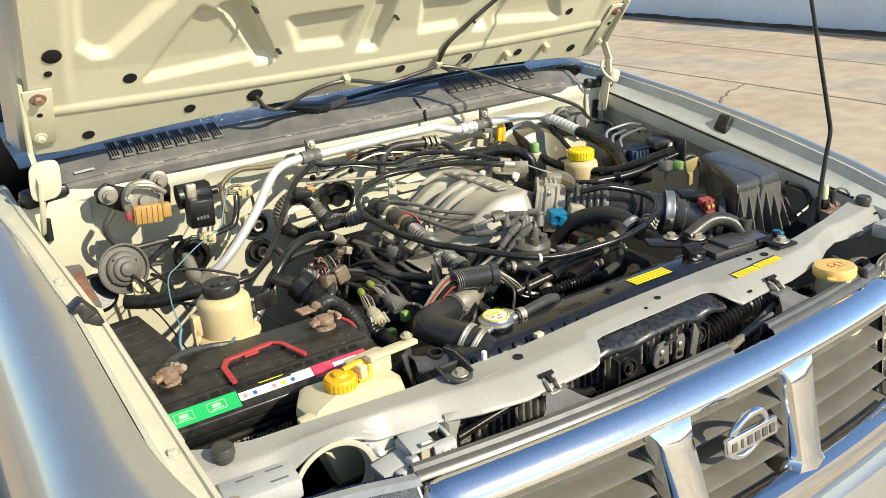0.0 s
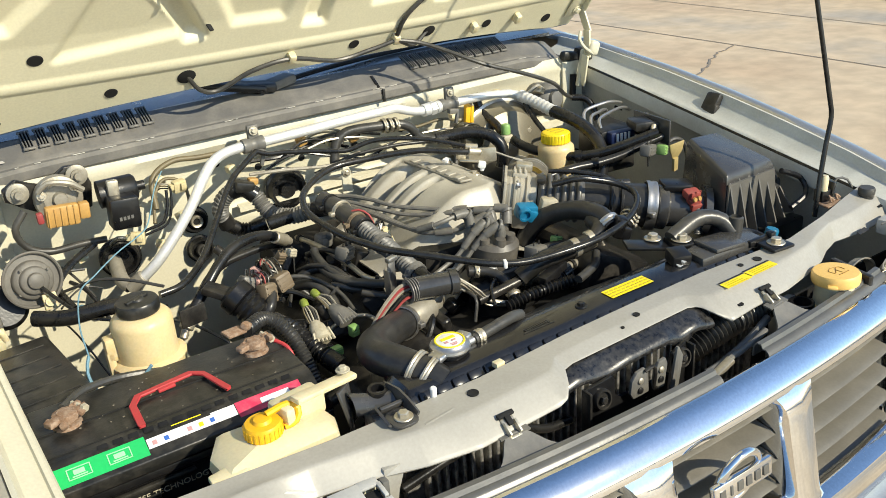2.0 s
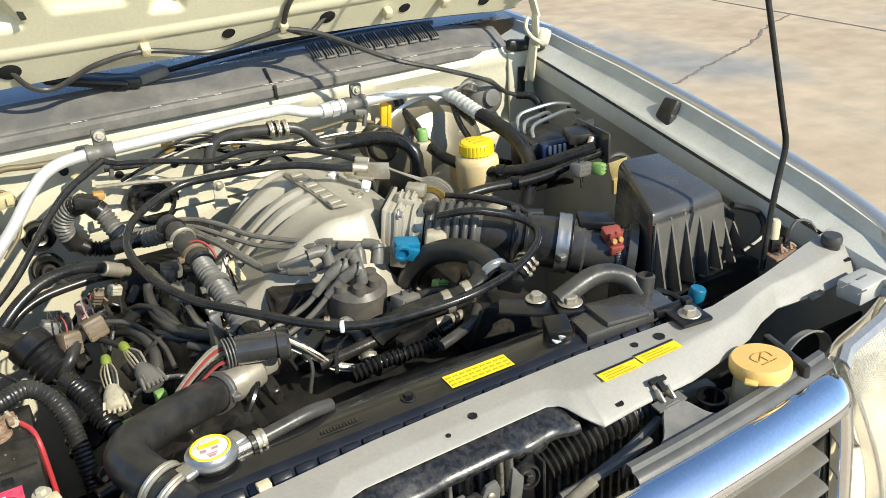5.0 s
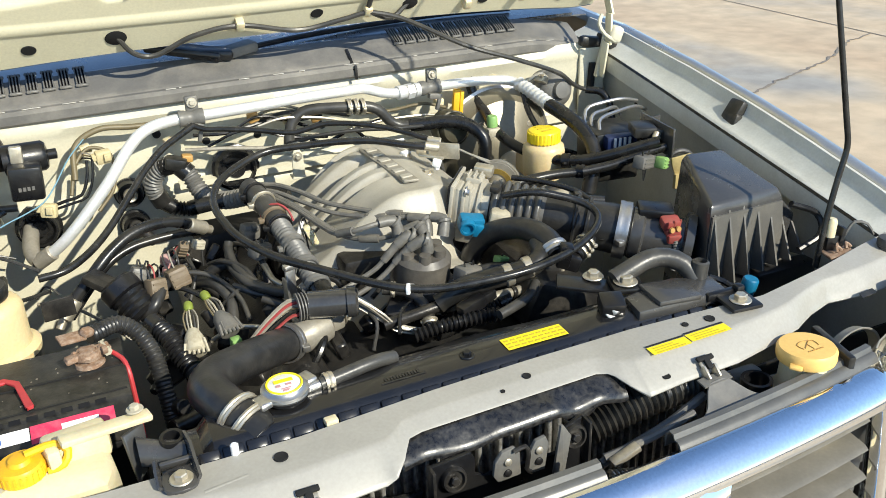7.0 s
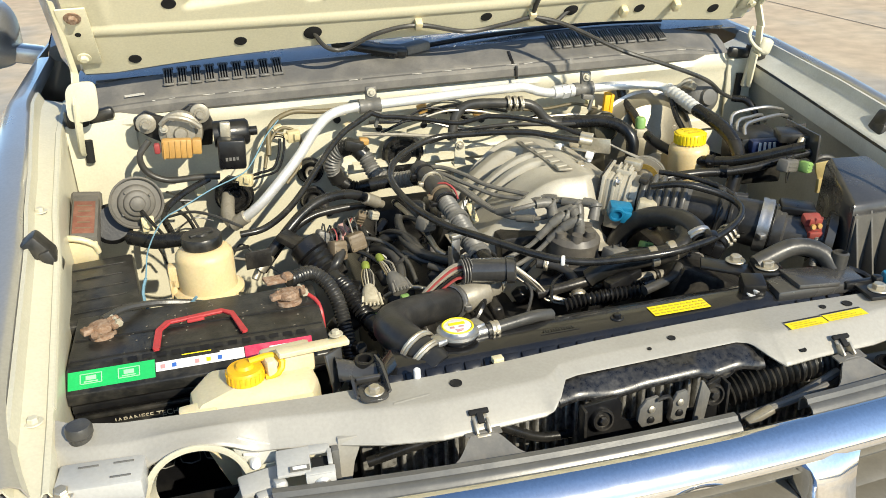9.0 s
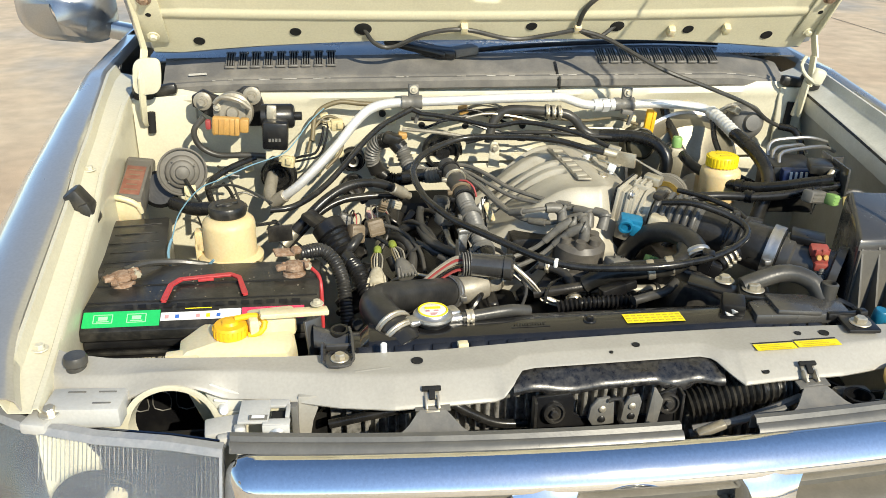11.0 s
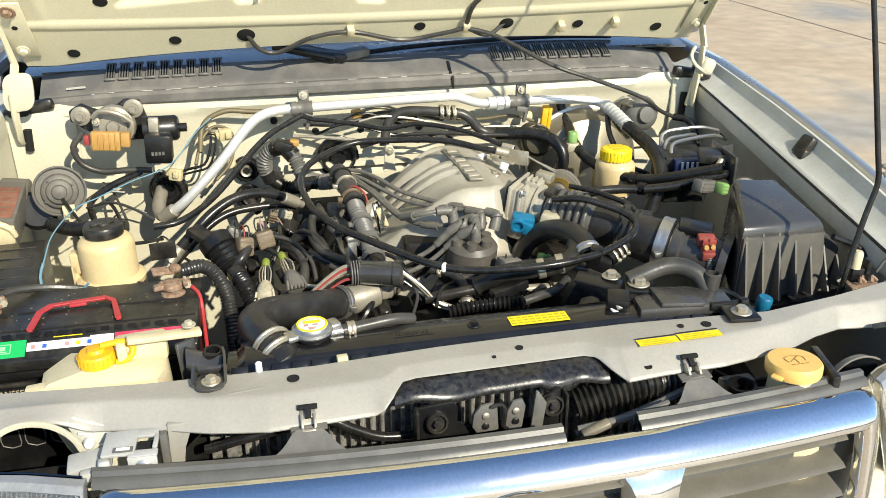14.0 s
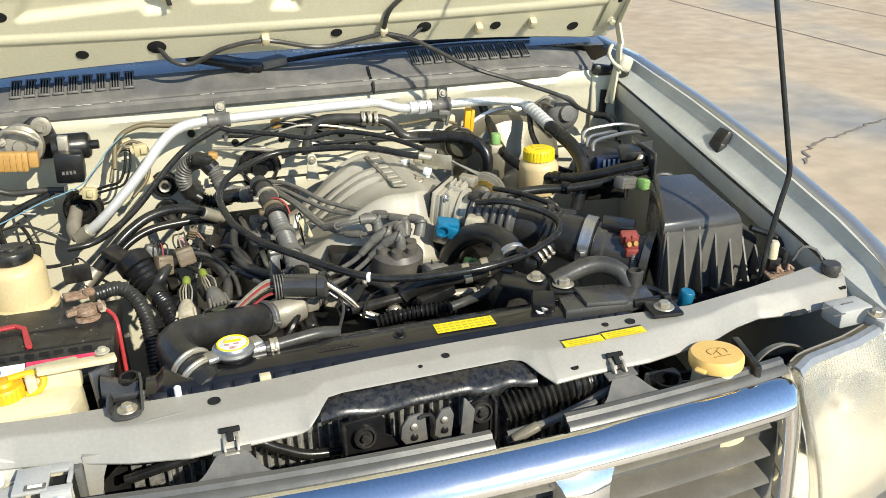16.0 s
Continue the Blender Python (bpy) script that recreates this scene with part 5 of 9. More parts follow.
for px, py in ((-0.617, 0.320), (-0.379, 0.332)):
    bm = B()
    lathe(bm, (px, py, 1.083), (0, 0, 1), [(0, 0), (0.017, 0), (0.016, 0.004), (0.010, 0.005), (0.009, 0.018), (0, 0.019)], 20)
    post = part("terminal", bm, CORRODE, battery, "corroded battery terminal clamp")
    bm = B()
    t = 0.5 if px < -0.5 else 0.25      # split ring, two ears and a cable lug, swollen with corrosion
    ca, sa = math.cos(t), math.sin(t)
    lathe(bm, (px, py, 1.090), (0, 0.05, 1), [(0.0095, 0), (0.0145, 0.001), (0.0155, 0.005), (0.014, 0.009), (0.0095, 0.010)], 14)
    for q, w, l, h in ((0.017, 0.0048, 0.016, 0.009), (0.017, -0.0048, 0.016, 0.008), (-0.018, 0.0, 0.014, 0.007)):
        box(bm, (px + ca * q - sa * w, py + sa * q + ca * w, 1.0955), (l, 0.0062 if w else 0.013, h), (random.uniform(-9, 9), random.uniform(-9, 9), math.degrees(t)), 0.0018)
    for v in bm.verts:
        v.co += Vector((random.uniform(-1, 1), random.uniform(-1, 1), random.uniform(-1, 1.3))) * 0.0007
    part("clamp", bm, CORRODE, post)
    bm = B()
    for k in range(7):
        a, q = random.uniform(0, 6.28), random.uniform(0.009, 0.022)
        box(bm, (px + math.cos(a) * q, py + math.sin(a) * q, 1.0925 + random.uniform(-0.003, 0.008)), [random.uniform(0.004, 0.009) for _ in range(3)], [random.uniform(0, 60) for _ in range(3)], 0.0015)
    tagged(part("corrosion_crust", bm, CORRODE, post), kind="stuff")
    bm = B()
    lathe(bm, (px + ca * 0.019 + sa * 0.013, py + sa * 0.019 - ca * 0.013, 1.0965), (-sa, ca, 0.05), [(0, 0), (0.0052, 0), (0.0052, 0.005), (0.003, 0.005), (0.003, 0.024), (0, 0.024)], 6)
    part("clamp_bolt", bm, WHITEC, post)
for i, x in enumerate((-0.592, -0.562, -0.530, -0.500)):      # outlined letters on the front that cannot be read
    bm = B()
    tube(bm, [(x - 0.011, 0.2205, 0.966), (x - 0.011, 0.2205, 0.938), (x + 0.010, 0.2205, 0.936), (x + 0.011, 0.2205, 0.960), (x - 0.004, 0.2205, 0.966)][: 5 if i % 2 else 4], 0.0009, 5)
    part("front_outline", bm, GREYP, case)
for lx, ly, lz, lw, lh in ((-0.590, 0.2190, 1.046, 0.118, 0.007), (-0.578, 0.2185, 1.030, 0.140, 0.006), (-0.600, 0.2180, 1.012, 0.096, 0.010)):
    bm = B()
    box(bm, (lx, ly, lz), (lw, 0.006, lh), (0, 0, 0), 0.002)
    part("front_ledge", bm, DUSTYP, case)
text_mesh("front_words", "JAPANESE TECHNOLOGY", 0.0105, Matrix.Translation((-0.548, 0.2208, 1.016)) @ Euler((radians(90), 0, 0)).to_matrix().to_4x4(), WHITEC, case, 0.0003)
bm = B()
box(bm, (-0.50, 0.30, 0.872), (0.33, 0.19, 0.012), bevel=0.004)
box(bm, (-0.50, 0.33, 0.70), (0.30, 0.16, 0.34), bevel=0.01)
whole("battery_tray", bm, BLOCK, "black steel tray under the battery", "battery tray")
bm = B()
tube(bm, [(-0.617, 0.335, 1.097), (-0.590, 0.366, 1.093), (-0.545, 0.388, 1.082), (-0.49, 0.393, 1.068), (-0.44, 0.40, 1.045)], 0.005, 8)
whole("ground_cable", bm, RUBBERD, "dark battery cable to ground", "cable")
bm = B()
tube(bm, [(-0.366, 0.342, 1.096), (-0.356, 0.335, 1.091), (-0.345, 0.322, 1.086), (-0.3405, 0.308, 1.078), (-0.3395, 0.300, 1.05), (-0.340, 0.295, 0.95)], 0.0028, 8)
whole("positive_cable", bm, RED, "red battery lead at the positive terminal", "cable")
bm = B()
tube(bm, [(-0.375, 0.372, 1.096), (-0.338, 0.394, 1.090), (-0.312, 0.375, 1.060), (-0.304, 0.33, 1.0), (-0.302, 0.29, 0.9)], 0.0105, 12, ribs=0.0006, pitch=0.005)
whole("starter_cable", bm, HOSEB, "thick black sheathed starter cable", "cable")
bm = B()
box(bm, (-0.394, 0.362, 1.104), (0.030, 0.018, 0.004), (10, 8, 20), 0.001)
box(bm, (-0.376, 0.364, 1.106), (0.014, 0.012, 0.010), (20, 15, 40), 0.003)
whole("fusible_link", bm, CORRODE, "corroded fusible link on the positive terminal", "fuse link")

fuse = thing("fuse_box", (-0.627, 0.48, 0.95), "dusty black fuse box with a ribbed lid", "fuse box")
bm = B()
box(bm, (-0.625, 0.480, 1.015), (0.098, 0.205, 0.11), bevel=0.006)
part("base", bm, BLACKP, fuse)
bm = B()
box(bm, (-0.625, 0.480, 1.076), (0.104, 0.212, 0.022), bevel=0.006, taper=0.96)
lid = part("lid", bm, DUSTYP, fuse)
for i in range(7):
    bm = B()
    box(bm, (-0.676, 0.395 + i * 0.028, 1.074), (0.008, 0.008, 0.024), bevel=0.002)
    part("lid_clip", bm, BLACKP, lid)
bm = B()
for i in range(5):
    box(bm, (-0.625, 0.405 + i * 0.036, 1.0875), (0.075 - 0.01 * (i % 2), 0.0025, 0.0016), bevel=0.0006)
part("lid_rib", bm, DUSTYP, lid)

fuse.matrix_world = Matrix.Translation((-0.634, 0.470, 0.945)) @ Euler((0, 0, radians(7))).to_matrix().to_4x4()

ps = thing("power_steering_reservoir", (-0.492, 0.438, 1.0), "aged cream power steering fluid reservoir with a black cap", "fluid reservoir")
bm = B()
lathe(bm, (-0.492, 0.438, 1.048), (0, 0, 1), [(0, 0), (0.046, 0), (0.050, 0.003), (0.057, 0.006), (0.058, 0.014), (0.053, 0.018), (0.048, 0.020), (0.0465, 0.028), (0.0470, 0.070), (0.0455, 0.076), (0.041, 0.081), (0.034, 0.085), (0.028, 0.086), (0.028, 0.090), (0, 0.090)], 40)
part("bottle", bm, TANK, ps)
bm = B()
lathe(bm, (-0.492, 0.438, 1.134), (0, 0, 1), [(0.024, 0), (0.032, 0.001), (0.033, 0.004), (0.033, 0.015), (0.031, 0.018), (0.012, 0.0185), (0.010, 0.021), (0, 0.021)], 32)
cap = part("cap", bm, DUSTYP, ps)
bm = B()
box(bm, (-0.492, 0.438, 1.1535), (0.040, 0.008, 0.005), (0, 0, 25), 0.002)
part("cap_grip", bm, DUSTYP, cap)
bm = B()
box(bm, (-0.540, 0.440, 1.090), (0.026, 0.022, 0.036), bevel=0.003)
box(bm, (-0.548, 0.438, 1.068), (0.012, 0.018, 0.04), bevel=0.003)
part("side_tab", bm, TANK, ps)
bm = B()
box(bm, (-0.405, 0.470, 1.085), (0.045, 0.004, 0.030), (0, 0, 8), 0.001)
box(bm, (-0.492, 0.455, 1.020), (0.10, 0.08, 0.04), bevel=0.006)
part("bracket", bm, GREASE, ps)
ps.matrix_world = Matrix.Translation((-0.485, 0.470, 0.996)) @ Matrix.Diagonal((0.88, 0.88, 0.95, 1.0))
bm = B()
tube(bm, [(-0.565, 0.425, 1.105), (-0.572, 0.42, 1.085), (-0.566, 0.41, 1.058), (-0.54, 0.395, 1.043), (-0.50, 0.385, 1.085)], 0.0022, 6)
tube(bm, [(-0.565, 0.425, 1.105), (-0.560, 0.48, 1.125), (-0.540, 0.56, 1.135), (-0.510, 0.600, 1.137), (-0.465, 0.643, 1.145), (-0.430, 0.672, 1.148), (-0.406, 0.694, 1.152), (-0.387, 0.728, 1.163), (-0.362, 0.775, 1.185), (-0.335, 0.815, 1.200)], 0.0011, 6)
whole("sensor_wire", bm, BLUEW, "light blue wire to the sensor", "wire")

# overflow bottle in front of the battery
ob_ = thing("overflow_bottle", (-0.44, 0.145, 0.95), "cream coolant overflow bottle with a yellow screw cap", "fluid reservoir")
bm = B()
BO = [(-0.505, 0.104), (-0.375, 0.108), (-0.366, 0.135), (-0.372, 0.178), (-0.490, 0.186), (-0.510, 0.15)]
sheet(bm, lambda a, k: (-0.43 + (BO[int(a) % 6][0] + 0.43) * (0.2, 0.75, 0.95, 1.0, 0.97, 0.86, 0.02)[k] + (0.02, 0.015, 0.005, 0, 0, 0, 0)[k], 0.15 + (BO[int(a) % 6][1] - 0.15) * (0.2, 0.9, 1.0, 1.0, 0.97, 0.80, 0.02)[k], (0.95, 0.955, 1.03, 1.068, 1.078, 1.084, 1.086)[k]), range(7), range(7))
prism(bm, [(-0.520, 0.110, 1.074), (-0.48, 0.104, 1.074), (-0.48, 0.130, 1.074), (-0.520, 0.122, 1.074)], (0, 0, 0.007), 0.002)
box(bm, (-0.398, 0.166, 1.090), (0.060, 0.032, 0.030), (0, 0, 8), 0.006)
part("bottle", bm, TANKW, ob_)
bm = B()
box(bm, (-0.368, 0.152, 1.110), (0.085, 0.016, 0.007), (0, 6, 14), 0.002)
box(bm, (-0.418, 0.148, 1.098), (0.012, 0.02, 0.02), (0, 0, 14), 0.003)
part("mounting_tab", bm, TANKW, ob_)
bolt(ob_, (-0.340, 0.160, 1.116), r=0.005, material=WHITEC)
bm = B()
lathe(bm, (-0.446, 0.148, 1.084), (0, 0, 1), [(0.018, 0), (0.0210, 0.002), (0.0213, 0.013), (0.019, 0.0165), (0.011, 0.0175), (0.009, 0.021), (0.004, 0.022), (0, 0.022)], 32)
for k in range(24):
    a = 2 * math.pi * k / 24
    box(bm, (-0.446 + math.cos(a) * 0.0212, 0.148 + math.sin(a) * 0.0212, 1.092), (0.0012, 0.002, 0.011), (0, 0, math.degrees(a)), 0)
yc = part("screw_cap", bm, WASHCAP, ob_, "amber yellow screw cap")
bm = B()
tube(bm, [(-0.440, 0.150, 1.106), (-0.415, 0.152, 1.108), (-0.404, 0.148, 1.100), (-0.410, 0.142, 1.090), (-0.424, 0.142, 1.087)], 0.004, 8)
part("cap_strap", bm, WASHCAP, yc)
shift(ob_, -0.001, -0.012, 0.012)

# black mount bracket with its bolt
mnt = thing("radiator_mount", (-0.33, 0.08, 1.09), "black radiator mounting bracket bolted to the support", "bracket")
bm = B()
prism(bm, [(-0.3155 + 0.0165 * math.copysign(abs(math.cos(a)) ** 0.7, math.cos(a)), 0.064 + 0.018 * math.copysign(abs(math.sin(a)) ** 0.7, math.sin(a)), 1.0965) for a in lin(0, 2 * math.pi, 25)[:-1]], (0, 0, 0.0035), 0.001)
sheet(bm, lambda q, k: Vector(((-0.2985, -0.2995, -0.3000, -0.3030)[q], (0.056, 0.076, 0.095, 0.118)[q], 1.0985)) + Vector((0.002, 0, (0.004, 0.012, 0.015, 0.013)[q])) * k, range(4), (0.0, 0.5, 1.0), 0.003)
sheet(bm, lambda q, k: Vector(((-0.331, -0.331, -0.330)[q], (0.058, 0.074, 0.090)[q], 1.0985)) + Vector((-0.003, 0, (0.003, 0.008, 0.009)[q])) * k, range(3), (0.0, 0.5, 1.0), 0.003)
box(bm, (-0.315, 0.0865, 1.1005), (0.032, 0.005, 0.012), (25, 0, 0), 0.002)
part("bracket", bm, BOXP, mnt)
bm = B()      # saddle that runs back to the side plate
sheet(bm, lambda q, a: Vector(((-0.304, -0.318, -0.333, -0.346)[q], (0.108, 0.116, 0.124, 0.130)[q] + 0.016 * math.cos(a), 1.086 + (0.020, 0.018, 0.019, 0.022)[q] * math.sin(a))), range(4), lin(0.0, math.pi, 12), 0.003)
part("arm", bm, BOXP, mnt)
bm = B()
prism(bm, [(-0.356, 0.132, 1.112), (-0.336, 0.146, 1.112), (-0.336, 0.140, 1.068), (-0.350, 0.116, 1.066)], (-0.003, 0.003, 0), 0.001)
part("side_plate", bm, BOXP, mnt)
bm = B()
lathe(bm, (-0.314, 0.121, 1.090), (0, -0.1, 1), [(0.0115, 0), (0.0125, 0.014), (0.0115, 0.0175), (0.008, 0.0175), (0.0075, 0.006), (0, 0.006)], 24)
part("cushion", bm, BLACKP, mnt)
bolt(mnt, (-0.3145, 0.062, 1.1000), r=0.0066, material=ZINC)

# ---- radiator ----
rad = thing("radiator", (0.0, 0.11, 0.55), "black radiator with a crimped top tank and finned core", "radiator")
bm = B()
RP = [(0.096, 1.062), (0.096, 1.080), (0.103, 1.084), (0.108, 1.090), (0.118, 1.0955), (0.150, 1.0955), (0.166, 1.090), (0.172, 1.078), (0.172, 1.05)]
sheet(bm, lambda x, k: (x, RP[k][0] + 0.004 * (x / 0.3), RP[k][1] - (0.012 if abs(x - 0.02) > 0.30 else 0)), lin(-0.30, 0.34, 60), range(len(RP)))
TANKB = mat("glossy_black_tank", (0.010, 0.010, 0.011), 0.18, 0, (0.030, 0.028, 0.025), 0.4, 20, 0.06, coat=0.4)
part("top_tank", bm, TANKB, rad)
for i in range(26):
    x = -0.285 + i * 0.0235
    bm = B()
    box(bm, (x, 0.1015 + 0.004 * (x / 0.3), 1.0835), (0.0212, 0.016, 0.0075), (48, 0, 0), 0.0024, 2)
    part("crimp_tab", bm, TANKB, rad)
bm = B()
box(bm, (0.0, 0.115, 0.80), (0.66, 0.035, 0.56), bevel=0.004)
part("core", bm, FIN, rad)
bm = B()
sheet(bm, lambda x, y: (x, y + 0.004, 1.0967), lin(0.052, 0.130, 6), lin(0.115, 0.139, 3))
lab = part("sticker", bm, YLABEL, rad, "yellow caution sticker")
for j in range(3):
    bm = B()
    for i in range(9):
        box(bm, (0.057 + i * 0.0085, 0.1235 + j * 0.0066, 1.0971), (0.0056, 0.0024, 0.0006), bevel=0)
    tagged(part("printed_line", bm, bpy.data.materials["brown_print"], lab), kind="stuff")
bm = B()
for i in range(12):
    box(bm, (-0.092 + i * 0.0034, 0.128 + i * 0.0001, 1.0965), (0.0022, 0.006, 0.001), bevel=0)
box(bm, (-0.073, 0.123, 1.0965), (0.05, 0.0016, 0.001), bevel=0)
part("embossing", bm, DUSTYP, rad)
bolt(rad, (0.006, 0.132, 1.0955), r=0.005, material=BLACKP)
# filler neck and pressure cap
bm = B()
lathe(bm, (-0.196, 0.146, 1.080), (0, 0, 1), [(0.026, 0), (0.019, 0.006), (0.019, 0.018), (0.024, 0.020), (0.024, 0.024), (0, 0.024)], 32)
neck = part("filler_neck", bm, BLACKP, rad)
bm = B()
lathe(bm, (-0.196, 0.146, 1.104), (0, 0, 1), [(0.018, -0.002), (0.0245, -0.001), (0.0258, 0.0015), (0.0250, 0.0050), (0.0212, 0.0066), (0.0198, 0.009), (0, 0.0095)], 36)
for sx in (-1, 1):
    box(bm, (-0.196 + sx * 0.0265, 0.146 + sx * 0.011, 1.1055), (0.016, 0.022, 0.008), (0, 0, 22), 0.003, taper=0.9)
cap = part("pressure_cap", bm, STEEL, neck, "steel pressure cap with a yellow warning disc")
bm = B()
lathe(bm, (-0.196, 0.146, 1.1132), (0, 0, 1), [(0, 0.0008), (0.0188, 0.0008), (0.0195, 0.0003), (0.0195, 0)], 32)
part("cap_disc", bm, WHITEL, neck)
bm = B()
tube(bm, [(-0.196 + 0.0182 * math.cos(a), 0.146 + 0.0182 * math.sin(a), 1.1140) for a in lin(0, 2 * math.pi, 33)], 0.0013, 6)
box(bm, (-0.196, 0.151, 1.1144), (0.020, 0.0055, 0.0006), bevel=0)
part("cap_ring", bm, YLABEL, neck)
bm = B()
for dx, dy, w, h in ((-0.007, 0.109, 0.005, 0.004), (0.004, 0.1095, 0.006, 0.003), (0.0, 0.103, 0.010, 0.0012), (0.0, 0.1005, 0.008, 0.0012), (-0.001, 0.0985, 0.006, 0.001)):
    box(bm, (-0.196 + dx, dy + 0.034, 1.1144), (w, h, 0.0006), bevel=0)
tagged(part("printed_line", bm, bpy.data.materials["faded_red_print"], neck), kind="stuff")
bm = B()
cyl(bm, (-0.178, 0.148, 1.098), (-0.150, 0.152, 1.098), 0.006)
part("overflow_spigot", bm, STEEL, neck)
bm = B()
tube(bm, [(-0.158, 0.150, 1.098), (-0.12, 0.156, 1.100), (-0.090, 0.162, 1.100), (-0.066, 0.172, 1.092)], 0.0078, 10)
oh = whole("overflow_hose", bm, RUBBERD, "short grey overflow hose at the radiator cap", "hose")
clamp(oh, (-0.148, 0.152, 1.098), (1, 0.1, 0), 0.0080, ZINC, 0.010)
# upper hose
UH = [(-0.228, 0.118, 1.076), (-0.242, 0.140, 1.088), (-0.258, 0.170, 1.094), (-0.266, 0.204, 1.092), (-0.252, 0.242, 1.082), (-0.216, 0.284, 1.064), (-0.174, 0.326, 1.044), (-0.130, 0.364, 1.026)]
bm = B()
tube(bm, UH, 0.0225, 20)
uh = whole("upper_radiator_hose", bm, HOSEB, "thick bent black rubber radiator hose", "hose")
clamp(uh, (-0.238, 0.134, 1.085), (-0.5, 0.8, 0.4), 0.0242, ZINC, 0.008)
clamp(uh, (-0.246, 0.147, 1.090), (-0.5, 0.9, 0.3), 0.0242, ZINC, 0.008)
clamp(uh, (-0.148, 0.349, 1.033), (0.7, 0.65, -0.3), 0.0238, STEEL, 0.013)
bm = B()
lathe(bm, (-0.138, 0.356, 1.030), (0.90, 0.30, 0.06), [(0.020, 0), (0.023, 0.01), (0.024, 0.03), (0.022, 0.050), (0.014, 0.056), (0, 0.058)], 22)
box(bm, (-0.076, 0.376, 1.033), (0.024, 0.024, 0.024), (0, 0, 18), 0.006)
th = whole("thermostat_housing", bm, GEARM, "cast aluminium thermostat housing", "engine housing")
bolt(th, (-0.064, 0.380, 1.034), (1, 0.25, 0.05), 0.007)
# shroud behind the tank and right-hand upper bracketry
bm = B()
sheet(bm, lambda x, k: (x, (0.172, 0.186, 0.220, 0.250, 0.256)[k] + 0.03 * math.exp(-((x - 0.07) / 0.12) ** 2) * (k > 1), (1.086, 1.080, 1.040, 1.0, 0.93)[k]), lin(-0.24, 0.34, 40), range(5), 0.003)
shroud = whole("fan_shroud", bm, BLACKP, "black plastic fan shroud behind the radiator", "fan shroud")
bm = B()
prism(bm, [(0.222, 0.112, 1.088), (0.350, 0.106, 1.088), (0.356, 0.150, 1.088), (0.295, 0.166, 1.088), (0.228, 0.152, 1.088)], (0, 0, 0.016), 0.004)
tk = whole("radiator_side_cover", bm, BOXP, "black plastic cover over the radiator's end", "cover")
bm = B()
box(bm, (0.282, 0.134, 1.105), (0.060, 0.050, 0.008), (0, 3, -4), 0.003)
part("cover_step", bm, BOXP, tk)
bm = B()
lathe(bm, (0.340, 0.152, 1.100), (0.08, 0, 1), [(0.011, 0), (0.011, 0.024), (0.008, 0.026), (0.008, 0.012), (0, 0.012)], 20)
part("spigot", bm, RUBBERD, tk)
bm = B()
tube(bm, [(0.236, 0.186, 1.108), (0.262, 0.186, 1.118), (0.288, 0.186, 1.125), (0.310, 0.180, 1.125), (0.328, 0.168, 1.117), (0.337, 0.154, 1.100)], 0.0125, 14)
whole("bypass_hose", bm, RUBBERD, "curved dark rubber hose beside the radiator", "hose")
bm = B()
tube(bm, [(0.355, 0.150, 1.100), (0.372, 0.140, 1.094), (0.374, 0.115, 1.090), (0.370, 0.100, 1.088)], 0.004, 8)
whole("drain_hose", bm, RUBBER, "thin black rubber drain hose", "hose")
br = thing("upper_radiator_bracket", (0.235, 0.20, 1.07), "black steel bracket with zinc bolts over the radiator", "bracket")
bm = B()
box(bm, (0.205, 0.215, 1.088), (0.070, 0.032, 0.006), (0, 6, -30), 0.002)
box(bm, (0.250, 0.190, 1.089), (0.040, 0.040, 0.008), (0, 0, -20), 0.003)
box(bm, (0.205, 0.155, 1.090), (0.030, 0.030, 0.020), (10, 0, -20), 0.004)
part("plate", bm, BLACKP, br)
bolt(br, (0.222, 0.221, 1.092), r=0.008)
bolt(br, (0.248, 0.188, 1.094), r=0.009)
bolt(br, (0.203, 0.149, 1.086), (0.1, -0.7, 0.7), 0.008, STEEL)
shift(br, -0.002, -0.013, 0.014)
bm = B()
box(bm, (0.348, 0.086, 1.0985), (0.042, 0.040, 0.006), (0, 0, -6), 0.003)
box(bm, (0.362, 0.104, 1.103), (0.012, 0.012, 0.014), bevel=0.003)
box(bm, (0.342, 0.108, 1.100), (0.050, 0.008, 0.010), bevel=0.002)
rb = whole("radiator_mount", bm, BLACKP, "black radiator mounting bracket bolted beside the blue cap", "bracket")
bolt(rb, (0.348, 0.084, 1.1015), r=0.008)
bm = B()
lathe(bm, (0.415, 0.146, 1.048), (0.15, -0.1, 1), [(0.009, 0), (0.0095, 0.02), (0.0105, 0.022), (0.0105, 0.036), (0.009, 0.038), (0, 0.038)], 20)
whole("service_cap", bm, BLUE, "small blue plastic service cap", "cap")

# ---- washer bottle ----
wb = thing("washer_bottle", (0.375, 0.01, 0.8), "washer fluid bottle with a faded orange cap", "fluid reservoir")
bm = B()
lathe(bm, (0.376, 0.000, 0.80), (0, 0, 1), [(0, 0), (0.05, 0), (0.05, 0.2), (0.028, 0.225), (0.0265, 0.266), (0, 0.266)], 28)
part("bottle", bm, TANKW, wb)
bm = B()
WC = (0.376, 0.000, 1.060)
lathe(bm, WC, (0, 0.05, 1), [(0.028, 0), (0.0325, 0.0005), (0.0335, 0.004), (0.0335, 0.013), (0.031, 0.0165), (0.020, 0.0172), (0, 0.0172)], 40)
box(bm, (0.347, -0.014, 1.066), (0.016, 0.014, 0.004), (0, 0, 40), 0.0015)
capw = part("cap", bm, ORANGECAP, wb, "faded orange snap cap with a wiper pictogram")
bm = B()
k = Vector(WC) + Vector((0, 0.0009, 0.0176))


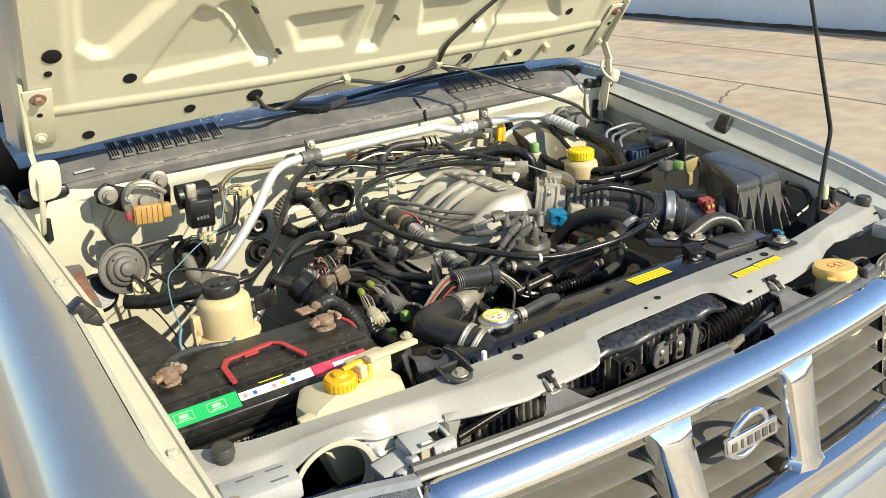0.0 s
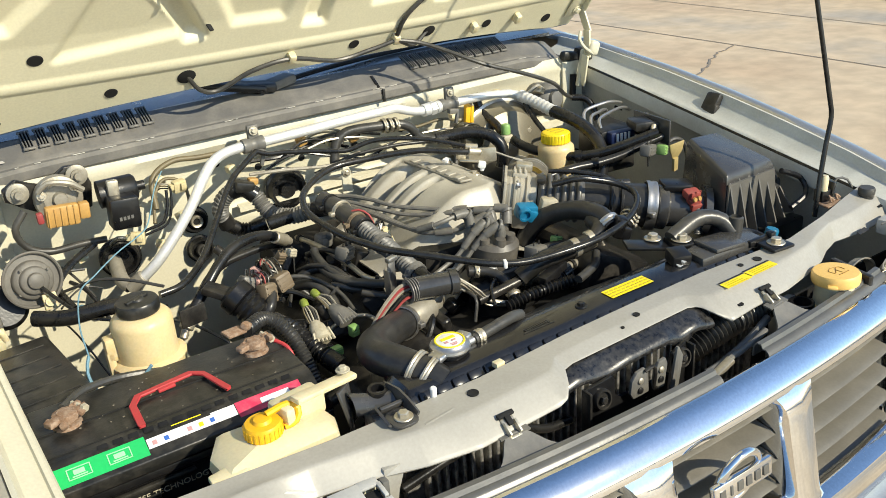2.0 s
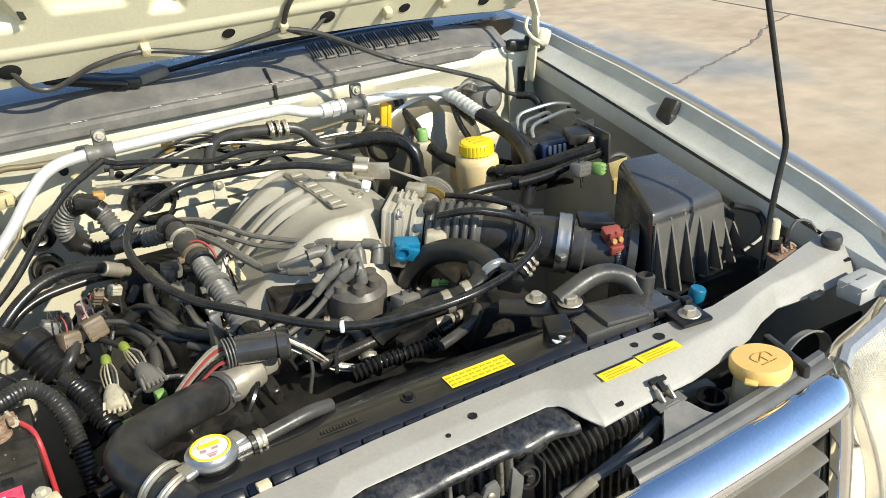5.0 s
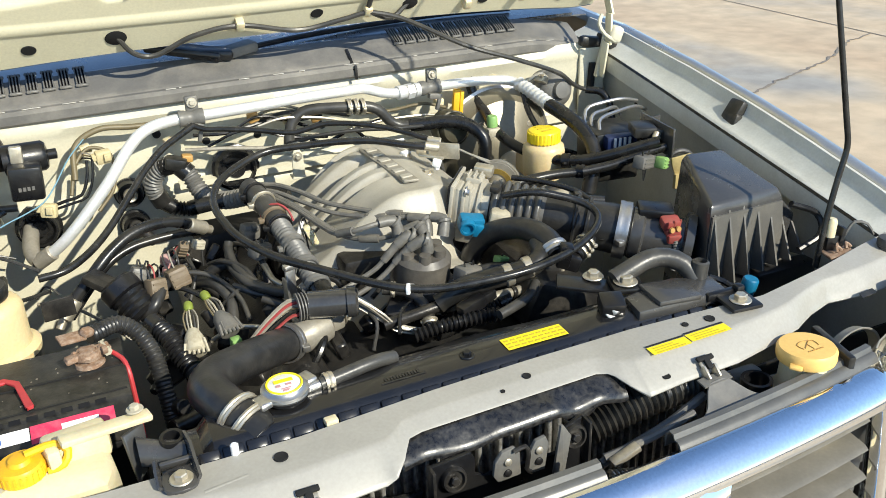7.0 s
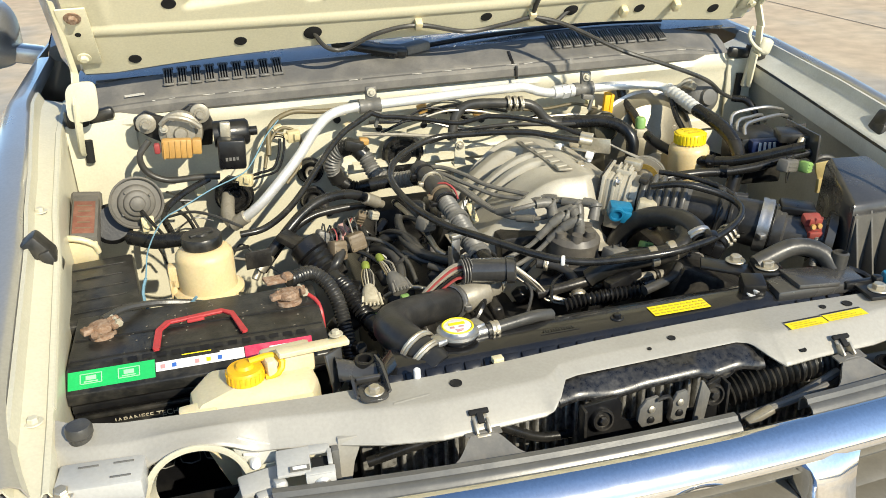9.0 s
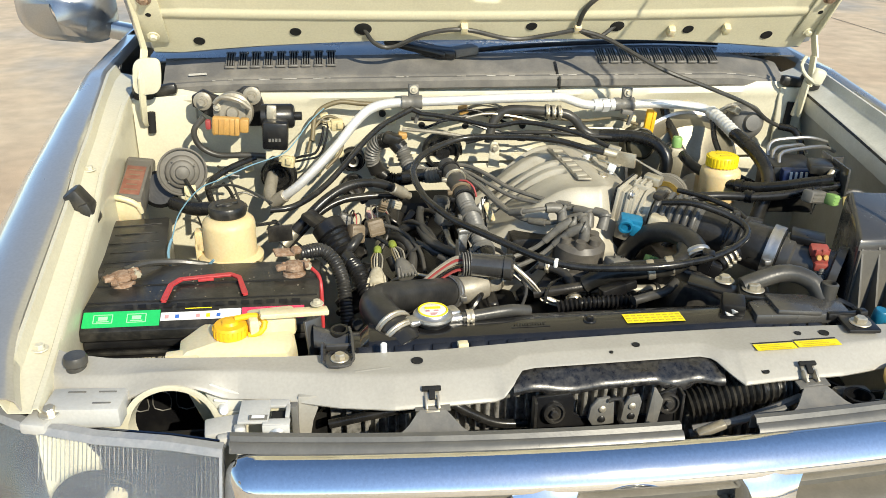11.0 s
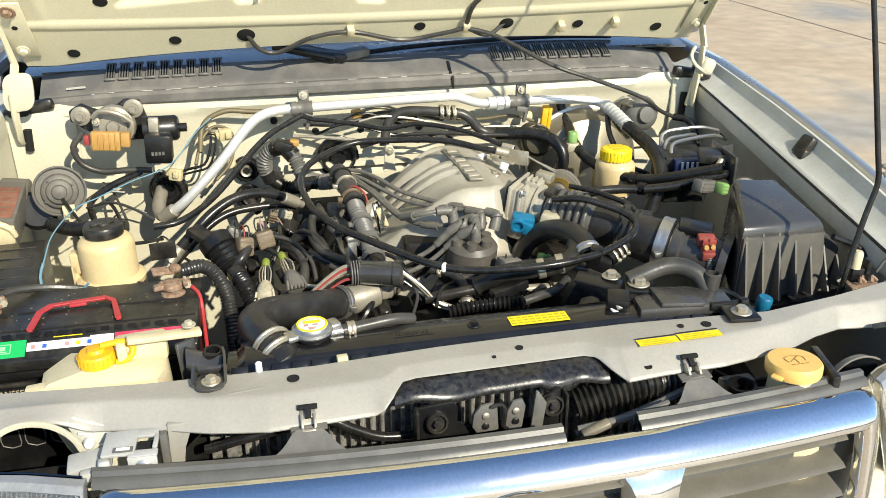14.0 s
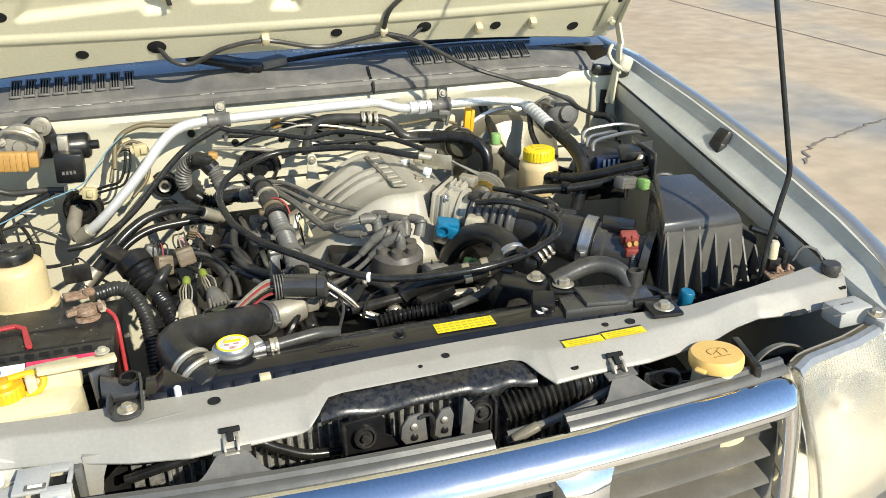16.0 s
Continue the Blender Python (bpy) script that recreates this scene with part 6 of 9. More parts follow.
def on_cap(x, y):
    return k + Vector((x, y, -0.05 * y))


tube(bm, [on_cap(-0.011, -0.006), on_cap(-0.012, 0.004), on_cap(0.0, 0.009), on_cap(0.012, 0.004), on_cap(0.011, -0.006)], 0.0005, 4)
tube(bm, [on_cap(-0.008, -0.005), on_cap(0.007, 0.006)], 0.0005, 4)
tube(bm, [on_cap(0.0, -0.010), on_cap(0.0, 0.002)], 0.0005, 4)
for i in range(4):
    box(bm, on_cap(-0.009 + i * 0.006, -0.0125), (0.004, 0.0012, 0.0008), (-8, 0, 0), 0)
part("pictogram", bm, mat("brown_cap_print", (0.40, 0.22, 0.05), 0.5, 0, None, 0.1, 60, 0), capw)
bm = B()
lathe(bm, (0.318, 0.012, 1.02), (0, 0, 1), [(0.018, 0), (0.018, 0.022), (0.014, 0.022), (0.014, 0.0)], 20)
whole("filler_pipe", bm, BLACKP, "black plastic pipe by the washer bottle", "pipe")
bm = B()
box(bm, (0.424, 0.006, 1.056), (0.010, 0.075, 0.020), (0, 0, -12), 0.003)
box(bm, (0.402, 0.012, 1.050), (0.030, 0.06, 0.006), (0, 0, -12), 0.002)
whole("lamp_seal", bm, DUSTYP, "black rubber seal between grille and headlight", "seal")

# ---- latch and condenser behind the grille ----
latch = thing("hood_latch", (0.03, -0.01, 0.98), "dark steel hood latch below the support panel", "hood latch")
bm = B()
prism(bm, [(-0.088, 0.018, 1.060), (-0.046, 0.018, 1.064), (-0.040, 0.018, 1.054), (-0.042, 0.018, 1.034), (-0.030, 0.018, 1.026), (0.056, 0.018, 1.024), (0.060, 0.018, 1.054), (0.084, 0.018, 1.064), (0.090, 0.018, 0.95), (-0.088, 0.018, 0.95)], (0, 0.005, 0), 0.001)
part("latch_base", bm, BLACKP, latch, "black pressed latch base")
for pts in ([(-0.026, 1.034), (-0.024, 1.050), (-0.016, 1.061), (-0.002, 1.063), (0.004, 1.056), (0.006, 1.026), (-0.020, 1.024)], [(0.014, 1.030), (0.016, 1.050), (0.022, 1.062), (0.034, 1.064), (0.038, 1.054), (0.034, 1.022), (0.016, 1.022)]):
    bm = B()
    prism(bm, [(x, 0.006, z) for x, z in pts], (0, 0.005, 0), 0.0012)
    part("latch_plate", bm, GREYP, latch)
bm = B()
prism(bm, [(0.048, 0.000, 1.076), (0.051, 0.000, 1.076), (0.062, 0.002, 1.058), (0.056, 0.004, 1.0), (0.042, 0.004, 1.0)], (0, 0.004, 0), 0.0008)
part("latch_lever", bm, GREYP, latch)
bm = B()
tube(bm, [(-0.004, 0.004, 1.060), (0.008, 0.002, 1.064), (0.012, 0.002, 1.052), (0.010, 0.002, 1.035), (0.016, 0.002, 1.028)], 0.0025, 8)
part("latch_spring", bm, GREASE, latch)
for x, z in ((-0.010, 1.048), (-0.010, 1.034), (0.026, 1.050), (0.026, 1.036)):
    bm = B()
    lathe(bm, (x, 0.006, z), (0, -1, 0.15), [(0, 0), (0.0042, 0), (0.0042, 0.002), (0.002, 0.003), (0, 0.003)], 14)
    part("latch_bolt", bm, ZINC if z > 1.04 else BLACKP, latch)
for x, z in ((-0.066, 1.040), (0.074, 1.044)):
    bm = B()
    lathe(bm, (x, 0.018, z), (0, -1, 0.2), [(0.0135, 0), (0.0135, 0.006), (0.0125, 0.008), (0.0105, 0.008), (0.010, 0.004), (0, 0.004)], 26)
    part("boss", bm, GREASE, latch)
    bolt(latch, (x, 0.014, z), (0, -1, 0.2), 0.005, GREASE, False, "latch_bolt")
for x in (-0.089, 0.090):
    bm = B()
    box(bm, (x, 0.016, 1.0), (0.004, 0.016, 0.12), bevel=0.0012)
    part("latch_stay", bm, GREASE, latch)
cond = thing("condenser", (0, 0.075, 0.7), "dark finned condenser in front of the radiator", "condenser")
bm = B()
box(bm, (0, 0.086, 0.86), (0.62, 0.012, 0.40), bevel=0.002)
part("core_panel", bm, FIN, cond)
for i in range(46):
    bm = B()
    box(bm, (-0.285 + i * 0.0125, 0.074, 0.93), (0.0045, 0.012, 0.24), (0, 0, 0), 0.0012, 1)
    part("fin", bm, FIN, cond)
bm = B()
tube(bm, [(-0.330, 0.052, 1.016), (-0.26, 0.050, 1.030), (-0.19, 0.046, 1.040), (-0.165, 0.044, 1.028), (-0.13, 0.044, 1.010), (-0.09, 0.046, 1.004)], 0.006, 10)
whole("condenser_hose", bm, RUBBER, "thin black hose crossing before the condenser", "hose")
bm = B()
tube(bm, [(0.115, 0.045, 1.020), (0.16, 0.04, 1.034), (0.21, 0.035, 1.045), (0.27, 0.035, 1.045)], 0.018, 14, ribs=0.0022, pitch=0.0075)
whole("harness_conduit", bm, DUSTYP, "black corrugated conduit behind the grille", "conduit")
bm = B()
tube(bm, [(0.10, -0.005, 1.020), (0.16, -0.012, 1.034), (0.21, -0.01, 1.045)], 0.0045, 8)
tube(bm, [(0.10, 0.0, 1.008), (0.18, 0.0, 1.030), (0.24, 0.01, 1.045)], 0.0055, 8)
whole("latch_cable", bm, GREYP, "grey hood latch release cable", "cable")
bm = B()
box(bm, (0.118, -0.016, 1.026), (0.035, 0.012, 0.008), (0, -22, 0), 0.002)
anchor = whole("cable_anchor", bm, ZINC, "zinc cable anchor with a return spring", "bracket")
bm = B()
tube(bm, [(0.100 + q * 0.034, -0.018 + 0.006 * math.cos(q * 38), 1.006 - q * 0.010 + 0.006 * math.sin(q * 38)) for q in lin(0, 1, 44)], 0.0014, 6, 0.004)
part("spring", bm, ZINC, anchor)
# black sheet added to close the bay from beneath
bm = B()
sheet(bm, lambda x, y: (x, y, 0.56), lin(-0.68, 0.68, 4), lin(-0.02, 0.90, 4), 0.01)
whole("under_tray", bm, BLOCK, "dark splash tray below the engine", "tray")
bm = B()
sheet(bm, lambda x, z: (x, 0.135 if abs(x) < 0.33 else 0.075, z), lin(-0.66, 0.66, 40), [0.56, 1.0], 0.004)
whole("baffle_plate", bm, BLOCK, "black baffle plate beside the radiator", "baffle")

# ---- dark cavity between radiator and engine ----
bm = B()
tube(bm, [(0.010, 0.300, 1.026), (0.045, 0.294, 1.034), (0.085, 0.285, 1.040), (0.125, 0.276, 1.042)], 0.0085, 12, ribs=0.0018, pitch=0.0068)
cl = whole("corrugated_loom", bm, BLACKP, "black corrugated loom behind the radiator", "wiring loom")
bm = B()
tube(bm, [(0.108, 0.250, 1.058), (0.135, 0.258, 1.060), (0.165, 0.275, 1.058), (0.19, 0.30, 1.06)], 0.007, 10)
part("bare_wire", bm, RUBBERD, cl)
bm = B()
box(bm, (0.092, 0.300, 1.050), (0.040, 0.018, 0.018), (0, -10, 14), 0.003)
box(bm, (0.120, 0.307, 1.055), (0.022, 0.015, 0.015), (0, -10, 14), 0.003)
whole("sensor_connector", bm, BLACKP, "black sensor connector behind the radiator", "connector")
bm = B()
tube(bm, [(-0.02, 0.335, 1.032), (0.03, 0.330, 1.040), (0.08, 0.330, 1.046)], 0.008, 12)
whole("water_pipe", bm, GREASE, "grimy metal water pipe before the engine", "pipe")

# ---- engine ----
engine = thing("engine", (0.0, 0.5, 0.6), "grimy V6 engine with a cast aluminium intake plenum", "engine")
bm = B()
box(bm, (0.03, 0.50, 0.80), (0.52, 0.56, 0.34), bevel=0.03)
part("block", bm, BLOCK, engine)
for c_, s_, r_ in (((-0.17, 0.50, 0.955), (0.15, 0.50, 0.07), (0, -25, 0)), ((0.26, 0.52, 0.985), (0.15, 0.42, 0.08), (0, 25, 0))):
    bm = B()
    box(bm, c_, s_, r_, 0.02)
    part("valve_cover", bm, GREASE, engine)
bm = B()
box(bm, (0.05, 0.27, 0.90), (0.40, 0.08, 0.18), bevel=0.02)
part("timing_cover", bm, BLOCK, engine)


def step(t):
    t = max(0.0, min(1.0, t))
    return t * t * (3 - 2 * t)


def plen(x, y):
    """Top of the plenum: a crowned spine, four runners falling away to the heads and a broad lobe at the front."""
    side = step((0.092 - x) / 0.190)
    z = 1.142 - 0.112 * side ** 1.1 - 0.030 * step((x - 0.128) / 0.07) - 0.012 * step((x - 0.190) / 0.03)
    z -= 0.006 * math.exp(-((y - 0.545) / 0.040) ** 2) * step((x + 0.02) / 0.06) * (1 - step((x - 0.10) / 0.06))
    run = step((0.092 - x) / 0.022) * step((x + 0.085) / 0.03)
    for y0, w, d in ((0.7180, 0.0065, 0.021), (0.6680, 0.0150, 0.046), (0.6240, 0.0065, 0.022), (0.5880, 0.0075, 0.026)):
        z -= d * run * math.exp(-((y - y0 - 0.16 * (0.09 - x)) / w) ** 4)
    z -= 0.100 * step((0.512 - 0.10 * (x - 0.06) + 0.55 * max(0.0, x - 0.125) - y) / 0.060)
    z -= 0.060 * step((y - 0.735) / 0.030)
    return (x, y, z)


bm = B()
sheet(bm, plen, lin(-0.090, 0.205, 124), lin(0.430, 0.770, 220), 0.004)
plenum = part("intake_plenum", bm, CAST, engine, "cast aluminium ribbed intake plenum")
# lower plenum and flanges coloured dark to hold the shade under the plenum
bm = B()
box(bm, (0.08, 0.60, 1.030), (0.22, 0.26, 0.07), (0, 0, 0), 0.012)
part("lower_plenum", bm, GREASE, engine)
for y in (0.72, 0.665, 0.615):
    bm = B()
    box(bm, (-0.084, y, 1.022), (0.03, 0.045, 0.05), (0, 18, 0), 0.008)
    part("intake_flange", bm, GREASE, engine)
bm = B()
prism(bm, [(0.080, 0.704, 1.1405), (0.110, 0.702, 1.1405), (0.121, 0.538, 1.1385), (0.097, 0.542, 1.1385)], (0, 0, 0.0050), 0.002)
part("name_plate", bm, GEARM, plenum)
for i in range(6):      # raised lettering, left as plain blocks
    bm = B()
    box(bm, (0.0965 + 0.0020 * i, 0.688 - i * 0.0262, 1.1462 - 0.0004 * i), (0.019, 0.0125, 0.0030), (0, 0, 6), 0.001, 1)
    part("raised_mark", bm, CAST, plenum)
for p in ((0.150, 0.575, 1.134), (0.150, 0.66, 1.134), (0.135, 0.735, 1.130)):
    bolt(plenum, p, (0, 0, 1), 0.006)
# throttle body
T0, T1 = Vector((0.184, 0.510, 1.106)), Vector((0.377, 0.358, 1.074))
TD = (T1 - T0).normalized()
bm = B()
for q, w, h in ((-0.014, 0.086, 0.074), (-0.005, 0.078, 0.066), (0.004, 0.084, 0.072), (0.013, 0.074, 0.062)):
    obox(bm, T0 + TD * q, TD, (0.0055, w, h), 0.0015)
obox(bm, T0, TD, (0.026, 0.077, 0.065), 0.004)
lathe(bm, T0 + TD * 0.012, TD, [(0.034, 0), (0.034, 0.010), (0.038, 0.012), (0.038, 0.017), (0.033, 0.019), (0.033, 0.030), (0, 0.030)], 30)
obox(bm, T0 + TD * 0.016 + Vector((0.004, 0.006, 0.034)), TD, (0.026, 0.030, 0.014), 0.003)
for q in (-0.009, 0.0, 0.009):
    obox(bm, T0 + TD * (0.016 + q) + Vector((0.004, 0.006, 0.042)), TD, (0.003, 0.026, 0.006), 0.001)
thr = part("throttle_body", bm, CAST, engine, "cast aluminium throttle body")
bm = B()
obox(bm, T0 - TD * 0.0185, TD, (0.0025, 0.087, 0.075), 0.001)
part("throttle_gasket", bm, BLACKP, thr)
bm = B()
TS = Vector((0, 0, 1)).cross(TD).normalized()
WHC = T0 + TD * 0.034 + TS * 0.100
lathe(bm, WHC, -TS, [(0, 0), (0.036, 0), (0.037, 0.0015), (0.030, 0.003), (0.030, 0.006), (0.037, 0.0075), (0.037, 0.009), (0.030, 0.010), (0.030, 0.013), (0.036, 0.0145), (0.036, 0.016), (0.014, 0.017), (0.012, 0.05), (0, 0.05)], 36)
tw = part("throttle_wheel", bm, GEARM, engine, "grooved throttle cable wheel with a gold hub")
bm = B()
lathe(bm, WHC - TS * 0.0165, -TS, [(0.018, 0), (0.026, 0.0), (0.026, 0.002), (0.018, 0.002)], 30)
part("hub_plate", bm, GOLDP, tw)
for a, b in ((0.036, 0.030), (-0.036, 0.030), (0.036, -0.030), (-0.036, -0.030)):
    bolt(thr, T0 + TD * 0.006 + TS * a + TD.cross(TS) * b, TD, 0.005, STEEL)
for c_, s_, m_, nm in ((T0 + TD * 0.026 + Vector((0.020, 0.030, 0.040)), (0.030, 0.022, 0.016), ZINC, "linkage"), (T0 + TD * 0.046 + Vector((-0.004, -0.016, 0.037)), (0.016, 0.030, 0.010), GREASE, "linkage"), (T0 + TD * 0.012 + Vector((-0.030, -0.042, -0.026)), (0.030, 0.034, 0.026), GEARM, "idle_valve")):
    bm = B()
    obox(bm, c_, TD, s_, 0.003)
    part(nm, bm, m_, engine)
for a, b in ((0.030, 0.026), (-0.020, 0.036), (0.036, -0.010), (-0.032, 0.012)):
    bolt(thr, T0 + TD * 0.048 + TS * a + TD.cross(TS) * b, TD, 0.0038, STEEL, False, "screw")
bm = B()
for q, dz in ((0.004, 0.0), (0.012, 0.003)):      # two cables wound over the wheel
    up_, fw_ = Vector((0, 0, 1)), TD
    tube(bm, [Vector((0.206, 0.606, 1.158 + dz))] + [WHC - TS * q + (up_ * math.cos(a) + fw_ * math.sin(a)) * 0.0335 for a in lin(-0.35, 1.9, 9)], 0.0018, 6)
part("throttle_wire", bm, GEARM, engine)
bm = B()
tube(bm, [(0.188, 0.620, 1.158), (0.206, 0.606, 1.159), (0.216, 0.600, 1.157)], 0.0042, 10, ribs=0.0008, pitch=0.004)
part("throttle_cable_end", bm, GEARM, engine)
bm = B()
box(bm, (0.196, 0.612, 1.152), (0.052, 0.008, 0.026), (0, 0, -40), 0.002)
box(bm, (0.186, 0.632, 1.142), (0.044, 0.034, 0.005), (0, 4, -40), 0.002)
box(bm, (0.168, 0.640, 1.150), (0.020, 0.014, 0.014), (10, 0, -20), 0.004)
part("cable_bracket", bm, ZINC, engine)
bm = B()
PM = Matrix.Translation((0.160, 0.438, 1.096)) @ Euler((radians(14), radians(10), radians(-12))).to_matrix().to_4x4()
box(bm, (0, 0.006, 0.002), (0.038, 0.022, 0.024), (0, 0, 0), 0.005)
lathe(bm, (-0.008, -0.004, 0.002), (0, -1, 0), [(0, 0), (0.0125, 0), (0.0125, 0.006), (0.0115, 0.008), (0.0085, 0.008), (0.0080, 0.004), (0, 0.004)], 20)
box(bm, (0.010, -0.004, -0.004), (0.016, 0.012, 0.022), (0, 8, 0), 0.004)
box(bm, (0.012, -0.002, -0.018), (0.011, 0.012, 0.014), (0, 8, 0), 0.003)
box(bm, (-0.004, -0.007, 0.006), (0.022, 0.004, 0.003), (0, 0, 0), 0.001)
bm.transform(PM)
sen = whole("throttle_sensor_plug", bm, BLUE, "blue throttle sensor plug on the throttle body", "connector")
bm = B()
box(bm, (0.205, 0.436, 1.096), (0.030, 0.030, 0.032), (0, 12, -30), 0.005)
part("sensor_body", bm, WHITEC, sen)
# ribbed duct and air meter
duct = thing("air_intake_duct", (0.30, 0.41, 1.05), "black ribbed air intake duct with a steel clamp and air meter", "air duct")
bm = B()
folds = [(0.0335, 0.0)]
for i in range(6):
    folds += [(0.0335 + 0.0085 * math.sin(a) ** 0.7, 0.0128 * i + 0.0015 + 0.0052 * (1 - math.cos(a))) for a in lin(0.05, math.pi - 0.05, 8)]
lathe(bm, T0 + TD * 0.044, TD, folds + [(0.0335, 0.081)], 32)
part("bellows", bm, mat("sunned_bellows_rubber", (0.075, 0.073, 0.068), 0.28, 0, (0.15, 0.14, 0.12), 0.5, 30, 0.1), duct)
bm = B()
tube(bm, [T0 + TD * 0.122, T0 + TD * 0.18, T1 + TD * 0.005], 0.033, 24, rend=0.039)
tube(bm, [(0.288, 0.440, 1.108), (0.312, 0.433, 1.110), (0.340, 0.424, 1.107), (0.372, 0.410, 1.104)], 0.0075, 12)
box(bm, (0.334, 0.426, 1.114), (0.012, 0.016, 0.012), (0, 6, -20), 0.002)
for q in (0.168, 0.186):
    lathe(bm, T0 + TD * q, TD, [(0.036, 0), (0.041, 0.002), (0.041, 0.005), (0.036, 0.007)], 28)
part("duct_body", bm, HOSEB, duct)
clamp(duct, T1 - TD * 0.006, TD, 0.0415, STEEL, 0.018)
bm = B()
lathe(bm, T1 + TD * 0.006, TD, [(0.038, 0), (0.040, 0.004), (0.040, 0.016), (0.034, 0.020), (0.034, 0.075), (0.045, 0.078), (0.045, 0.09), (0, 0.09)], 28)
meter = part("air_meter", bm, BOXP, duct)
bm = B()
box(bm, T1 + TD * 0.040 + Vector((0.004, 0.004, 0.040)), (0.052, 0.040, 0.014), (0, 4, -30), 0.004)
part("meter_cover", bm, BLACKP, meter)
bm = B()
box(bm, (0.412, 0.302, 1.103), (0.032, 0.024, 0.018), (14, 0, -16), 0.005)
box(bm, (0.413, 0.296, 1.090), (0.026, 0.020, 0.014), (14, 0, -16), 0.004)
box(bm, (0.414, 0.291, 1.078), (0.024, 0.014, 0.016), (14, 0, -16), 0.003)
for q in (-0.012, 0.0, 0.012):
    box(bm, (0.412 + q, 0.2905, 1.104), (0.003, 0.004, 0.014), (14, 0, -16), 0.001)
rp = whole("air_meter_plug", bm, mat("faded_red_plug", (0.33, 0.06, 0.05), 0.48, 0, (0.22, 0.10, 0.07), 0.6, 80, 0.2), "faded red air meter plug", "connector")
bm = B()
tube(bm, [(0.414, 0.292, 1.085), (0.416, 0.286, 1.06), (0.415, 0.285, 1.02)], 0.006, 10, ribs=0.0008, pitch=0.004)
part("plug_boot", bm, GREYP, rp)
rp.matrix_world = Matrix.Translation((0.412, 0.298, 1.100)) @ Matrix.Diagonal((0.86, 0.86, 0.86, 1.0)) @ Matrix.Translation((-0.412, -0.298, -1.100)) @ rp.matrix_world
bm = B()
for dx in (-0.007, 0.004):
    lathe(bm, (0.412 + dx, 0.288, 1.097), (0, -1, 0.2), [(0, 0), (0.0045, 0), (0.004, 0.003), (0, 0.003)], 10)
part("plug_pin", bm, AMBER, rp)

# air filter box
ab = thing("air_filter_box", (0.54, 0.33, 0.92), "black plastic air filter box with a ribbed front", "air filter box")
TOPQ = [(0.444, 0.256, 1.141), (0.584, 0.274, 1.132), (0.566, 0.384, 1.162), (0.502, 0.388, 1.164)]
bm = B()
lo = [(0.436, 0.248, 0.93), (0.606, 0.262, 0.93), (0.630, 0.400, 0.93), (0.488, 0.400, 0.93)]
vt = [bm.verts.new(Vector(p)) for p in TOPQ]
vm = [bm.verts.new(Vector(p) + Vector(d)) for p, d in zip(TOPQ, ((-0.004, -0.004, -0.010), (0.006, -0.004, -0.012), (0.008, 0.004, -0.012), (-0.006, 0.004, -0.010)))]
vl = [bm.verts.new(p) for p in lo]
bm.faces.new(vt)
for a, b in ((vt, vm), (vm, vl)):
    for i in range(4):
        bm.faces.new((a[i], b[i], b[(i + 1) % 4], a[(i + 1) % 4]))
bmesh.ops.bevel(bm, geom=[e for e in bm.edges], offset=0.004, segments=2, affect="EDGES", profile=0.5)
part("body", bm, BOXP, ab)
bm = B()       # sloping shoulder that carries the fins
prism(bm, [(0.574, 0.276, 1.122), (0.612, 0.280, 1.098), (0.632, 0.282, 1.078), (0.632, 0.282, 0.98), (0.574, 0.276, 0.98)], (-0.004, 0.10, 0.022), 0.004)
part("shoulder", bm, BOXP, ab)
# front and fins painted paler than the box: dust plus their sunlit tone
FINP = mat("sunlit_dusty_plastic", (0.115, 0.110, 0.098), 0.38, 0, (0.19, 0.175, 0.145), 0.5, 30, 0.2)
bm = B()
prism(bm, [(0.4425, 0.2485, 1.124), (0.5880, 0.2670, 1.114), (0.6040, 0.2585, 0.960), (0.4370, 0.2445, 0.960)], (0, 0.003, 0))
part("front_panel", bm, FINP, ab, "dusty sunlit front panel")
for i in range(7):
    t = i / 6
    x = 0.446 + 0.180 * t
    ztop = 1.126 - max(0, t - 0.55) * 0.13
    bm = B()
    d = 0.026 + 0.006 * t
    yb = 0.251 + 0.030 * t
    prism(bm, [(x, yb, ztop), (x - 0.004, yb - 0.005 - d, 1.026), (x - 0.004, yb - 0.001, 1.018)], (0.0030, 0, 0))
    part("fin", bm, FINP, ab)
bm = B()
box(bm, (0.540, 0.246, 1.0), (0.20, 0.03, 0.04), bevel=0.006)
tube(bm, [(0.60, 0.262, 1.108), (0.648, 0.255, 1.085), (0.640, 0.235, 1.062), (0.600, 0.235, 1.045)], 0.005, 8)
part("lower_rim", bm, BLACKP, ab)

# distributor and ignition leads
dist = thing("distributor", (0.060, 0.405, 0.95), "dusty brown-black distributor cap with grey leads", "distributor")
bm = B()
lathe(bm, (0.068, 0.418, 1.032), (0.05, -0.12, 1), [(0.046, 0), (0.046, 0.012), (0.041, 0.014), (0.041, 0.048), (0.034, 0.056), (0, 0.056)], 32)
dcap = part("cap", bm, mat("aged_brown_plastic", (0.085, 0.077, 0.066), 0.40, 0, (0.17, 0.155, 0.125), 0.5, 40, 0.2), dist)
for k in range(6):
    a = k * math.pi / 3 + 0.3
    bm = B()
    lathe(bm, (0.069 + 0.026 * math.cos(a), 0.412 + 0.026 * math.sin(a), 1.082), (0.05, -0.1, 1), [(0.010, 0), (0.0085, 0.012), (0, 0.013)], 14)
    part("tower", bm, bpy.data.materials["aged_brown_plastic"], dcap)
bolt(dist, (0.036, 0.376, 1.052), (0, -0.5, 1), 0.006, STEEL)
bm = B()
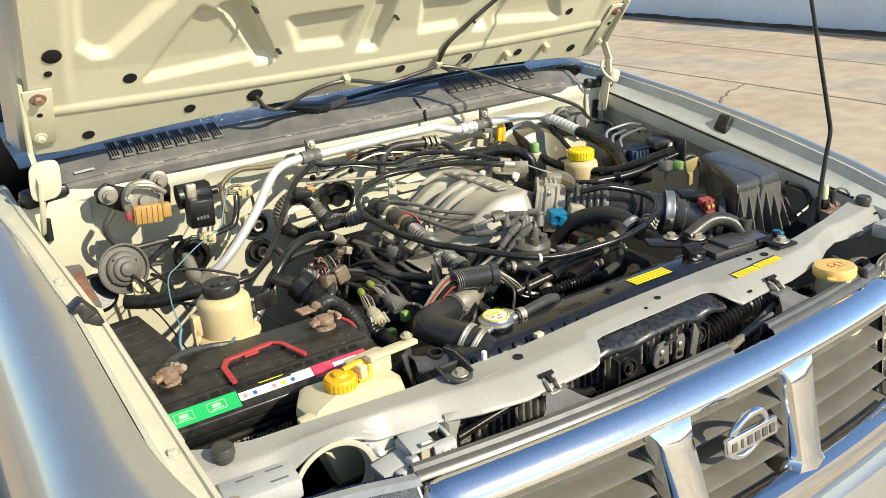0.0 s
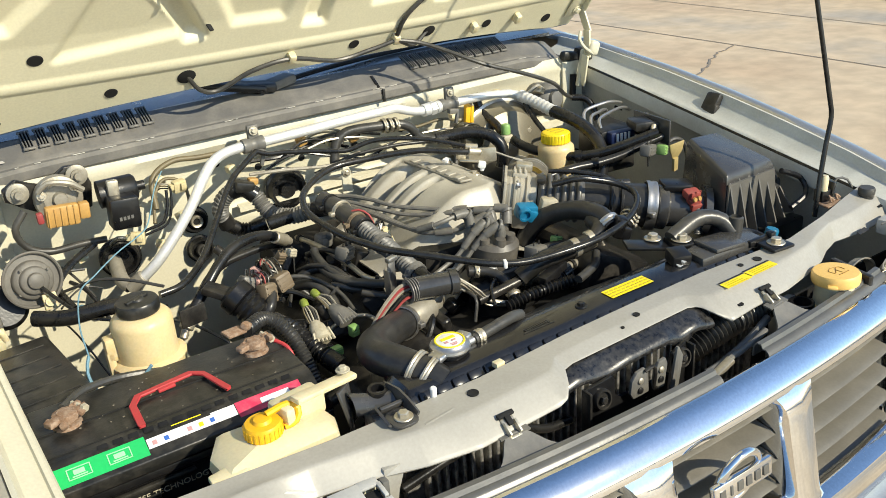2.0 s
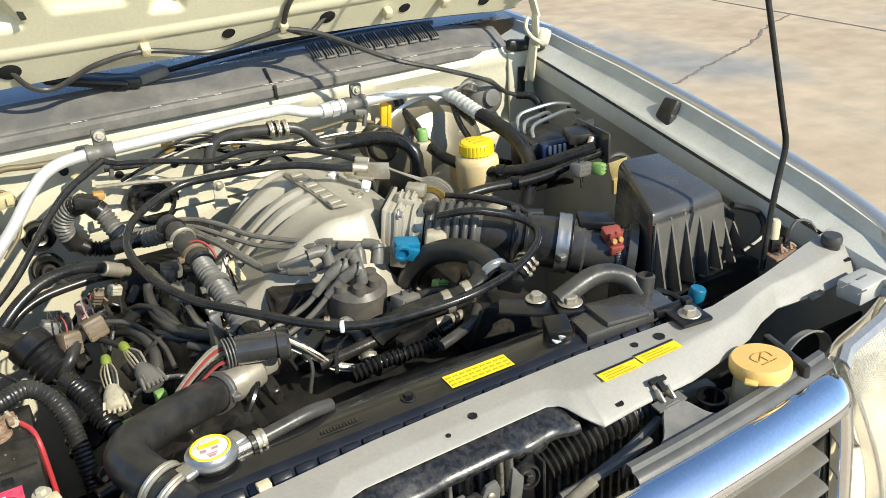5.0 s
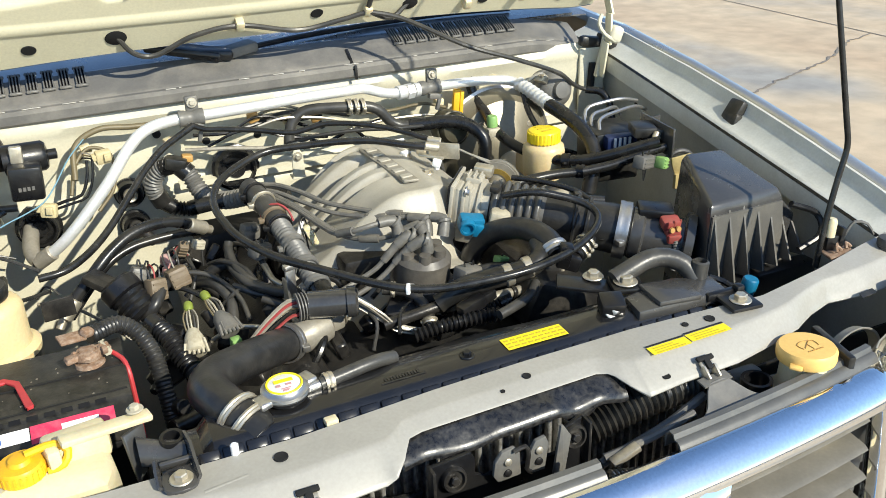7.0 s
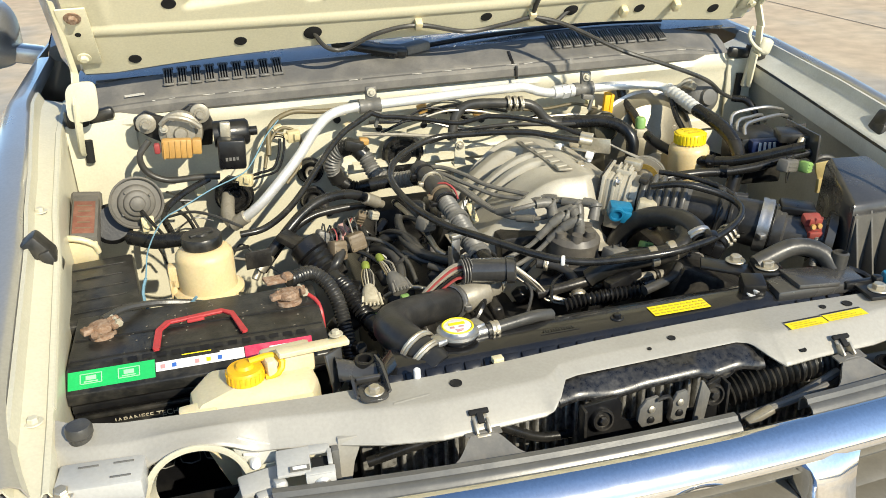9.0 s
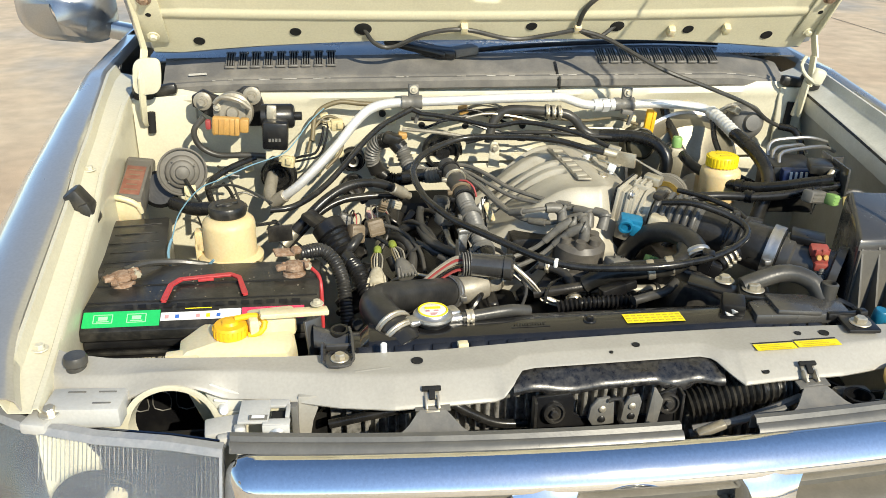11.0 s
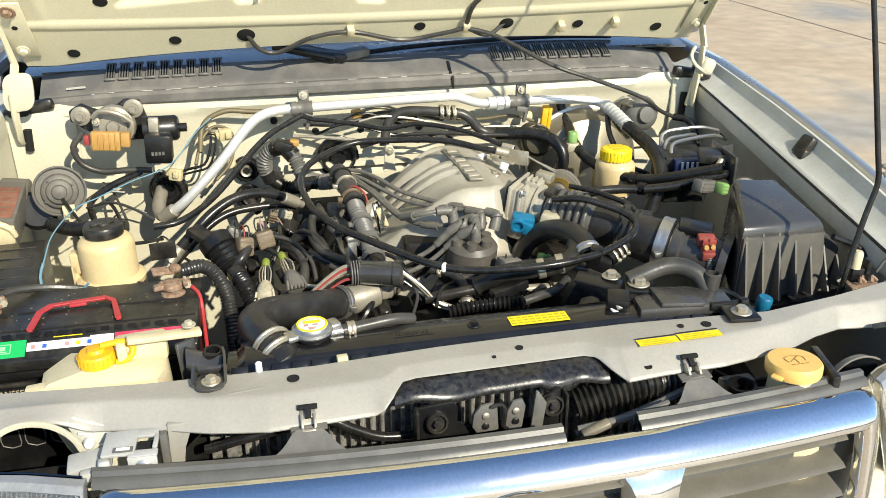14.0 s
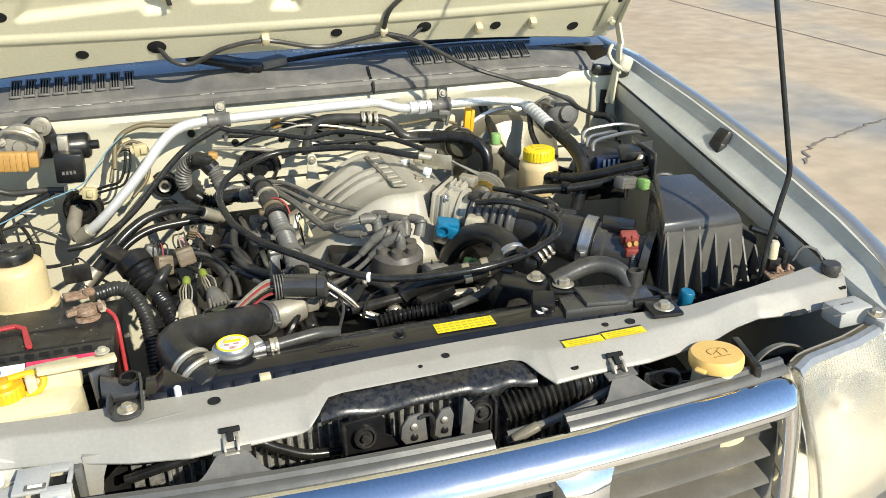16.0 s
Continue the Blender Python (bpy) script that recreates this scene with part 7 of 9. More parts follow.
lathe(bm, (0.060, 0.405, 0.95), (0.05, -0.12, 1), [(0, 0), (0.045, 0), (0.045, 0.07), (0, 0.07)], 24)
part("housing", bm, GREASE, dist)
LEADS = [[(0.110, 0.430, 1.094), (0.116, 0.440, 1.116), (0.100, 0.458, 1.116), (0.067, 0.491, 1.114), (0.023, 0.531, 1.115), (-0.020, 0.572, 1.120), (-0.048, 0.606, 1.130), (-0.077, 0.640, 1.135), (-0.105, 0.660, 1.134)],
         [(0.092, 0.446, 1.092), (0.094, 0.456, 1.112), (0.076, 0.474, 1.113), (0.030, 0.516, 1.108), (-0.012, 0.552, 1.108), (-0.045, 0.588, 1.117), (-0.080, 0.630, 1.127), (-0.108, 0.655, 1.128)],
         [(0.048, 0.446, 1.100), (0.046, 0.452, 1.122), (0.028, 0.452, 1.125), (-0.008, 0.455, 1.120), (-0.030, 0.478, 1.108), (-0.045, 0.520, 1.108), (-0.068, 0.580, 1.118), (-0.100, 0.645, 1.125)],
         [(0.055, 0.415, 1.094), (0.055, 0.415, 1.115), (0.040, 0.418, 1.107), (0.020, 0.420, 1.087), (0.002, 0.421, 1.071), (-0.019, 0.423, 1.060), (-0.050, 0.420, 1.050)],
         [(0.072, 0.398, 1.092), (0.070, 0.398, 1.112), (0.052, 0.405, 1.102), (0.034, 0.411, 1.085), (0.014, 0.412, 1.066), (-0.010, 0.413, 1.050), (-0.04, 0.41, 1.04)],
         [(0.082, 0.430, 1.094), (0.080, 0.448, 1.110), (0.056, 0.456, 1.101), (0.029, 0.465, 1.094), (0.002, 0.484, 1.091), (-0.018, 0.505, 1.093), (-0.041, 0.538, 1.106), (-0.058, 0.570, 1.117), (-0.095, 0.640, 1.128)]]
for i, L_ in enumerate(LEADS):
    bm = B()
    tube(bm, L_, 0.0038, 8)
    ld = whole("ignition_lead", bm, IGN, "grey rubber ignition lead", "cable", "ignition leads")
    bm = B()
    p = spline(L_, 0.004)
    tube(bm, [p[0], p[3], p[6], p[11]], 0.0092, 12, rend=0.0075)
    boot = part("boot", bm, IGN, ld)
    bm = B()
    u = (p[6] - p[4]).normalized()
    lathe(bm, p[5] - u * 0.003, u, [(0.0088, 0), (0.0108, 0.001), (0.0108, 0.005), (0.0088, 0.006)], 14)
    part("boot_collar", bm, IGN, boot)
    n = len(p) // 4 + 2
    bm = B()
    tube(bm, [p[n], p[n + 7]], 0.0066, 10, rend=0.0058)
    part("sleeve", bm, IGN, ld)

# ---- cables and hoses over the engine ----
LOOP = [(0.180, 0.594, 1.165), (0.130, 0.613, 1.173), (0.086, 0.638, 1.180), (0.038, 0.657, 1.181), (-0.012, 0.672, 1.179), (-0.064, 0.680, 1.178), (-0.095, 0.675, 1.175), (-0.124, 0.661, 1.170), (-0.150, 0.639, 1.166), (-0.170, 0.610, 1.163),
        (-0.183, 0.572, 1.158), (-0.186, 0.535, 1.155), (-0.182, 0.496, 1.151), (-0.173, 0.459, 1.145), (-0.158, 0.426, 1.140), (-0.134, 0.394, 1.132), (-0.097, 0.359, 1.125), (-0.065, 0.332, 1.118), (-0.032, 0.308, 1.110), (0.005, 0.290, 1.103),
        (0.043, 0.279, 1.100), (0.095, 0.267, 1.103), (0.148, 0.261, 1.106), (0.195, 0.267, 1.108), (0.240, 0.282, 1.110), (0.280, 0.302, 1.116), (0.306, 0.327, 1.120), (0.314, 0.351, 1.124), (0.303, 0.372, 1.131), (0.276, 0.386, 1.140), (0.241, 0.400, 1.148), (0.205, 0.425, 1.140)]
bm = B()
tube(bm, LOOP, 0.0056, 10)
loopc = whole("cruise_cable", bm, CABLE, "long black looping control cable over the engine", "cable")
bm = B()
for p, d in ((LOOP[0], (-0.9, 0.3, 0.2)), ((0.200, 0.632, 1.160), (-0.75, 0.55, 0.1))):
    cyl(bm, p, Vector(p) + Vector(d) * 0.025, 0.007)
part("cable_ferrule", bm, ZINC, loopc)
bm = B()
box(bm, (0.000, 0.290, 1.104), (0.006, 0.012, 0.012), (0, 0, -25), 0.002)
part("cable_tag", bm, WHITEL, loopc)
HOSES = [
    ("accelerator_cable", CABLE, 0.0046, "black accelerator cable over the plenum", "cable", [(-0.168, 0.800, 1.200), (-0.150, 0.792, 1.193), (-0.124, 0.786, 1.191), (-0.076, 0.770, 1.186), (-0.028, 0.752, 1.179), (-0.009, 0.748, 1.178), (0.016, 0.742, 1.184), (0.037, 0.736, 1.188), (0.074, 0.717, 1.188), (0.120, 0.691, 1.182), (0.155, 0.668, 1.173), (0.176, 0.653, 1.166), (0.200, 0.632, 1.160)]),
    ("loom_wire", CABLE, 0.0055, "black wire dropping from the pipe bracket", "cable", [(-0.167, 0.800, 1.200), (-0.200, 0.780, 1.189), (-0.227, 0.760, 1.180), (-0.256, 0.733, 1.163), (-0.283, 0.702, 1.143), (-0.317, 0.664, 1.116), (-0.345, 0.632, 1.100), (-0.372, 0.607, 1.090), (-0.398, 0.590, 1.085), (-0.430, 0.585, 1.084)]),
    ("heater_hose", RUBBERD, 0.0095, "black rubber heater hose with spring clamps", "hose", [(-0.012, 0.812, 1.125), (-0.006, 0.818, 1.156), (0.004, 0.822, 1.175), (0.022, 0.823, 1.187), (0.046, 0.820, 1.190), (0.080, 0.813, 1.189), (0.114, 0.807, 1.187), (0.142, 0.803, 1.183), (0.160, 0.802, 1.171), (0.172, 0.802, 1.155), (0.190, 0.799, 1.143), (0.215, 0.792, 1.141)]),
    ("vacuum_hose", RUBBER, 0.0125, "black rubber vacuum hose at the booster", "hose", [(0.210, 0.793, 1.141), (0.243, 0.782, 1.143), (0.276, 0.768, 1.145), (0.305, 0.750, 1.139), (0.321, 0.736, 1.126), (0.328, 0.727, 1.108), (0.324, 0.724, 1.070)]),
    ("booster_hose", RUBBER, 0.0096, "black rubber hose to the brake booster", "hose", [(0.362, 0.868, 1.190), (0.371, 0.850, 1.150), (0.369, 0.807, 1.137), (0.362, 0.765, 1.125), (0.365, 0.716, 1.111), (0.377, 0.673, 1.103), (0.398, 0.632, 1.098), (0.418, 0.600, 1.099), (0.447, 0.568, 1.106), (0.482, 0.541, 1.119), (0.519, 0.517, 1.134), (0.542, 0.503, 1.142)]),
    ("booster_hose", RUBBER, 0.0082, "black rubber hose to the brake booster", "hose", [(0.280, 0.560, 1.090), (0.325, 0.556, 1.096), (0.372, 0.550, 1.099), (0.419, 0.538, 1.100), (0.468, 0.526, 1.107), (0.518, 0.514, 1.121), (0.556, 0.505, 1.130)]),
    ("pressure_hose", RUBBER, 0.0085, "black power steering pressure hose", "hose", [(-0.401, 0.563, 1.040), (-0.387, 0.568, 1.054), (-0.369, 0.574, 1.070), (-0.348, 0.584, 1.088), (-0.328, 0.596, 1.101), (-0.302, 0.610, 1.112), (-0.272, 0.623, 1.115), (-0.243, 0.635, 1.110), (-0.215, 0.646, 1.096), (-0.195, 0.656, 1.081)]),
    ("return_hose", RUBBER, 0.0070, "black power steering return hose", "hose", [(-0.402, 0.575, 1.020), (-0.372, 0.610, 1.040), (-0.340, 0.635, 1.062), (-0.305, 0.650, 1.074), (-0.262, 0.660, 1.076), (-0.220, 0.668, 1.074), (-0.195, 0.672, 1.068)]),
    ("coolant_hose", HOSEB, 0.0165, "black bent coolant hose beside the distributor", "hose", [(0.165, 0.455, 1.035), (0.172, 0.445, 1.060), (0.186, 0.425, 1.084), (0.204, 0.392, 1.102), (0.216, 0.355, 1.110), (0.222, 0.322, 1.108), (0.222, 0.298, 1.096)]),
    ("coolant_pipe", DUSTYP, 0.0145, "dusty bent coolant pipe in front of the engine", "pipe", [(0.214, 0.335, 1.100), (0.206, 0.312, 1.096), (0.186, 0.301, 1.088), (0.160, 0.303, 1.082), (0.125, 0.312, 1.076), (0.090, 0.323, 1.066), (0.060, 0.332, 1.045)]),
    ("breather_hose", RUBBER, 0.0125, "black rubber breather hose beside the plenum", "hose", [(-0.19, 0.735, 1.085), (-0.14, 0.725, 1.092), (-0.09, 0.705, 1.098), (-0.05, 0.68, 1.098)]),
    ("fuel_hose", RUBBERD, 0.0062, "dusty fuel hose on the manifold", "hose", [(-0.171, 0.585, 1.070), (-0.171, 0.554, 1.061), (-0.162, 0.523, 1.052), (-0.140, 0.489, 1.044), (-0.107, 0.458, 1.044), (-0.080, 0.445, 1.040)]),
    ("fuel_hose", RUBBERD, 0.0062, "dusty fuel hose on the manifold", "hose", [(-0.150, 0.47, 1.038), (-0.11, 0.438, 1.030), (-0.06, 0.43, 1.030), (-0.02, 0.44, 1.03)]),
    ("oil_hose", RUBBERD, 0.009, "dusty rubber hose on the valve cover", "hose", [(-0.230, 0.58, 1.03), (-0.205, 0.535, 1.045), (-0.19, 0.50, 1.03), (-0.20, 0.46, 1.0)]),
    ("vacuum_tube", RUBBER, 0.0045, "thin black vacuum tube over the duct", "hose", [(0.26, 0.50, 1.132), (0.30, 0.47, 1.128), (0.34, 0.43, 1.116), (0.345, 0.39, 1.10), (0.33, 0.35, 1.07)]),
    ("brake_wire", RUBBER, 0.0055, "black wire behind the brake reservoir", "cable", [(0.44, 0.79, 1.170), (0.425, 0.73, 1.140), (0.44, 0.68, 1.10), (0.48, 0.66, 1.08)]),
    ("loom_wire", RUBBER, 0.0075, "black wire at the hinge corner", "cable", [(0.600, 0.82, 1.145), (0.625, 0.80, 1.140), (0.635, 0.78, 1.11), (0.63, 0.76, 1.05)]),
    ("motor_lead", RUBBERD, 0.0058, "black sleeved wiper motor lead", "cable", [(-0.560, 0.805, 1.190), (-0.580, 0.800, 1.165), (-0.572, 0.800, 1.135), (-0.54, 0.80, 1.116), (-0.49, 0.80, 1.115), (-0.45, 0.80, 1.112)]),
    ("loom_wire", OLIVE, 0.0048, "olive sleeved wiring loom along the firewall", "cable", [(-0.36, 0.80, 1.14), (-0.35, 0.83, 1.185), (-0.31, 0.84, 1.205), (-0.26, 0.845, 1.200), (-0.20, 0.85, 1.196)]),
    ("loom_wire", OLIVE, 0.0030, "thin olive loom along the firewall", "cable", [(-0.37, 0.79, 1.12), (-0.355, 0.815, 1.16), (-0.33, 0.83, 1.18), (-0.30, 0.825, 1.165), (-0.305, 0.80, 1.12), (-0.335, 0.78, 1.09)]),
]
for nm, m_, r, lab_, cat, pts in HOSES:
    bm = B()
    tube(bm, pts, r, 12)
    h = whole(nm, bm, m_, lab_, cat)
    if nm == "heater_hose":
        for p in ((0.102, 0.809, 1.188), (0.114, 0.807, 1.187), (0.126, 0.805, 1.186)):
            clamp(h, p, (1, -0.05, 0), 0.012, ZINC, 0.007)
    if nm == "pressure_hose":
        bm = B()
        cyl(bm, (-0.216, 0.645, 1.096), (-0.192, 0.658, 1.079), 0.0108)
        cyl(bm, (-0.194, 0.657, 1.080), (-0.182, 0.664, 1.072), 0.007)
        part("fitting", bm, ZINC, h)
        bm = B()
        cyl(bm, (-0.410, 0.556, 1.030), (-0.390, 0.566, 1.051), 0.0112)
        cyl(bm, (-0.418, 0.550, 1.018), (-0.409, 0.557, 1.031), 0.006)
        part("fitting", bm, ZINC, h)
    if nm == "coolant_hose":
        clamp(h, (0.222, 0.306, 1.101), (0.0, -0.7, -0.4), 0.0172, STEEL, 0.012)
    if nm == "coolant_pipe":
        bm = B()
        for q in ((0.178, 0.302, 1.086), (0.150, 0.305, 1.080)):
            cyl(bm, Vector(q) - Vector((0.006, -0.001, 0.0012)), Vector(q) + Vector((0.006, -0.001, 0.0012)), 0.0155)
        part("band", bm, ZINC, h)
    if nm == "booster_hose":
        clamp(h, (0.420, 0.597, 1.099) if r > 0.009 else (0.412, 0.540, 1.100), (0.7, -0.7, 0.1), r + 0.001, BLACKP, 0.014)
MORE = [
    ("injector_lead", HOSEB, 0.0042, "dusty black injector lead", "cable", [(-0.20, 0.60, 1.045), (-0.185, 0.565, 1.062), (-0.16, 0.535, 1.058), (-0.145, 0.50, 1.035)]),
    ("injector_lead", HOSEB, 0.0042, "dusty black injector lead", "cable", [(-0.165, 0.64, 1.05), (-0.15, 0.60, 1.068), (-0.135, 0.565, 1.064), (-0.125, 0.53, 1.04)]),
    ("injector_lead", RUBBERD, 0.0036, "dusty grey injector lead", "cable", [(-0.27, 0.56, 1.05), (-0.24, 0.545, 1.066), (-0.205, 0.53, 1.058), (-0.18, 0.49, 1.04), (-0.175, 0.45, 1.02)]),
    ("fuel_pipe", ZINC, 0.0046, "zinc fuel pipe beside the plenum", "pipe", [(-0.155, 0.70, 1.06), (-0.145, 0.62, 1.064), (-0.13, 0.55, 1.052), (-0.125, 0.50, 1.045), (-0.10, 0.47, 1.04)]),
    ("bypass_hose", HOSEB, 0.0085, "black rubber bypass hose at the water pump", "hose", [(0.00, 0.39, 1.055), (0.03, 0.375, 1.050), (0.045, 0.345, 1.035), (0.04, 0.315, 1.01)]),
    ("bypass_hose", HOSEB, 0.0075, "black rubber bypass hose under the duct", "hose", [(0.13, 0.40, 1.04), (0.17, 0.385, 1.05), (0.215, 0.37, 1.046), (0.26, 0.375, 1.03), (0.29, 0.40, 1.01)]),
    ("water_pipe", GEARM, 0.0075, "grey metal water pipe in front of the engine", "pipe", [(0.06, 0.355, 1.022), (0.11, 0.345, 1.028), (0.155, 0.345, 1.026), (0.20, 0.355, 1.020)]),
    ("compressor_line", HOSEB, 0.0088, "black air conditioning hose beside the battery", "hose", [(-0.315, 0.52, 1.02), (-0.295, 0.50, 1.045), (-0.275, 0.53, 1.06), (-0.25, 0.58, 1.05), (-0.235, 0.62, 1.03)]),
    ("ground_strap", ZINC, 0.0035, "braided ground strap by the valve cover", "cable", [(-0.24, 0.44, 1.005), (-0.205, 0.43, 1.025), (-0.17, 0.425, 1.022), (-0.145, 0.42, 1.0)]),
    ("vacuum_tube", HOSEB, 0.0036, "thin black vacuum tube along the firewall", "hose", [(-0.06, 0.80, 1.13), (0.02, 0.79, 1.15), (0.10, 0.775, 1.155), (0.17, 0.765, 1.15), (0.24, 0.78, 1.14)]),
    ("vacuum_tube", OLIVE, 0.0030, "thin olive tube along the firewall", "hose", [(0.12, 0.84, 1.165), (0.19, 0.838, 1.160), (0.25, 0.83, 1.166), (0.30, 0.836, 1.150)]),
]
for nm, m_, r, lab_, cat, pts in MORE:
    bm = B()
    tube(bm, pts, r, 10)
    h = whole(nm, bm, m_, lab_, cat)
    if r > 0.0042:
        p = spline(pts, 0.006)
        for q in (2, -4):
            clamp(h, p[q], p[q + 1] - p[q], r + 0.0004, ZINC if m_ is HOSEB else GREASE, 0.007)
bm = B()
box(bm, (0.226, 0.286, 1.100), (0.018, 0.016, 0.036), (10, 10, -20), 0.003)
box(bm, (0.240, 0.294, 1.084), (0.028, 0.022, 0.022), (0, 20, -20), 0.004)
cyl(bm, (0.252, 0.300, 1.086), (0.290, 0.325, 1.096), 0.012)
hg = whole("hose_guide", bm, BLACKP, "black plastic guide for the hoses", "bracket")
for q in (0.2, 0.45, 0.7):
    clamp(hg, Vector((0.252, 0.300, 1.086)).lerp(Vector((0.290, 0.325, 1.096)), q), (0.035, 0.022, 0.008), 0.0122, ZINC, 0.005)
# corrugated looms
for nm, pts, r, m_, lab_ in (
        ("corrugated_loom", [(-0.234, 0.826, 1.066), (-0.242, 0.824, 1.085), (-0.245, 0.820, 1.104), (-0.238, 0.813, 1.123), (-0.224, 0.803, 1.137), (-0.208, 0.790, 1.144)], 0.0140, GREYP, "grey corrugated wiring loom bent up the firewall"),
        ("corrugated_loom", [(-0.203, 0.790, 1.142), (-0.189, 0.782, 1.126), (-0.180, 0.771, 1.105), (-0.170, 0.754, 1.092), (-0.144, 0.728, 1.090), (-0.112, 0.698, 1.102), (-0.100, 0.680, 1.108)], 0.0140, GREYP, "grey corrugated wiring loom across the firewall"),
        ("corrugated_loom", [(-0.117, 0.652, 1.134), (-0.107, 0.602, 1.126), (-0.102, 0.560, 1.117), (-0.098, 0.520, 1.107), (-0.093, 0.481, 1.097), (-0.090, 0.445, 1.086), (-0.087, 0.405, 1.076), (-0.084, 0.380, 1.066)], 0.0138, GREYP, "grey corrugated wiring loom over the engine"),
        ("corrugated_loom", [(-0.236, 0.828, 1.070), (-0.218, 0.826, 1.055), (-0.192, 0.822, 1.049), (-0.165, 0.812, 1.056)], 0.0120, RUBBER, "black taped wiring loom by the firewall"),
        ("corrugated_loom", [(0.048, 0.322, 1.010), (0.081, 0.330, 1.008), (0.111, 0.334, 1.011), (0.140, 0.339, 1.014), (0.171, 0.347, 1.016)], 0.0120, BLACKP, "black corrugated wiring loom before the engine"),
        ("corrugated_loom", [(-0.30, 0.470, 1.040), (-0.285, 0.43, 1.035), (-0.275, 0.40, 1.02), (-0.255, 0.35, 1.0)], 0.013, BLACKP, "black corrugated wiring loom beside the battery")):
    bm = B()
    tube(bm, pts, r, 12, ribs=0.0018, pitch=0.0068)
    lo_ = whole(nm, bm, m_, lab_, "wiring loom")
    p = spline(pts, 0.01)
    for q0, q1 in ((0, 2), (-3, -1)):
        bm = B()
        tube(bm, [p[q0], p[q1]], r + 0.0018, 12)
        part("tape", bm, RUBBER, lo_)
    if lab_.endswith("over the engine"):
        n = len(p)
        bm = B()
        tube(bm, [p[0], p[n // 6], p[n // 3], p[int(n * 0.42)]], r + 0.0024, 14, 0.004)
        wr = part("wrap", bm, RUBBERD, lo_, "dark cloth wrap")
        for q, m2 in ((0.10, BLACKP), (0.22, ZINC), (0.34, BROWNC), (0.41, BLACKP)):
            a = p[int(n * q)]
            clamp(wr, a, p[int(n * q) + 1] - a, r + 0.0026, m2, 0.007, "tie")
        for q in (0.6, 0.75, 0.9):
            a = p[int(n * q)]
            clamp(lo_, a, p[min(n - 1, int(n * q) + 1)] - p[int(n * q) - 1], r + 0.0018, GREYP, 0.012, "tape_ring")
bm = B()
box(bm, (-0.205, 0.786, 1.146), (0.034, 0.026, 0.020), (0, 14, -10), 0.004)
whole("loom_connector", bm, DUSTYP, "dusty black loom connector", "connector")
bm = B()
box(bm, (-0.186, 0.792, 1.150), (0.018, 0.016, 0.012), (0, 10, 0), bevel=0.003)
whole("loom_connector", bm, AMBER, "small amber wiring connector", "connector")
# main plug with its bundles
hp0, hp1 = Vector((-0.114, 0.363, 1.073)), Vector((-0.056, 0.344, 1.074))
bm = B()
lathe(bm, hp0, hp1 - hp0, [(0, 0), (0.015, 0), (0.018, 0.003), (0.018, 0.052), (0.0205, 0.053), (0.0205, 0.064), (0.016, 0.067), (0, 0.067)], 26)
plug = whole("main_plug", bm, mat("shiny_dark_plug", (0.045, 0.044, 0.042), 0.16, 0.0, (0.09, 0.085, 0.075), 0.4, 50, 0.05, coat=0.6), "round black wiring plug with rings", "connector")
bm = B()
for k in range(4):
    lathe(bm, hp0 - Vector((0.004 * k + 0.002, 0, 0)), (1, 0, 0), [(0.014, 0), (0.0185, 0.001), (0.0185, 0.0025), (0.014, 0.0035)], 20)
part("plug_rings", bm, GREYP, plug)
random.seed(5)
WM = [REDW, WHITEW, WHITEW, RUBBER, REDW, ZINC, RUBBERD, WHITEW]
for i in range(9):
    o = Vector((0, random.uniform(-0.010, 0.010), random.uniform(-0.010, 0.010)))
    bm = B()
    tube(bm, [hp0 + o, hp0 + Vector((-0.022, 0.001, 0.0)) + o, hp0 + Vector((-0.045, -0.003, -0.011)) + o * 0.95, hp0 + Vector((-0.068, -0.008, -0.026)) + o * 0.8, hp0 + Vector((-0.092, -0.013, -0.044)) + o * 0.5], 0.0022, 5)
    part("wire", bm, WM[i % 8], plug)
for i in range(8):
    o = Vector((0, random.uniform(-0.010, 0.010), random.uniform(-0.010, 0.010)))
    bm = B()
    tube(bm, [hp1 + o, hp1 + Vector((0.016, -0.003, -0.014)) + o, hp1 + Vector((0.036, -0.008, -0.034)) + o * random.uniform(0.5, 1.4), hp1 + Vector((0.050, -0.011, -0.048)) + o * 0.7, hp1 + Vector((0.072, -0.018, -0.057)) + o * 0.45, hp1 + Vector((0.104, -0.026, -0.062)) + o * 0.3], 0.0020, 5)
    part("wire", bm, (ZINC, WHITEW, ZINC, RUBBERD, LIME, WHITEW)[i % 6], plug)
bm = B()
box(bm, (-0.118, 0.425, 1.068), (0.015, 0.004, 0.062), (0, 0, 15), 0.0015)
box(bm, (-0.125, 0.427, 1.062), (0.003, 0.014, 0.044), (0, 0, 15), 0.001)
box(bm, (-0.117, 0.424, 1.102), (0.020, 0.010, 0.008), (0, 0, 15), 0.002)
whole("plug_bracket", bm, STEEL, "bare upright steel plug bracket", "bracket")


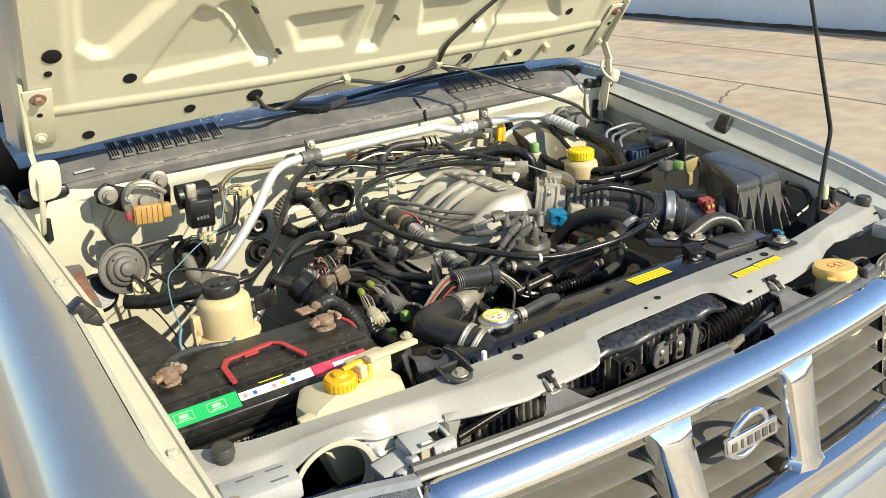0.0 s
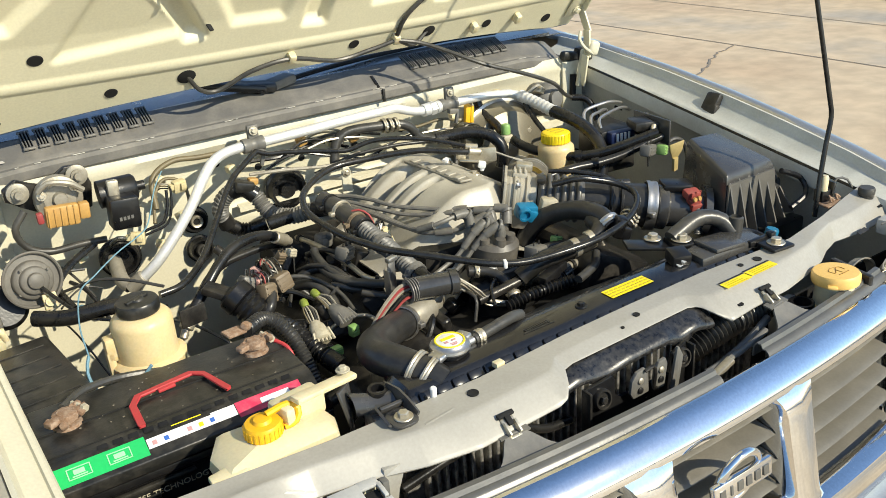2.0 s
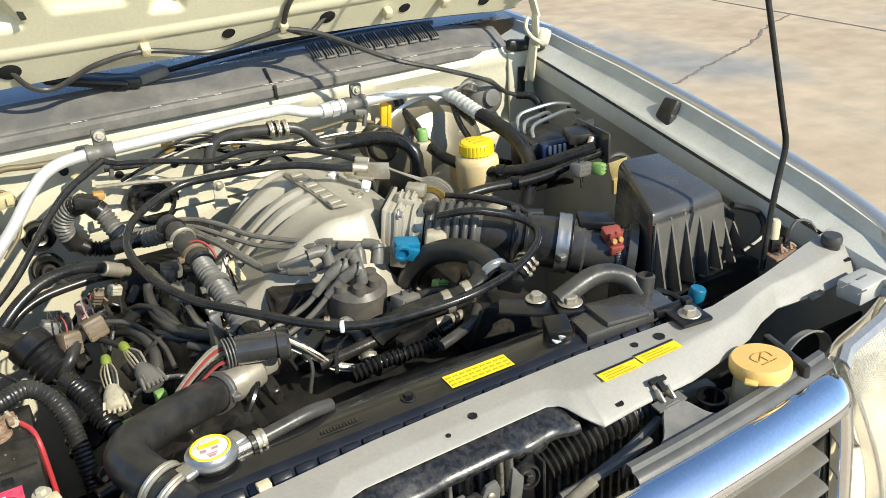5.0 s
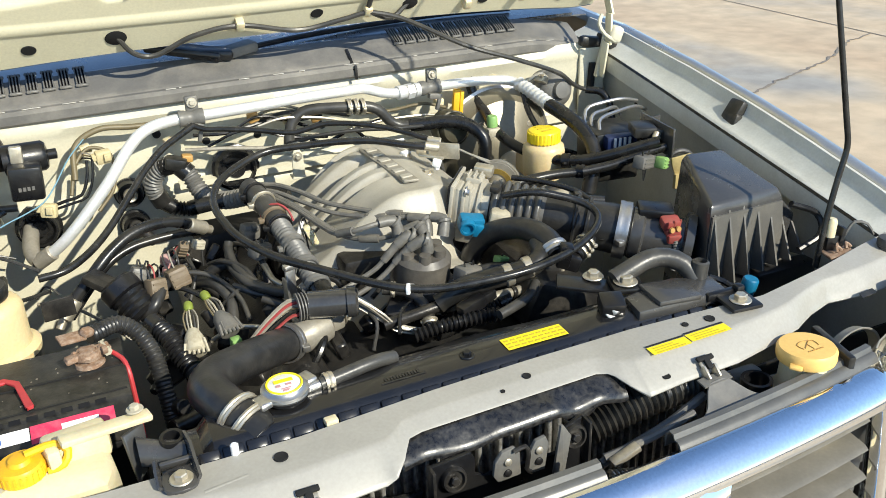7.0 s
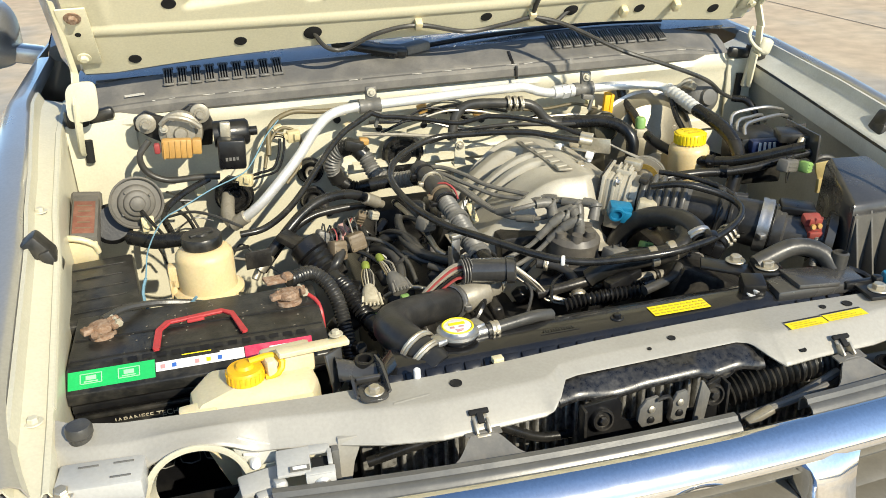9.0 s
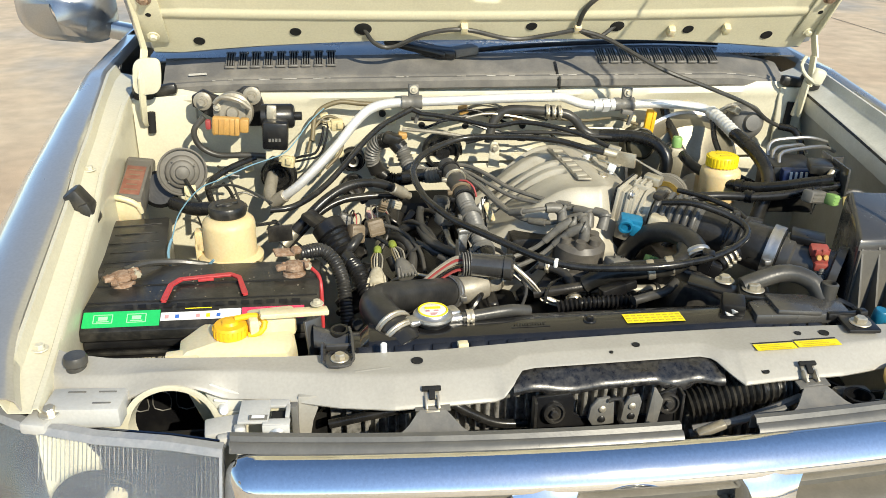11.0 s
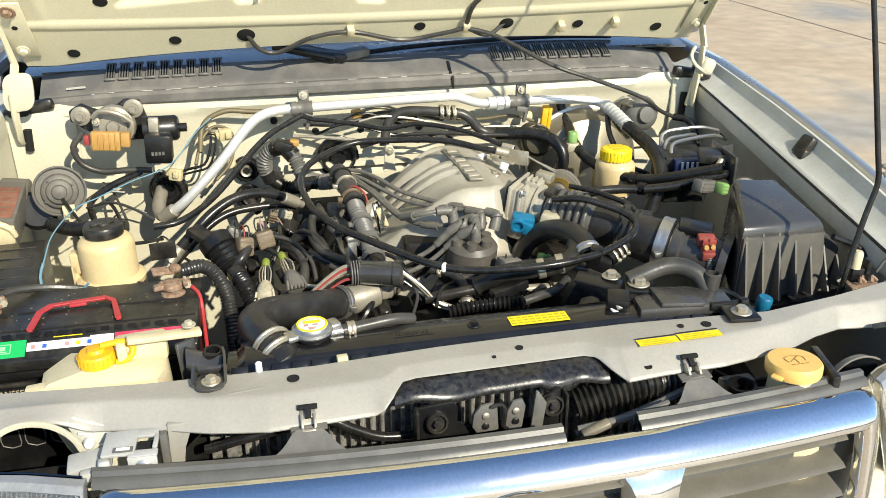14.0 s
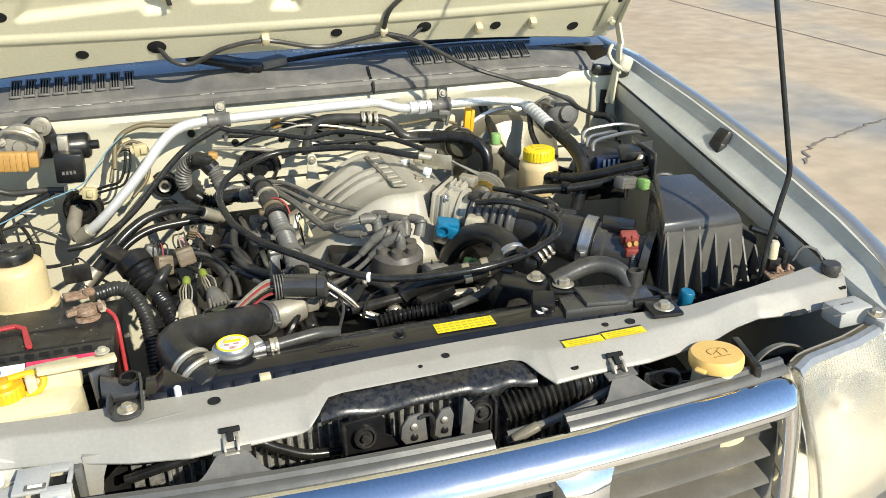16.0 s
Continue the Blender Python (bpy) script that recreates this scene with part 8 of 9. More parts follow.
def connector(name, p, s, r, m_, lab_, wires=4, wm=WHITEW, down=(0, 0, -0.04)):
    bm = B()
    box(bm, p, s, r, min(s) * 0.2)
    c = whole(name, bm, m_, lab_, "connector")
    q = Euler([radians(a) for a in r]).to_matrix()
    for k in range(wires):
        bm = B()
        o = q @ Vector(((k - (wires - 1) / 2) * s[0] / max(wires, 1) * 0.8, 0, s[2] / 2 - 0.001))
        w = q @ Vector((0, 0, s[2]))
        tube(bm, [Vector(p) + o, Vector(p) + o * 1.25 + w * 0.22, Vector(p) + o * 1.1 + w * 0.42 + Vector(down) * 0.35, Vector(p) + w * 0.3 + Vector(down)], 0.0014, 5)
        part("wire", bm, wm if k % 2 else RUBBERD, c)
    bm = B()
    for k in range(3):
        box(bm, Vector(p) + q @ Vector((0, -s[1] / 2, (k - 1) * s[2] * 0.28)), (s[0] * 0.8, 0.002, s[2] * 0.08), r, 0)
    part("connector_rib", bm, m_, c)
    return c


random.seed(17)
for cap_, body_, m_, lab_ in ((Vector((-0.252, 0.462, 1.055)), Vector((-0.256, 0.412, 1.030)), WHITEC, "dusty ivory plug with a fan of wires and a lime cap"),
                              (Vector((-0.226, 0.476, 1.058)), Vector((-0.212, 0.428, 1.038)), GREYP, "dusty grey plug with a fan of wires and a lime cap")):
    d = (body_ - cap_).normalized()
    u = d.cross(Vector((0, 0, 1))).normalized()
    bm = B()
    lathe(bm, body_ - d * 0.018, d, [(0, 0), (0.008, 0), (0.0125, 0.010), (0.015, 0.022), (0.015, 0.034), (0.012, 0.036), (0, 0.036)], 10)
    pc = whole("wire_plug", bm, m_, lab_, "connector", "fanned wire plugs")
    for k in range(6):
        bm = B()
        tube(bm, [body_ + d * (0.004 + 0.004 * (k % 2)) + u * (k - 2.5) * 0.0048 + Vector((0, -0.004, 0.010)), body_ + d * 0.022 + u * (k - 2.5) * 0.0060 + Vector((0, -0.004, 0.006))], 0.0022, 5)
        part("pin_sleeve", bm, m_, pc)
    bm = B()
    lathe(bm, cap_ - d * 0.008, d, [(0, 0), (0.005, 0), (0.0066, 0.003), (0.0066, 0.010), (0.005, 0.014), (0, 0.014)], 12)
    part("plug_cap", bm, LIME, pc, "lime green plastic cap")
    for k in range(5):
        o = u * (k - 2) * 0.0035 + Vector((0, 0, random.uniform(0, 0.003)))
        bm = B()
        tube(bm, [cap_ + d * 0.006 + o * 0.7, cap_.lerp(body_, 0.45) + o * 1.3 + Vector((0, 0, 0.005)), body_ - d * 0.012 + o], 0.0014, 5)
        part("wire", bm, (WHITEW, RUBBERD, WHITEC, WHITEW, OLIVE)[k], pc)
connector("relay", (-0.285, 0.525, 1.060), (0.026, 0.024, 0.032), (-15, 12, 25), BROWNC, "dusty brown plug-in relay", 3, REDW, (-0.01, 0.04, 0.0))
connector("relay", (-0.252, 0.545, 1.062), (0.030, 0.026, 0.030), (-15, -8, 15), BROWNC, "dusty brown plug-in relay", 3, WHITEW, (0.0, 0.05, 0.01))
connector("relay", (-0.305, 0.560, 1.065), (0.024, 0.022, 0.034), (-10, 25, 5), GREYP, "dusty grey plug-in relay", 2, RUBBER)
connector("plug_connector", (-0.236, 0.578, 1.088), (0.014, 0.014, 0.024), (30, 20, 0), BROWNC, "small brown wiring connector", 2, WHITEW, (0, 0.02, -0.02))
connector("plug_connector", (-0.212, 0.590, 1.085), (0.018, 0.012, 0.014), (0, 20, 10), WHITEC, "small ivory plastic connector", 1, RUBBER)
connector("plug_connector", (-0.205, 0.400, 1.020), (0.014, 0.014, 0.018), (0, 0, 10), GREENC, "faded green wiring connector", 0)
connector("plug_connector", (-0.248, 0.375, 1.012), (0.018, 0.014, 0.014), (0, 0, 10), GREENC, "faded green wiring connector", 0)
connector("plug_connector", (0.118, 0.365, 1.062), (0.036, 0.026, 0.022), (0, 10, 20), GREYP, "grey sensor wiring connector", 2, RUBBER)
connector("plug_connector", (0.185, 0.392, 1.055), (0.022, 0.014, 0.012), (0, 20, 20), GREENC, "green connector beside the duct", 1, AMBER)
connector("plug_connector", (-0.130, 0.560, 1.070), (0.030, 0.024, 0.024), (10, 10, 30), GREYP, "dusty grey injector connector", 3, RUBBERD)
connector("injector_plug", (-0.085, 0.62, 1.080), (0.012, 0.014, 0.040), (0, -20, 0), WHITEC, "ivory plastic injector plug", 2, RUBBER)
connector("injector_plug", (-0.055, 0.545, 1.085), (0.012, 0.014, 0.036), (0, -20, 0), TANKW, "ivory plastic injector plug", 2, RUBBER)
can = thing("ignition_coil", (-0.316, 0.525, 1.0), "black cylindrical coil with a ribbed end", "ignition coil")
bm = B()
lathe(bm, (-0.335, 0.545, 1.072), (0.45, -0.55, -0.6), [(0, 0), (0.024, 0), (0.028, 0.004), (0.028, 0.022), (0.024, 0.024)] + [(0.026 - 0.003 * (k % 2), 0.026 + 0.005 * k) for k in range(7)] + [(0.02, 0.062), (0, 0.062)], 28)
part("coil_body", bm, BLACKP, can)
bm = B()
box(bm, (-0.350, 0.550, 1.075), (0.05, 0.03, 0.012), (0, 20, -40), 0.003)
part("coil_bracket", bm, GREASE, can)
random.seed(21)
bm = B()      # dark castings, brackets and pulleys low in the bay
for i in range(70):
    x, y = random.uniform(-0.30, 0.30), random.uniform(0.28, 0.78)
    z = random.uniform(0.96, 1.02) - 0.06 * (y < 0.34)
    box(bm, (x, y, z), (random.uniform(0.012, 0.05), random.uniform(0.012, 0.05), random.uniform(0.012, 0.04)), [random.uniform(-50, 50) for _ in range(3)], 0.003, 1)
for i in range(26):
    x, y, z = random.uniform(-0.30, 0.30), random.uniform(0.28, 0.78), random.uniform(0.97, 1.03)
    d = Vector((random.uniform(-1, 1), random.uniform(-1, 1), random.uniform(-0.2, 0.8)))
    cyl(bm, (x, y, z), Vector((x, y, z)) + d.normalized() * random.uniform(0.015, 0.05), random.uniform(0.005, 0.014), seg=12)
tagged(part("casting_clutter", bm, GREASE, engine), "dark castings and brackets low in the bay", kind="stuff")
for i in range(22):
    x, y, z = random.uniform(-0.28, 0.28), random.uniform(0.32, 0.78), random.uniform(1.0, 1.035)
    a = random.uniform(0, 6.28)
    d = Vector((math.cos(a), math.sin(a), 0)) * random.uniform(0.03, 0.06)
    p = Vector((x, y, z))
    bm = B()
    tube(bm, [p - d, p - d * 0.4 + Vector((0, 0, 0.015)), p + d * 0.4 + Vector((0.01, -0.01, 0.012)), p + d - Vector((0, 0, 0.02))], random.uniform(0.0025, 0.006), 8)
    part("engine_wire", bm, random.choice([RUBBER, RUBBERD, RUBBER, CABLE]), engine)

# ---- firewall fittings ----
acl = thing("air_conditioning_pipe", (0.0, 0.84, 1.1), "bright aluminium air conditioning pipe along the firewall", "pipe")
AC = [(-0.436, 0.762, 1.034), (-0.414, 0.752, 1.048), (-0.387, 0.747, 1.070), (-0.353, 0.750, 1.102), (-0.312, 0.762, 1.142), (-0.283, 0.777, 1.174), (-0.268, 0.786, 1.188), (-0.252, 0.796, 1.199), (-0.230, 0.806, 1.206), (-0.198, 0.814, 1.209), (-0.140, 0.815, 1.210), (-0.050, 0.811, 1.213), (0.026, 0.809, 1.216), (0.100, 0.808, 1.217), (0.128, 0.808, 1.217),
      (0.148, 0.808, 1.211), (0.167, 0.809, 1.204), (0.190, 0.812, 1.199), (0.239, 0.820, 1.196), (0.300, 0.824, 1.196), (0.350, 0.824, 1.195), (0.410, 0.822, 1.190), (0.432, 0.815, 1.186), (0.446, 0.795, 1.180)]
bm = B()
tube(bm, AC, 0.0090, 14, step=0.005)
part("tube", bm, ALU, acl)
bm = B()
cyl(bm, Vector(AC[0]) - Vector((0.004, 0.0, 0.004)), Vector(AC[1]), 0.0125)
tube(bm, [(-0.438, 0.762, 1.034), (-0.446, 0.780, 1.042), (-0.442, 0.830, 1.062)], 0.0125, 12)
part("end_fitting", bm, GEARM, acl)
bm = B()
for p, d, r, L_ in (((0.196, 0.813, 1.198), (1, 0.15, 0), 0.0125, 0.016), ((0.214, 0.816, 1.197), (1, 0.15, 0), 0.014, 0.014), ((0.231, 0.819, 1.1965), (1, 0.15, 0), 0.0125, 0.018)):
    lathe(bm, p, d, [(0, 0), (r, 0), (r, L_), (0, L_)], 6 if r > 0.013 else 20)
part("union", bm, ALU, acl)
for x in (-0.166, 0.262):
    bm = B()
    zb = 1.209 if x < 0 else 1.197
    lathe(bm, (x - 0.020, 0.815 + (0.006 if x > 0 else 0), zb), (1, 0, 0), [(0.009, 0), (0.0135, 0), (0.0135, 0.010), (0.0120, 0.012), (0.0120, 0.026), (0.0135, 0.028), (0.0135, 0.040), (0.009, 0.040)], 18)
    box(bm, (x + 0.004, 0.820, zb + 0.018), (0.021, 0.010, 0.034), (0, 0, 0), 0.003)
    box(bm, (x + 0.010, 0.803, zb - 0.024), (0.007, 0.007, 0.030), (0, 16, 0), 0.002)
    box(bm, (x + 0.002, 0.805, zb - 0.012), (0.022, 0.012, 0.010), (0, 8, 0), 0.002)
    b_ = part("pipe_bracket", bm, GREYP, acl)
    bolt(b_, (x + 0.004, 0.814, zb + 0.025), (0, -1, 0.1), 0.005)
bm = B()
tube(bm, [(0.440, 0.803, 1.183), (0.446, 0.770, 1.176), (0.450, 0.730, 1.168), (0.452, 0.700, 1.162)], 0.0125, 14, ribs=0.001, pitch=0.012)
part("crimp_sleeve", bm, ALU, acl)
bm = B()
tube(bm, [(0.451, 0.710, 1.164), (0.456, 0.668, 1.158), (0.466, 0.633, 1.144), (0.471, 0.604, 1.125), (0.467, 0.582, 1.106), (0.455, 0.565, 1.090), (0.440, 0.555, 1.050)], 0.0130, 14)
part("rubber_hose", bm, RUBBER, acl)
for p, r in (((-0.430, 0.838, 1.060), 0.036), ((-0.282, 0.875, 1.078), 0.026), ((-0.283, 0.868, 1.022), 0.026), ((-0.100, 0.862, 1.095), 0.042)):
    bm = B()
    d = (0, -1, 0.05)
    lathe(bm, Vector(p), d, [(0, 0.018), (r * 0.35, 0.018), (r * 0.4, 0.008), (r * 0.62, 0.008), (r * 0.7, 0.02), (r * 0.8, 0.02), (r * 0.9, 0.008), (r, 0.006), (r, 0)], 28)
    gr = whole("firewall_grommet", bm, RUBBER, "black rubber grommet in the firewall", "grommet", "firewall grommets")
    if r < 0.03:
        seal(gr, Vector(p) + Vector((0, -0.016, 0)), d, r * 0.5, 0.006, ZINC if p[2] > 1.05 else RUBBERD, "ring", [(r * 0.24, 0), (r * 0.46, 0), (r * 0.46, 0.005), (r * 0.40, 0.007), (r * 0.28, 0.006), (r * 0.24, 0.002)], 22)
        seal(gr, Vector(p) + Vector((0, -0.014, 0)), d, r * 0.24, 0.004, PLUM, "bore")
# small print plates, tags and stud holes on the firewall
random.seed(8)
for x, z, s_, m_ in ((-0.205, 1.165, 0.012, TANKW), (-0.335, 1.175, 0.012, TANKW), (-0.31, 1.10, 0.014, TANKW), (-0.355, 1.06, 0.012, TANKW), (0.0, 1.170, 0.012, TANKW), (0.29, 1.160, 0.012, TANKW), (-0.49, 1.075, 0.014, TANKW), (-0.06, 1.185, 0.014, AMBER), (0.05, 1.168, 0.014, AMBER), (0.405, 1.190, 0.010, TANKW)):
    bm = B()
    box(bm, (x, 0.845, z), (s_ * 1.4, 0.016, s_ * 1.2), (0, random.uniform(-20, 20), random.uniform(-15, 15)), 0.003)
    whole("wire_clip", bm, m_, "cream plastic clip on the wires" if m_ is TANKW else "amber plastic clip on the wires", "clip", "firewall wire clips")
for x, z, r in ((-0.14, 1.145, 0.006), (-0.05, 1.142, 0.006), (0.07, 1.14, 0.006), (-0.22, 1.17, 0.006), (0.18, 1.15, 0.006), (-0.38, 1.20, 0.004), (0.02, 1.12, 0.008), (-0.34, 1.03, 0.008)):
    bm = B()
    lathe(bm, (x, 0.880 - 0.0, z), (0, -1, 0), [(0, 0.003), (r, 0.003), (r * 1.2, 0.001), (r * 1.2, -0.004)], 16)
    part("stud_hole", bm, PLUM, truck)
random.seed(14)
for i in range(12):      # thin lines bunched along the firewall
    x0 = random.uniform(-0.20, 0.14)
    z0 = random.uniform(1.125, 1.185)
    L_ = random.uniform(0.10, 0.26)
    bm = B()
    y0 = random.uniform(0.80, 0.855)
    tube(bm, [(x0, y0, z0), (x0 + L_ * 0.3, y0 + random.uniform(-0.015, 0.01), z0 + random.uniform(-0.01, 0.02)), (x0 + L_ * 0.7, y0 + random.uniform(-0.02, 0.01), z0 + random.uniform(-0.015, 0.015)), (x0 + L_, y0, z0 + random.uniform(-0.03, 0.01))], random.choice([0.0018, 0.0024, 0.0034]), 6)
    whole("firewall_wire", bm, random.choice([RUBBER, RUBBERD, WHITEW, CABLE, ZINC, WHITEW]), "thin wire along the firewall", "wire", "firewall wires")

wm = thing("wiper_motor", (-0.49, 0.85, 1.18), "wiper motor with an amber connector bolted to the firewall", "wiper motor")
bm = B()
prism(bm, [(-0.582, 0.822, 1.225), (-0.560, 0.822, 1.238), (-0.520, 0.822, 1.215), (-0.485, 0.822, 1.242), (-0.458, 0.822, 1.240), (-0.448, 0.822, 1.205), (-0.455, 0.822, 1.165), (-0.52, 0.822, 1.165), (-0.56, 0.822, 1.195), (-0.582, 0.822, 1.205)], (0, 0.012, 0), 0.003)
part("mounting_plate", bm, GREASE, wm)
for p in ((-0.561, 0.820, 1.217), (-0.469, 0.820, 1.226)):
    bm = B()
    lathe(bm, p, (0, -1, 0.05), [(0, 0), (0.017, 0), (0.017, 0.006), (0.012, 0.008), (0.010, 0.008), (0.010, 0.012), (0.006, 0.012), (0.006, 0.020), (0, 0.020)], 24)
    part("mount_bush", bm, GEARM, wm)
bm = B()
lathe(bm, (-0.505, 0.812, 1.198), (0, -1, 0.1), [(0, 0), (0.038, 0), (0.036, 0.012), (0.026, 0.015), (0.024, 0.018), (0.012, 0.018), (0.010, 0.026), (0, 0.026)], 28)
part("gear_case", bm, GEARM, wm)
for a in range(3):
    bolt(wm, (-0.505 + 0.029 * math.cos(a * 2.1 + 0.6), 0.790, 1.200 + 0.029 * math.sin(a * 2.1 + 0.6)), (0, -1, 0.1), 0.0045, ZINC)
bm = B()
tube(bm, [(-0.535, 0.784, 1.221), (-0.520, 0.778, 1.234), (-0.490, 0.776, 1.228), (-0.470, 0.780, 1.211)], 0.0045, 8)
part("gear_rib", bm, GEARM, wm)
for i in range(5):
    bm = B()
    box(bm, (-0.534 + i * 0.0095, 0.7435, 1.187), (0.0022, 0.003, 0.030), (0, 5, 0), 0.0006, 1)
    part("connector_rib", bm, AMBER, wm)
bm = B()
box(bm, (-0.513, 0.752, 1.187), (0.050, 0.016, 0.034), (0, 5, 0), 0.004)
box(bm, (-0.480, 0.754, 1.187), (0.016, 0.018, 0.026), (0, 5, 0), 0.003)
part("connector", bm, AMBER, wm, "amber connector block")
bm = B()
box(bm, (-0.545, 0.753, 1.190), (0.010, 0.012, 0.018), bevel=0.003)
part("red_wires", bm, REDW, wm)
bm = B()
lathe(bm, (-0.450, 0.780, 1.196), (1, -0.02, 0), [(0, 0), (0.023, 0), (0.023, 0.055), (0.019, 0.060), (0.008, 0.062), (0.008, 0.074), (0, 0.075)], 26)
part("motor", bm, BLACKP, wm)
bm = B()
box(bm, (-0.424, 0.742, 1.172), (0.046, 0.036, 0.052), (0, 4, 0), 0.005)
bx = part("relay_box", bm, BLACKP, wm)
bm = B()
for i in range(4):
    box(bm, (-0.434 + i * 0.006, 0.7235, 1.166), (0.004, 0.0006, 0.006), (0, 4, 0), 0)
part("print", bm, GREYP, bx)
bm = B()
box(bm, (-0.430, 0.756, 1.208), (0.018, 0.012, 0.030), (0, 4, 0), 0.003)
part("relay_clip", bm, ZINC, wm)

horn = thing("horn", (-0.582, 0.70, 1.07), "dusty grey disc horn on the inner fender", "horn")
bm = B()
lathe(bm, (-0.590, 0.695, 1.122), (0.18, -0.95, 0.20), [(0, -0.014), (0.036, -0.014), (0.044, -0.004), (0.0465, 0.0), (0.0468, 0.004), (0.0445, 0.0055), (0.0425, 0.004), (0.0415, -0.002), (0.0325, -0.001), (0.0315, 0.006), (0.0295, 0.0085), (0.0235, 0.010), (0.0225, 0.015), (0.0205, 0.0168), (0.0135, 0.0175), (0.0125, 0.023), (0.0105, 0.0245), (0, 0.025)], 48)
part("disc", bm, mat("dusty_horn_paint", (0.125, 0.116, 0.10), 0.5, 0, (0.21, 0.19, 0.155), 0.55, 40, 0.25), horn)
for a in (0.5, 2.1, 3.7, 5.3):
    bolt(horn, Vector((-0.590, 0.695, 1.122)) + Vector((math.cos(a) * 0.0285, -0.008 + math.cos(a) * 0.004, math.sin(a) * 0.0285)), (0.18, -0.95, 0.20), 0.0024, bpy.data.materials["dusty_horn_paint"], False, "rivet")
bm = B()
box(bm, (-0.575, 0.672, 1.088), (0.022, 0.006, 0.028), (0, 0, 10), 0.002)
lathe(bm, (-0.575, 0.668, 1.090), (0, -1, 0.1), [(0, 0), (0.008, 0), (0.008, 0.004), (0, 0.004)], 16)
part("bracket", bm, TANKW, horn)
shift(horn, 0.004, -0.024, 0.010)
horn.scale = (0.92, 0.92, 0.92)
bm = B()
lathe(bm, (-0.632, 0.700, 1.085), (0.1, -0.9, 0.4), [(0.03, -0.02), (0.032, 0.0), (0.034, 0.012), (0.028, 0.02), (0, 0.02)], 24)
whole("horn", bm, BLACKP, "black trumpet horn beside the disc horn", "horn")
HORNP = bpy.data.materials["dusty_horn_paint"]
RB = Matrix.Translation((-0.667, 0.655, 1.098)) @ Euler((radians(12), radians(8), radians(3))).to_matrix().to_4x4()


def on_relay(build):
    bm = B()
    build(bm)
    bm.transform(RB)
    return bm


rd = whole("relay_cover", on_relay(lambda b: box(b, (0, 0, 0), (0.042, 0.124, 0.060), bevel=0.006)), HORNP, "dusty grey relay housing with a faded red-brown label", "relay housing")
part("label", on_relay(lambda b: box(b, (-0.001, -0.008, 0.0302), (0.032, 0.092, 0.0012), bevel=0.0005)), RUSTY, rd, "faded red-brown label")
for k in range(5):
    part("printed_line", on_relay(lambda b: box(b, (-0.001, -0.040 + k * 0.016, 0.0310), (0.022 - 0.004 * (k % 2), 0.003, 0.0006), bevel=0)), BROWNC, rd)
part("end_cap", on_relay(lambda b: lathe(b, (-0.023, 0.062, -0.002), (1, 0, 0), [(0, 0), (0.028, 0), (0.031, 0.003), (0.031, 0.043), (0.028, 0.046), (0, 0.046)], 28)), HORNP, rd)
bm = B()
tube(bm, [(-0.690, 0.588, 1.112), (-0.682, 0.582, 1.116), (-0.664, 0.580, 1.112), (-0.648, 0.584, 1.100), (-0.645, 0.590, 1.085)], 0.005, 10)
box(bm, (-0.667, 0.590, 1.085), (0.044, 0.008, 0.044), (12, 8, 3), 0.003)
part("front_plate", bm, TANKW, rd)
bm = B()
tube(bm, [(-0.585, 0.660, 1.13), (-0.56, 0.63, 1.10), (-0.53, 0.60, 1.075), (-0.47, 0.58, 1.06), (-0.42, 0.60, 1.055)], 0.003, 6)
tube(bm, [(-0.60, 0.63, 1.085), (-0.56, 0.60, 1.085), (-0.52, 0.585, 1.09), (-0.47, 0.575, 1.09)], 0.012, 10)
tube(bm, [(-0.47, 0.80, 1.11), (-0.52, 0.76, 1.10), (-0.55, 0.72, 1.085), (-0.54, 0.68, 1.06)], 0.006, 8)
whole("horn_loom", bm, RUBBER, "black wiring loom by the horn", "wiring loom")
random.seed(31)
for i in range(9):
    x, y, z = random.uniform(-0.56, -0.40), random.uniform(0.60, 0.82), random.uniform(1.0, 1.12)
    bm = B()
    d = Vector((random.uniform(-0.05, 0.05), random.uniform(-0.05, 0.03), random.uniform(-0.03, 0.03)))
    p = Vector((x, y, z))
    tube(bm, [p - d, p + Vector((0, 0, 0.01)), p + d * 0.8, p + d * 1.6 - Vector((0, 0, 0.02))], random.choice([0.0016, 0.0024, 0.0035]), 6)
    whole("side_wire", bm, random.choice([RUBBER, RUBBERD, BLUEW, WHITEW, RUBBER]), "thin wire beside the horn", "wire", "side wires")

# ---- brake side ----
mc = thing("brake_reservoir", (0.39, 0.62, 1.0), "cream brake fluid reservoir with a bright yellow cap", "fluid reservoir")
bm = B()
lathe(bm, (0.392, 0.618, 1.063), (0, 0, 1), [(0, 0), (0.034, 0), (0.036, 0.006), (0.0375, 0.050), (0.036, 0.058), (0.030, 0.063), (0.026, 0.065), (0.026, 0.07), (0, 0.07)], 32)
box(bm, (0.400, 0.66, 1.070), (0.05, 0.07, 0.04), bevel=0.008)
part("bottle", bm, TANK, mc)
bm = B()
lathe(bm, (0.392, 0.618, 1.126), (0, 0, 1), [(0.026, 0.003), (0.0290, 0.004), (0.0292, 0.007), (0.0285, 0.020), (0.026, 0.023), (0.016, 0.0245), (0, 0.025)], 36)
yb = part("cap", bm, YELLOW, mc, "bright yellow screw cap")
bm = B()
for k in range(28):
    a = 2 * math.pi * k / 28
    box(bm, (0.392 + math.cos(a) * 0.0285, 0.618 + math.sin(a) * 0.0285, 1.138), (0.002, 0.003, 0.018), (0, 0, math.degrees(a)), 0)
tagged(part("cap_grip", bm, YELLOW, yb), kind="stuff")
bm = B()
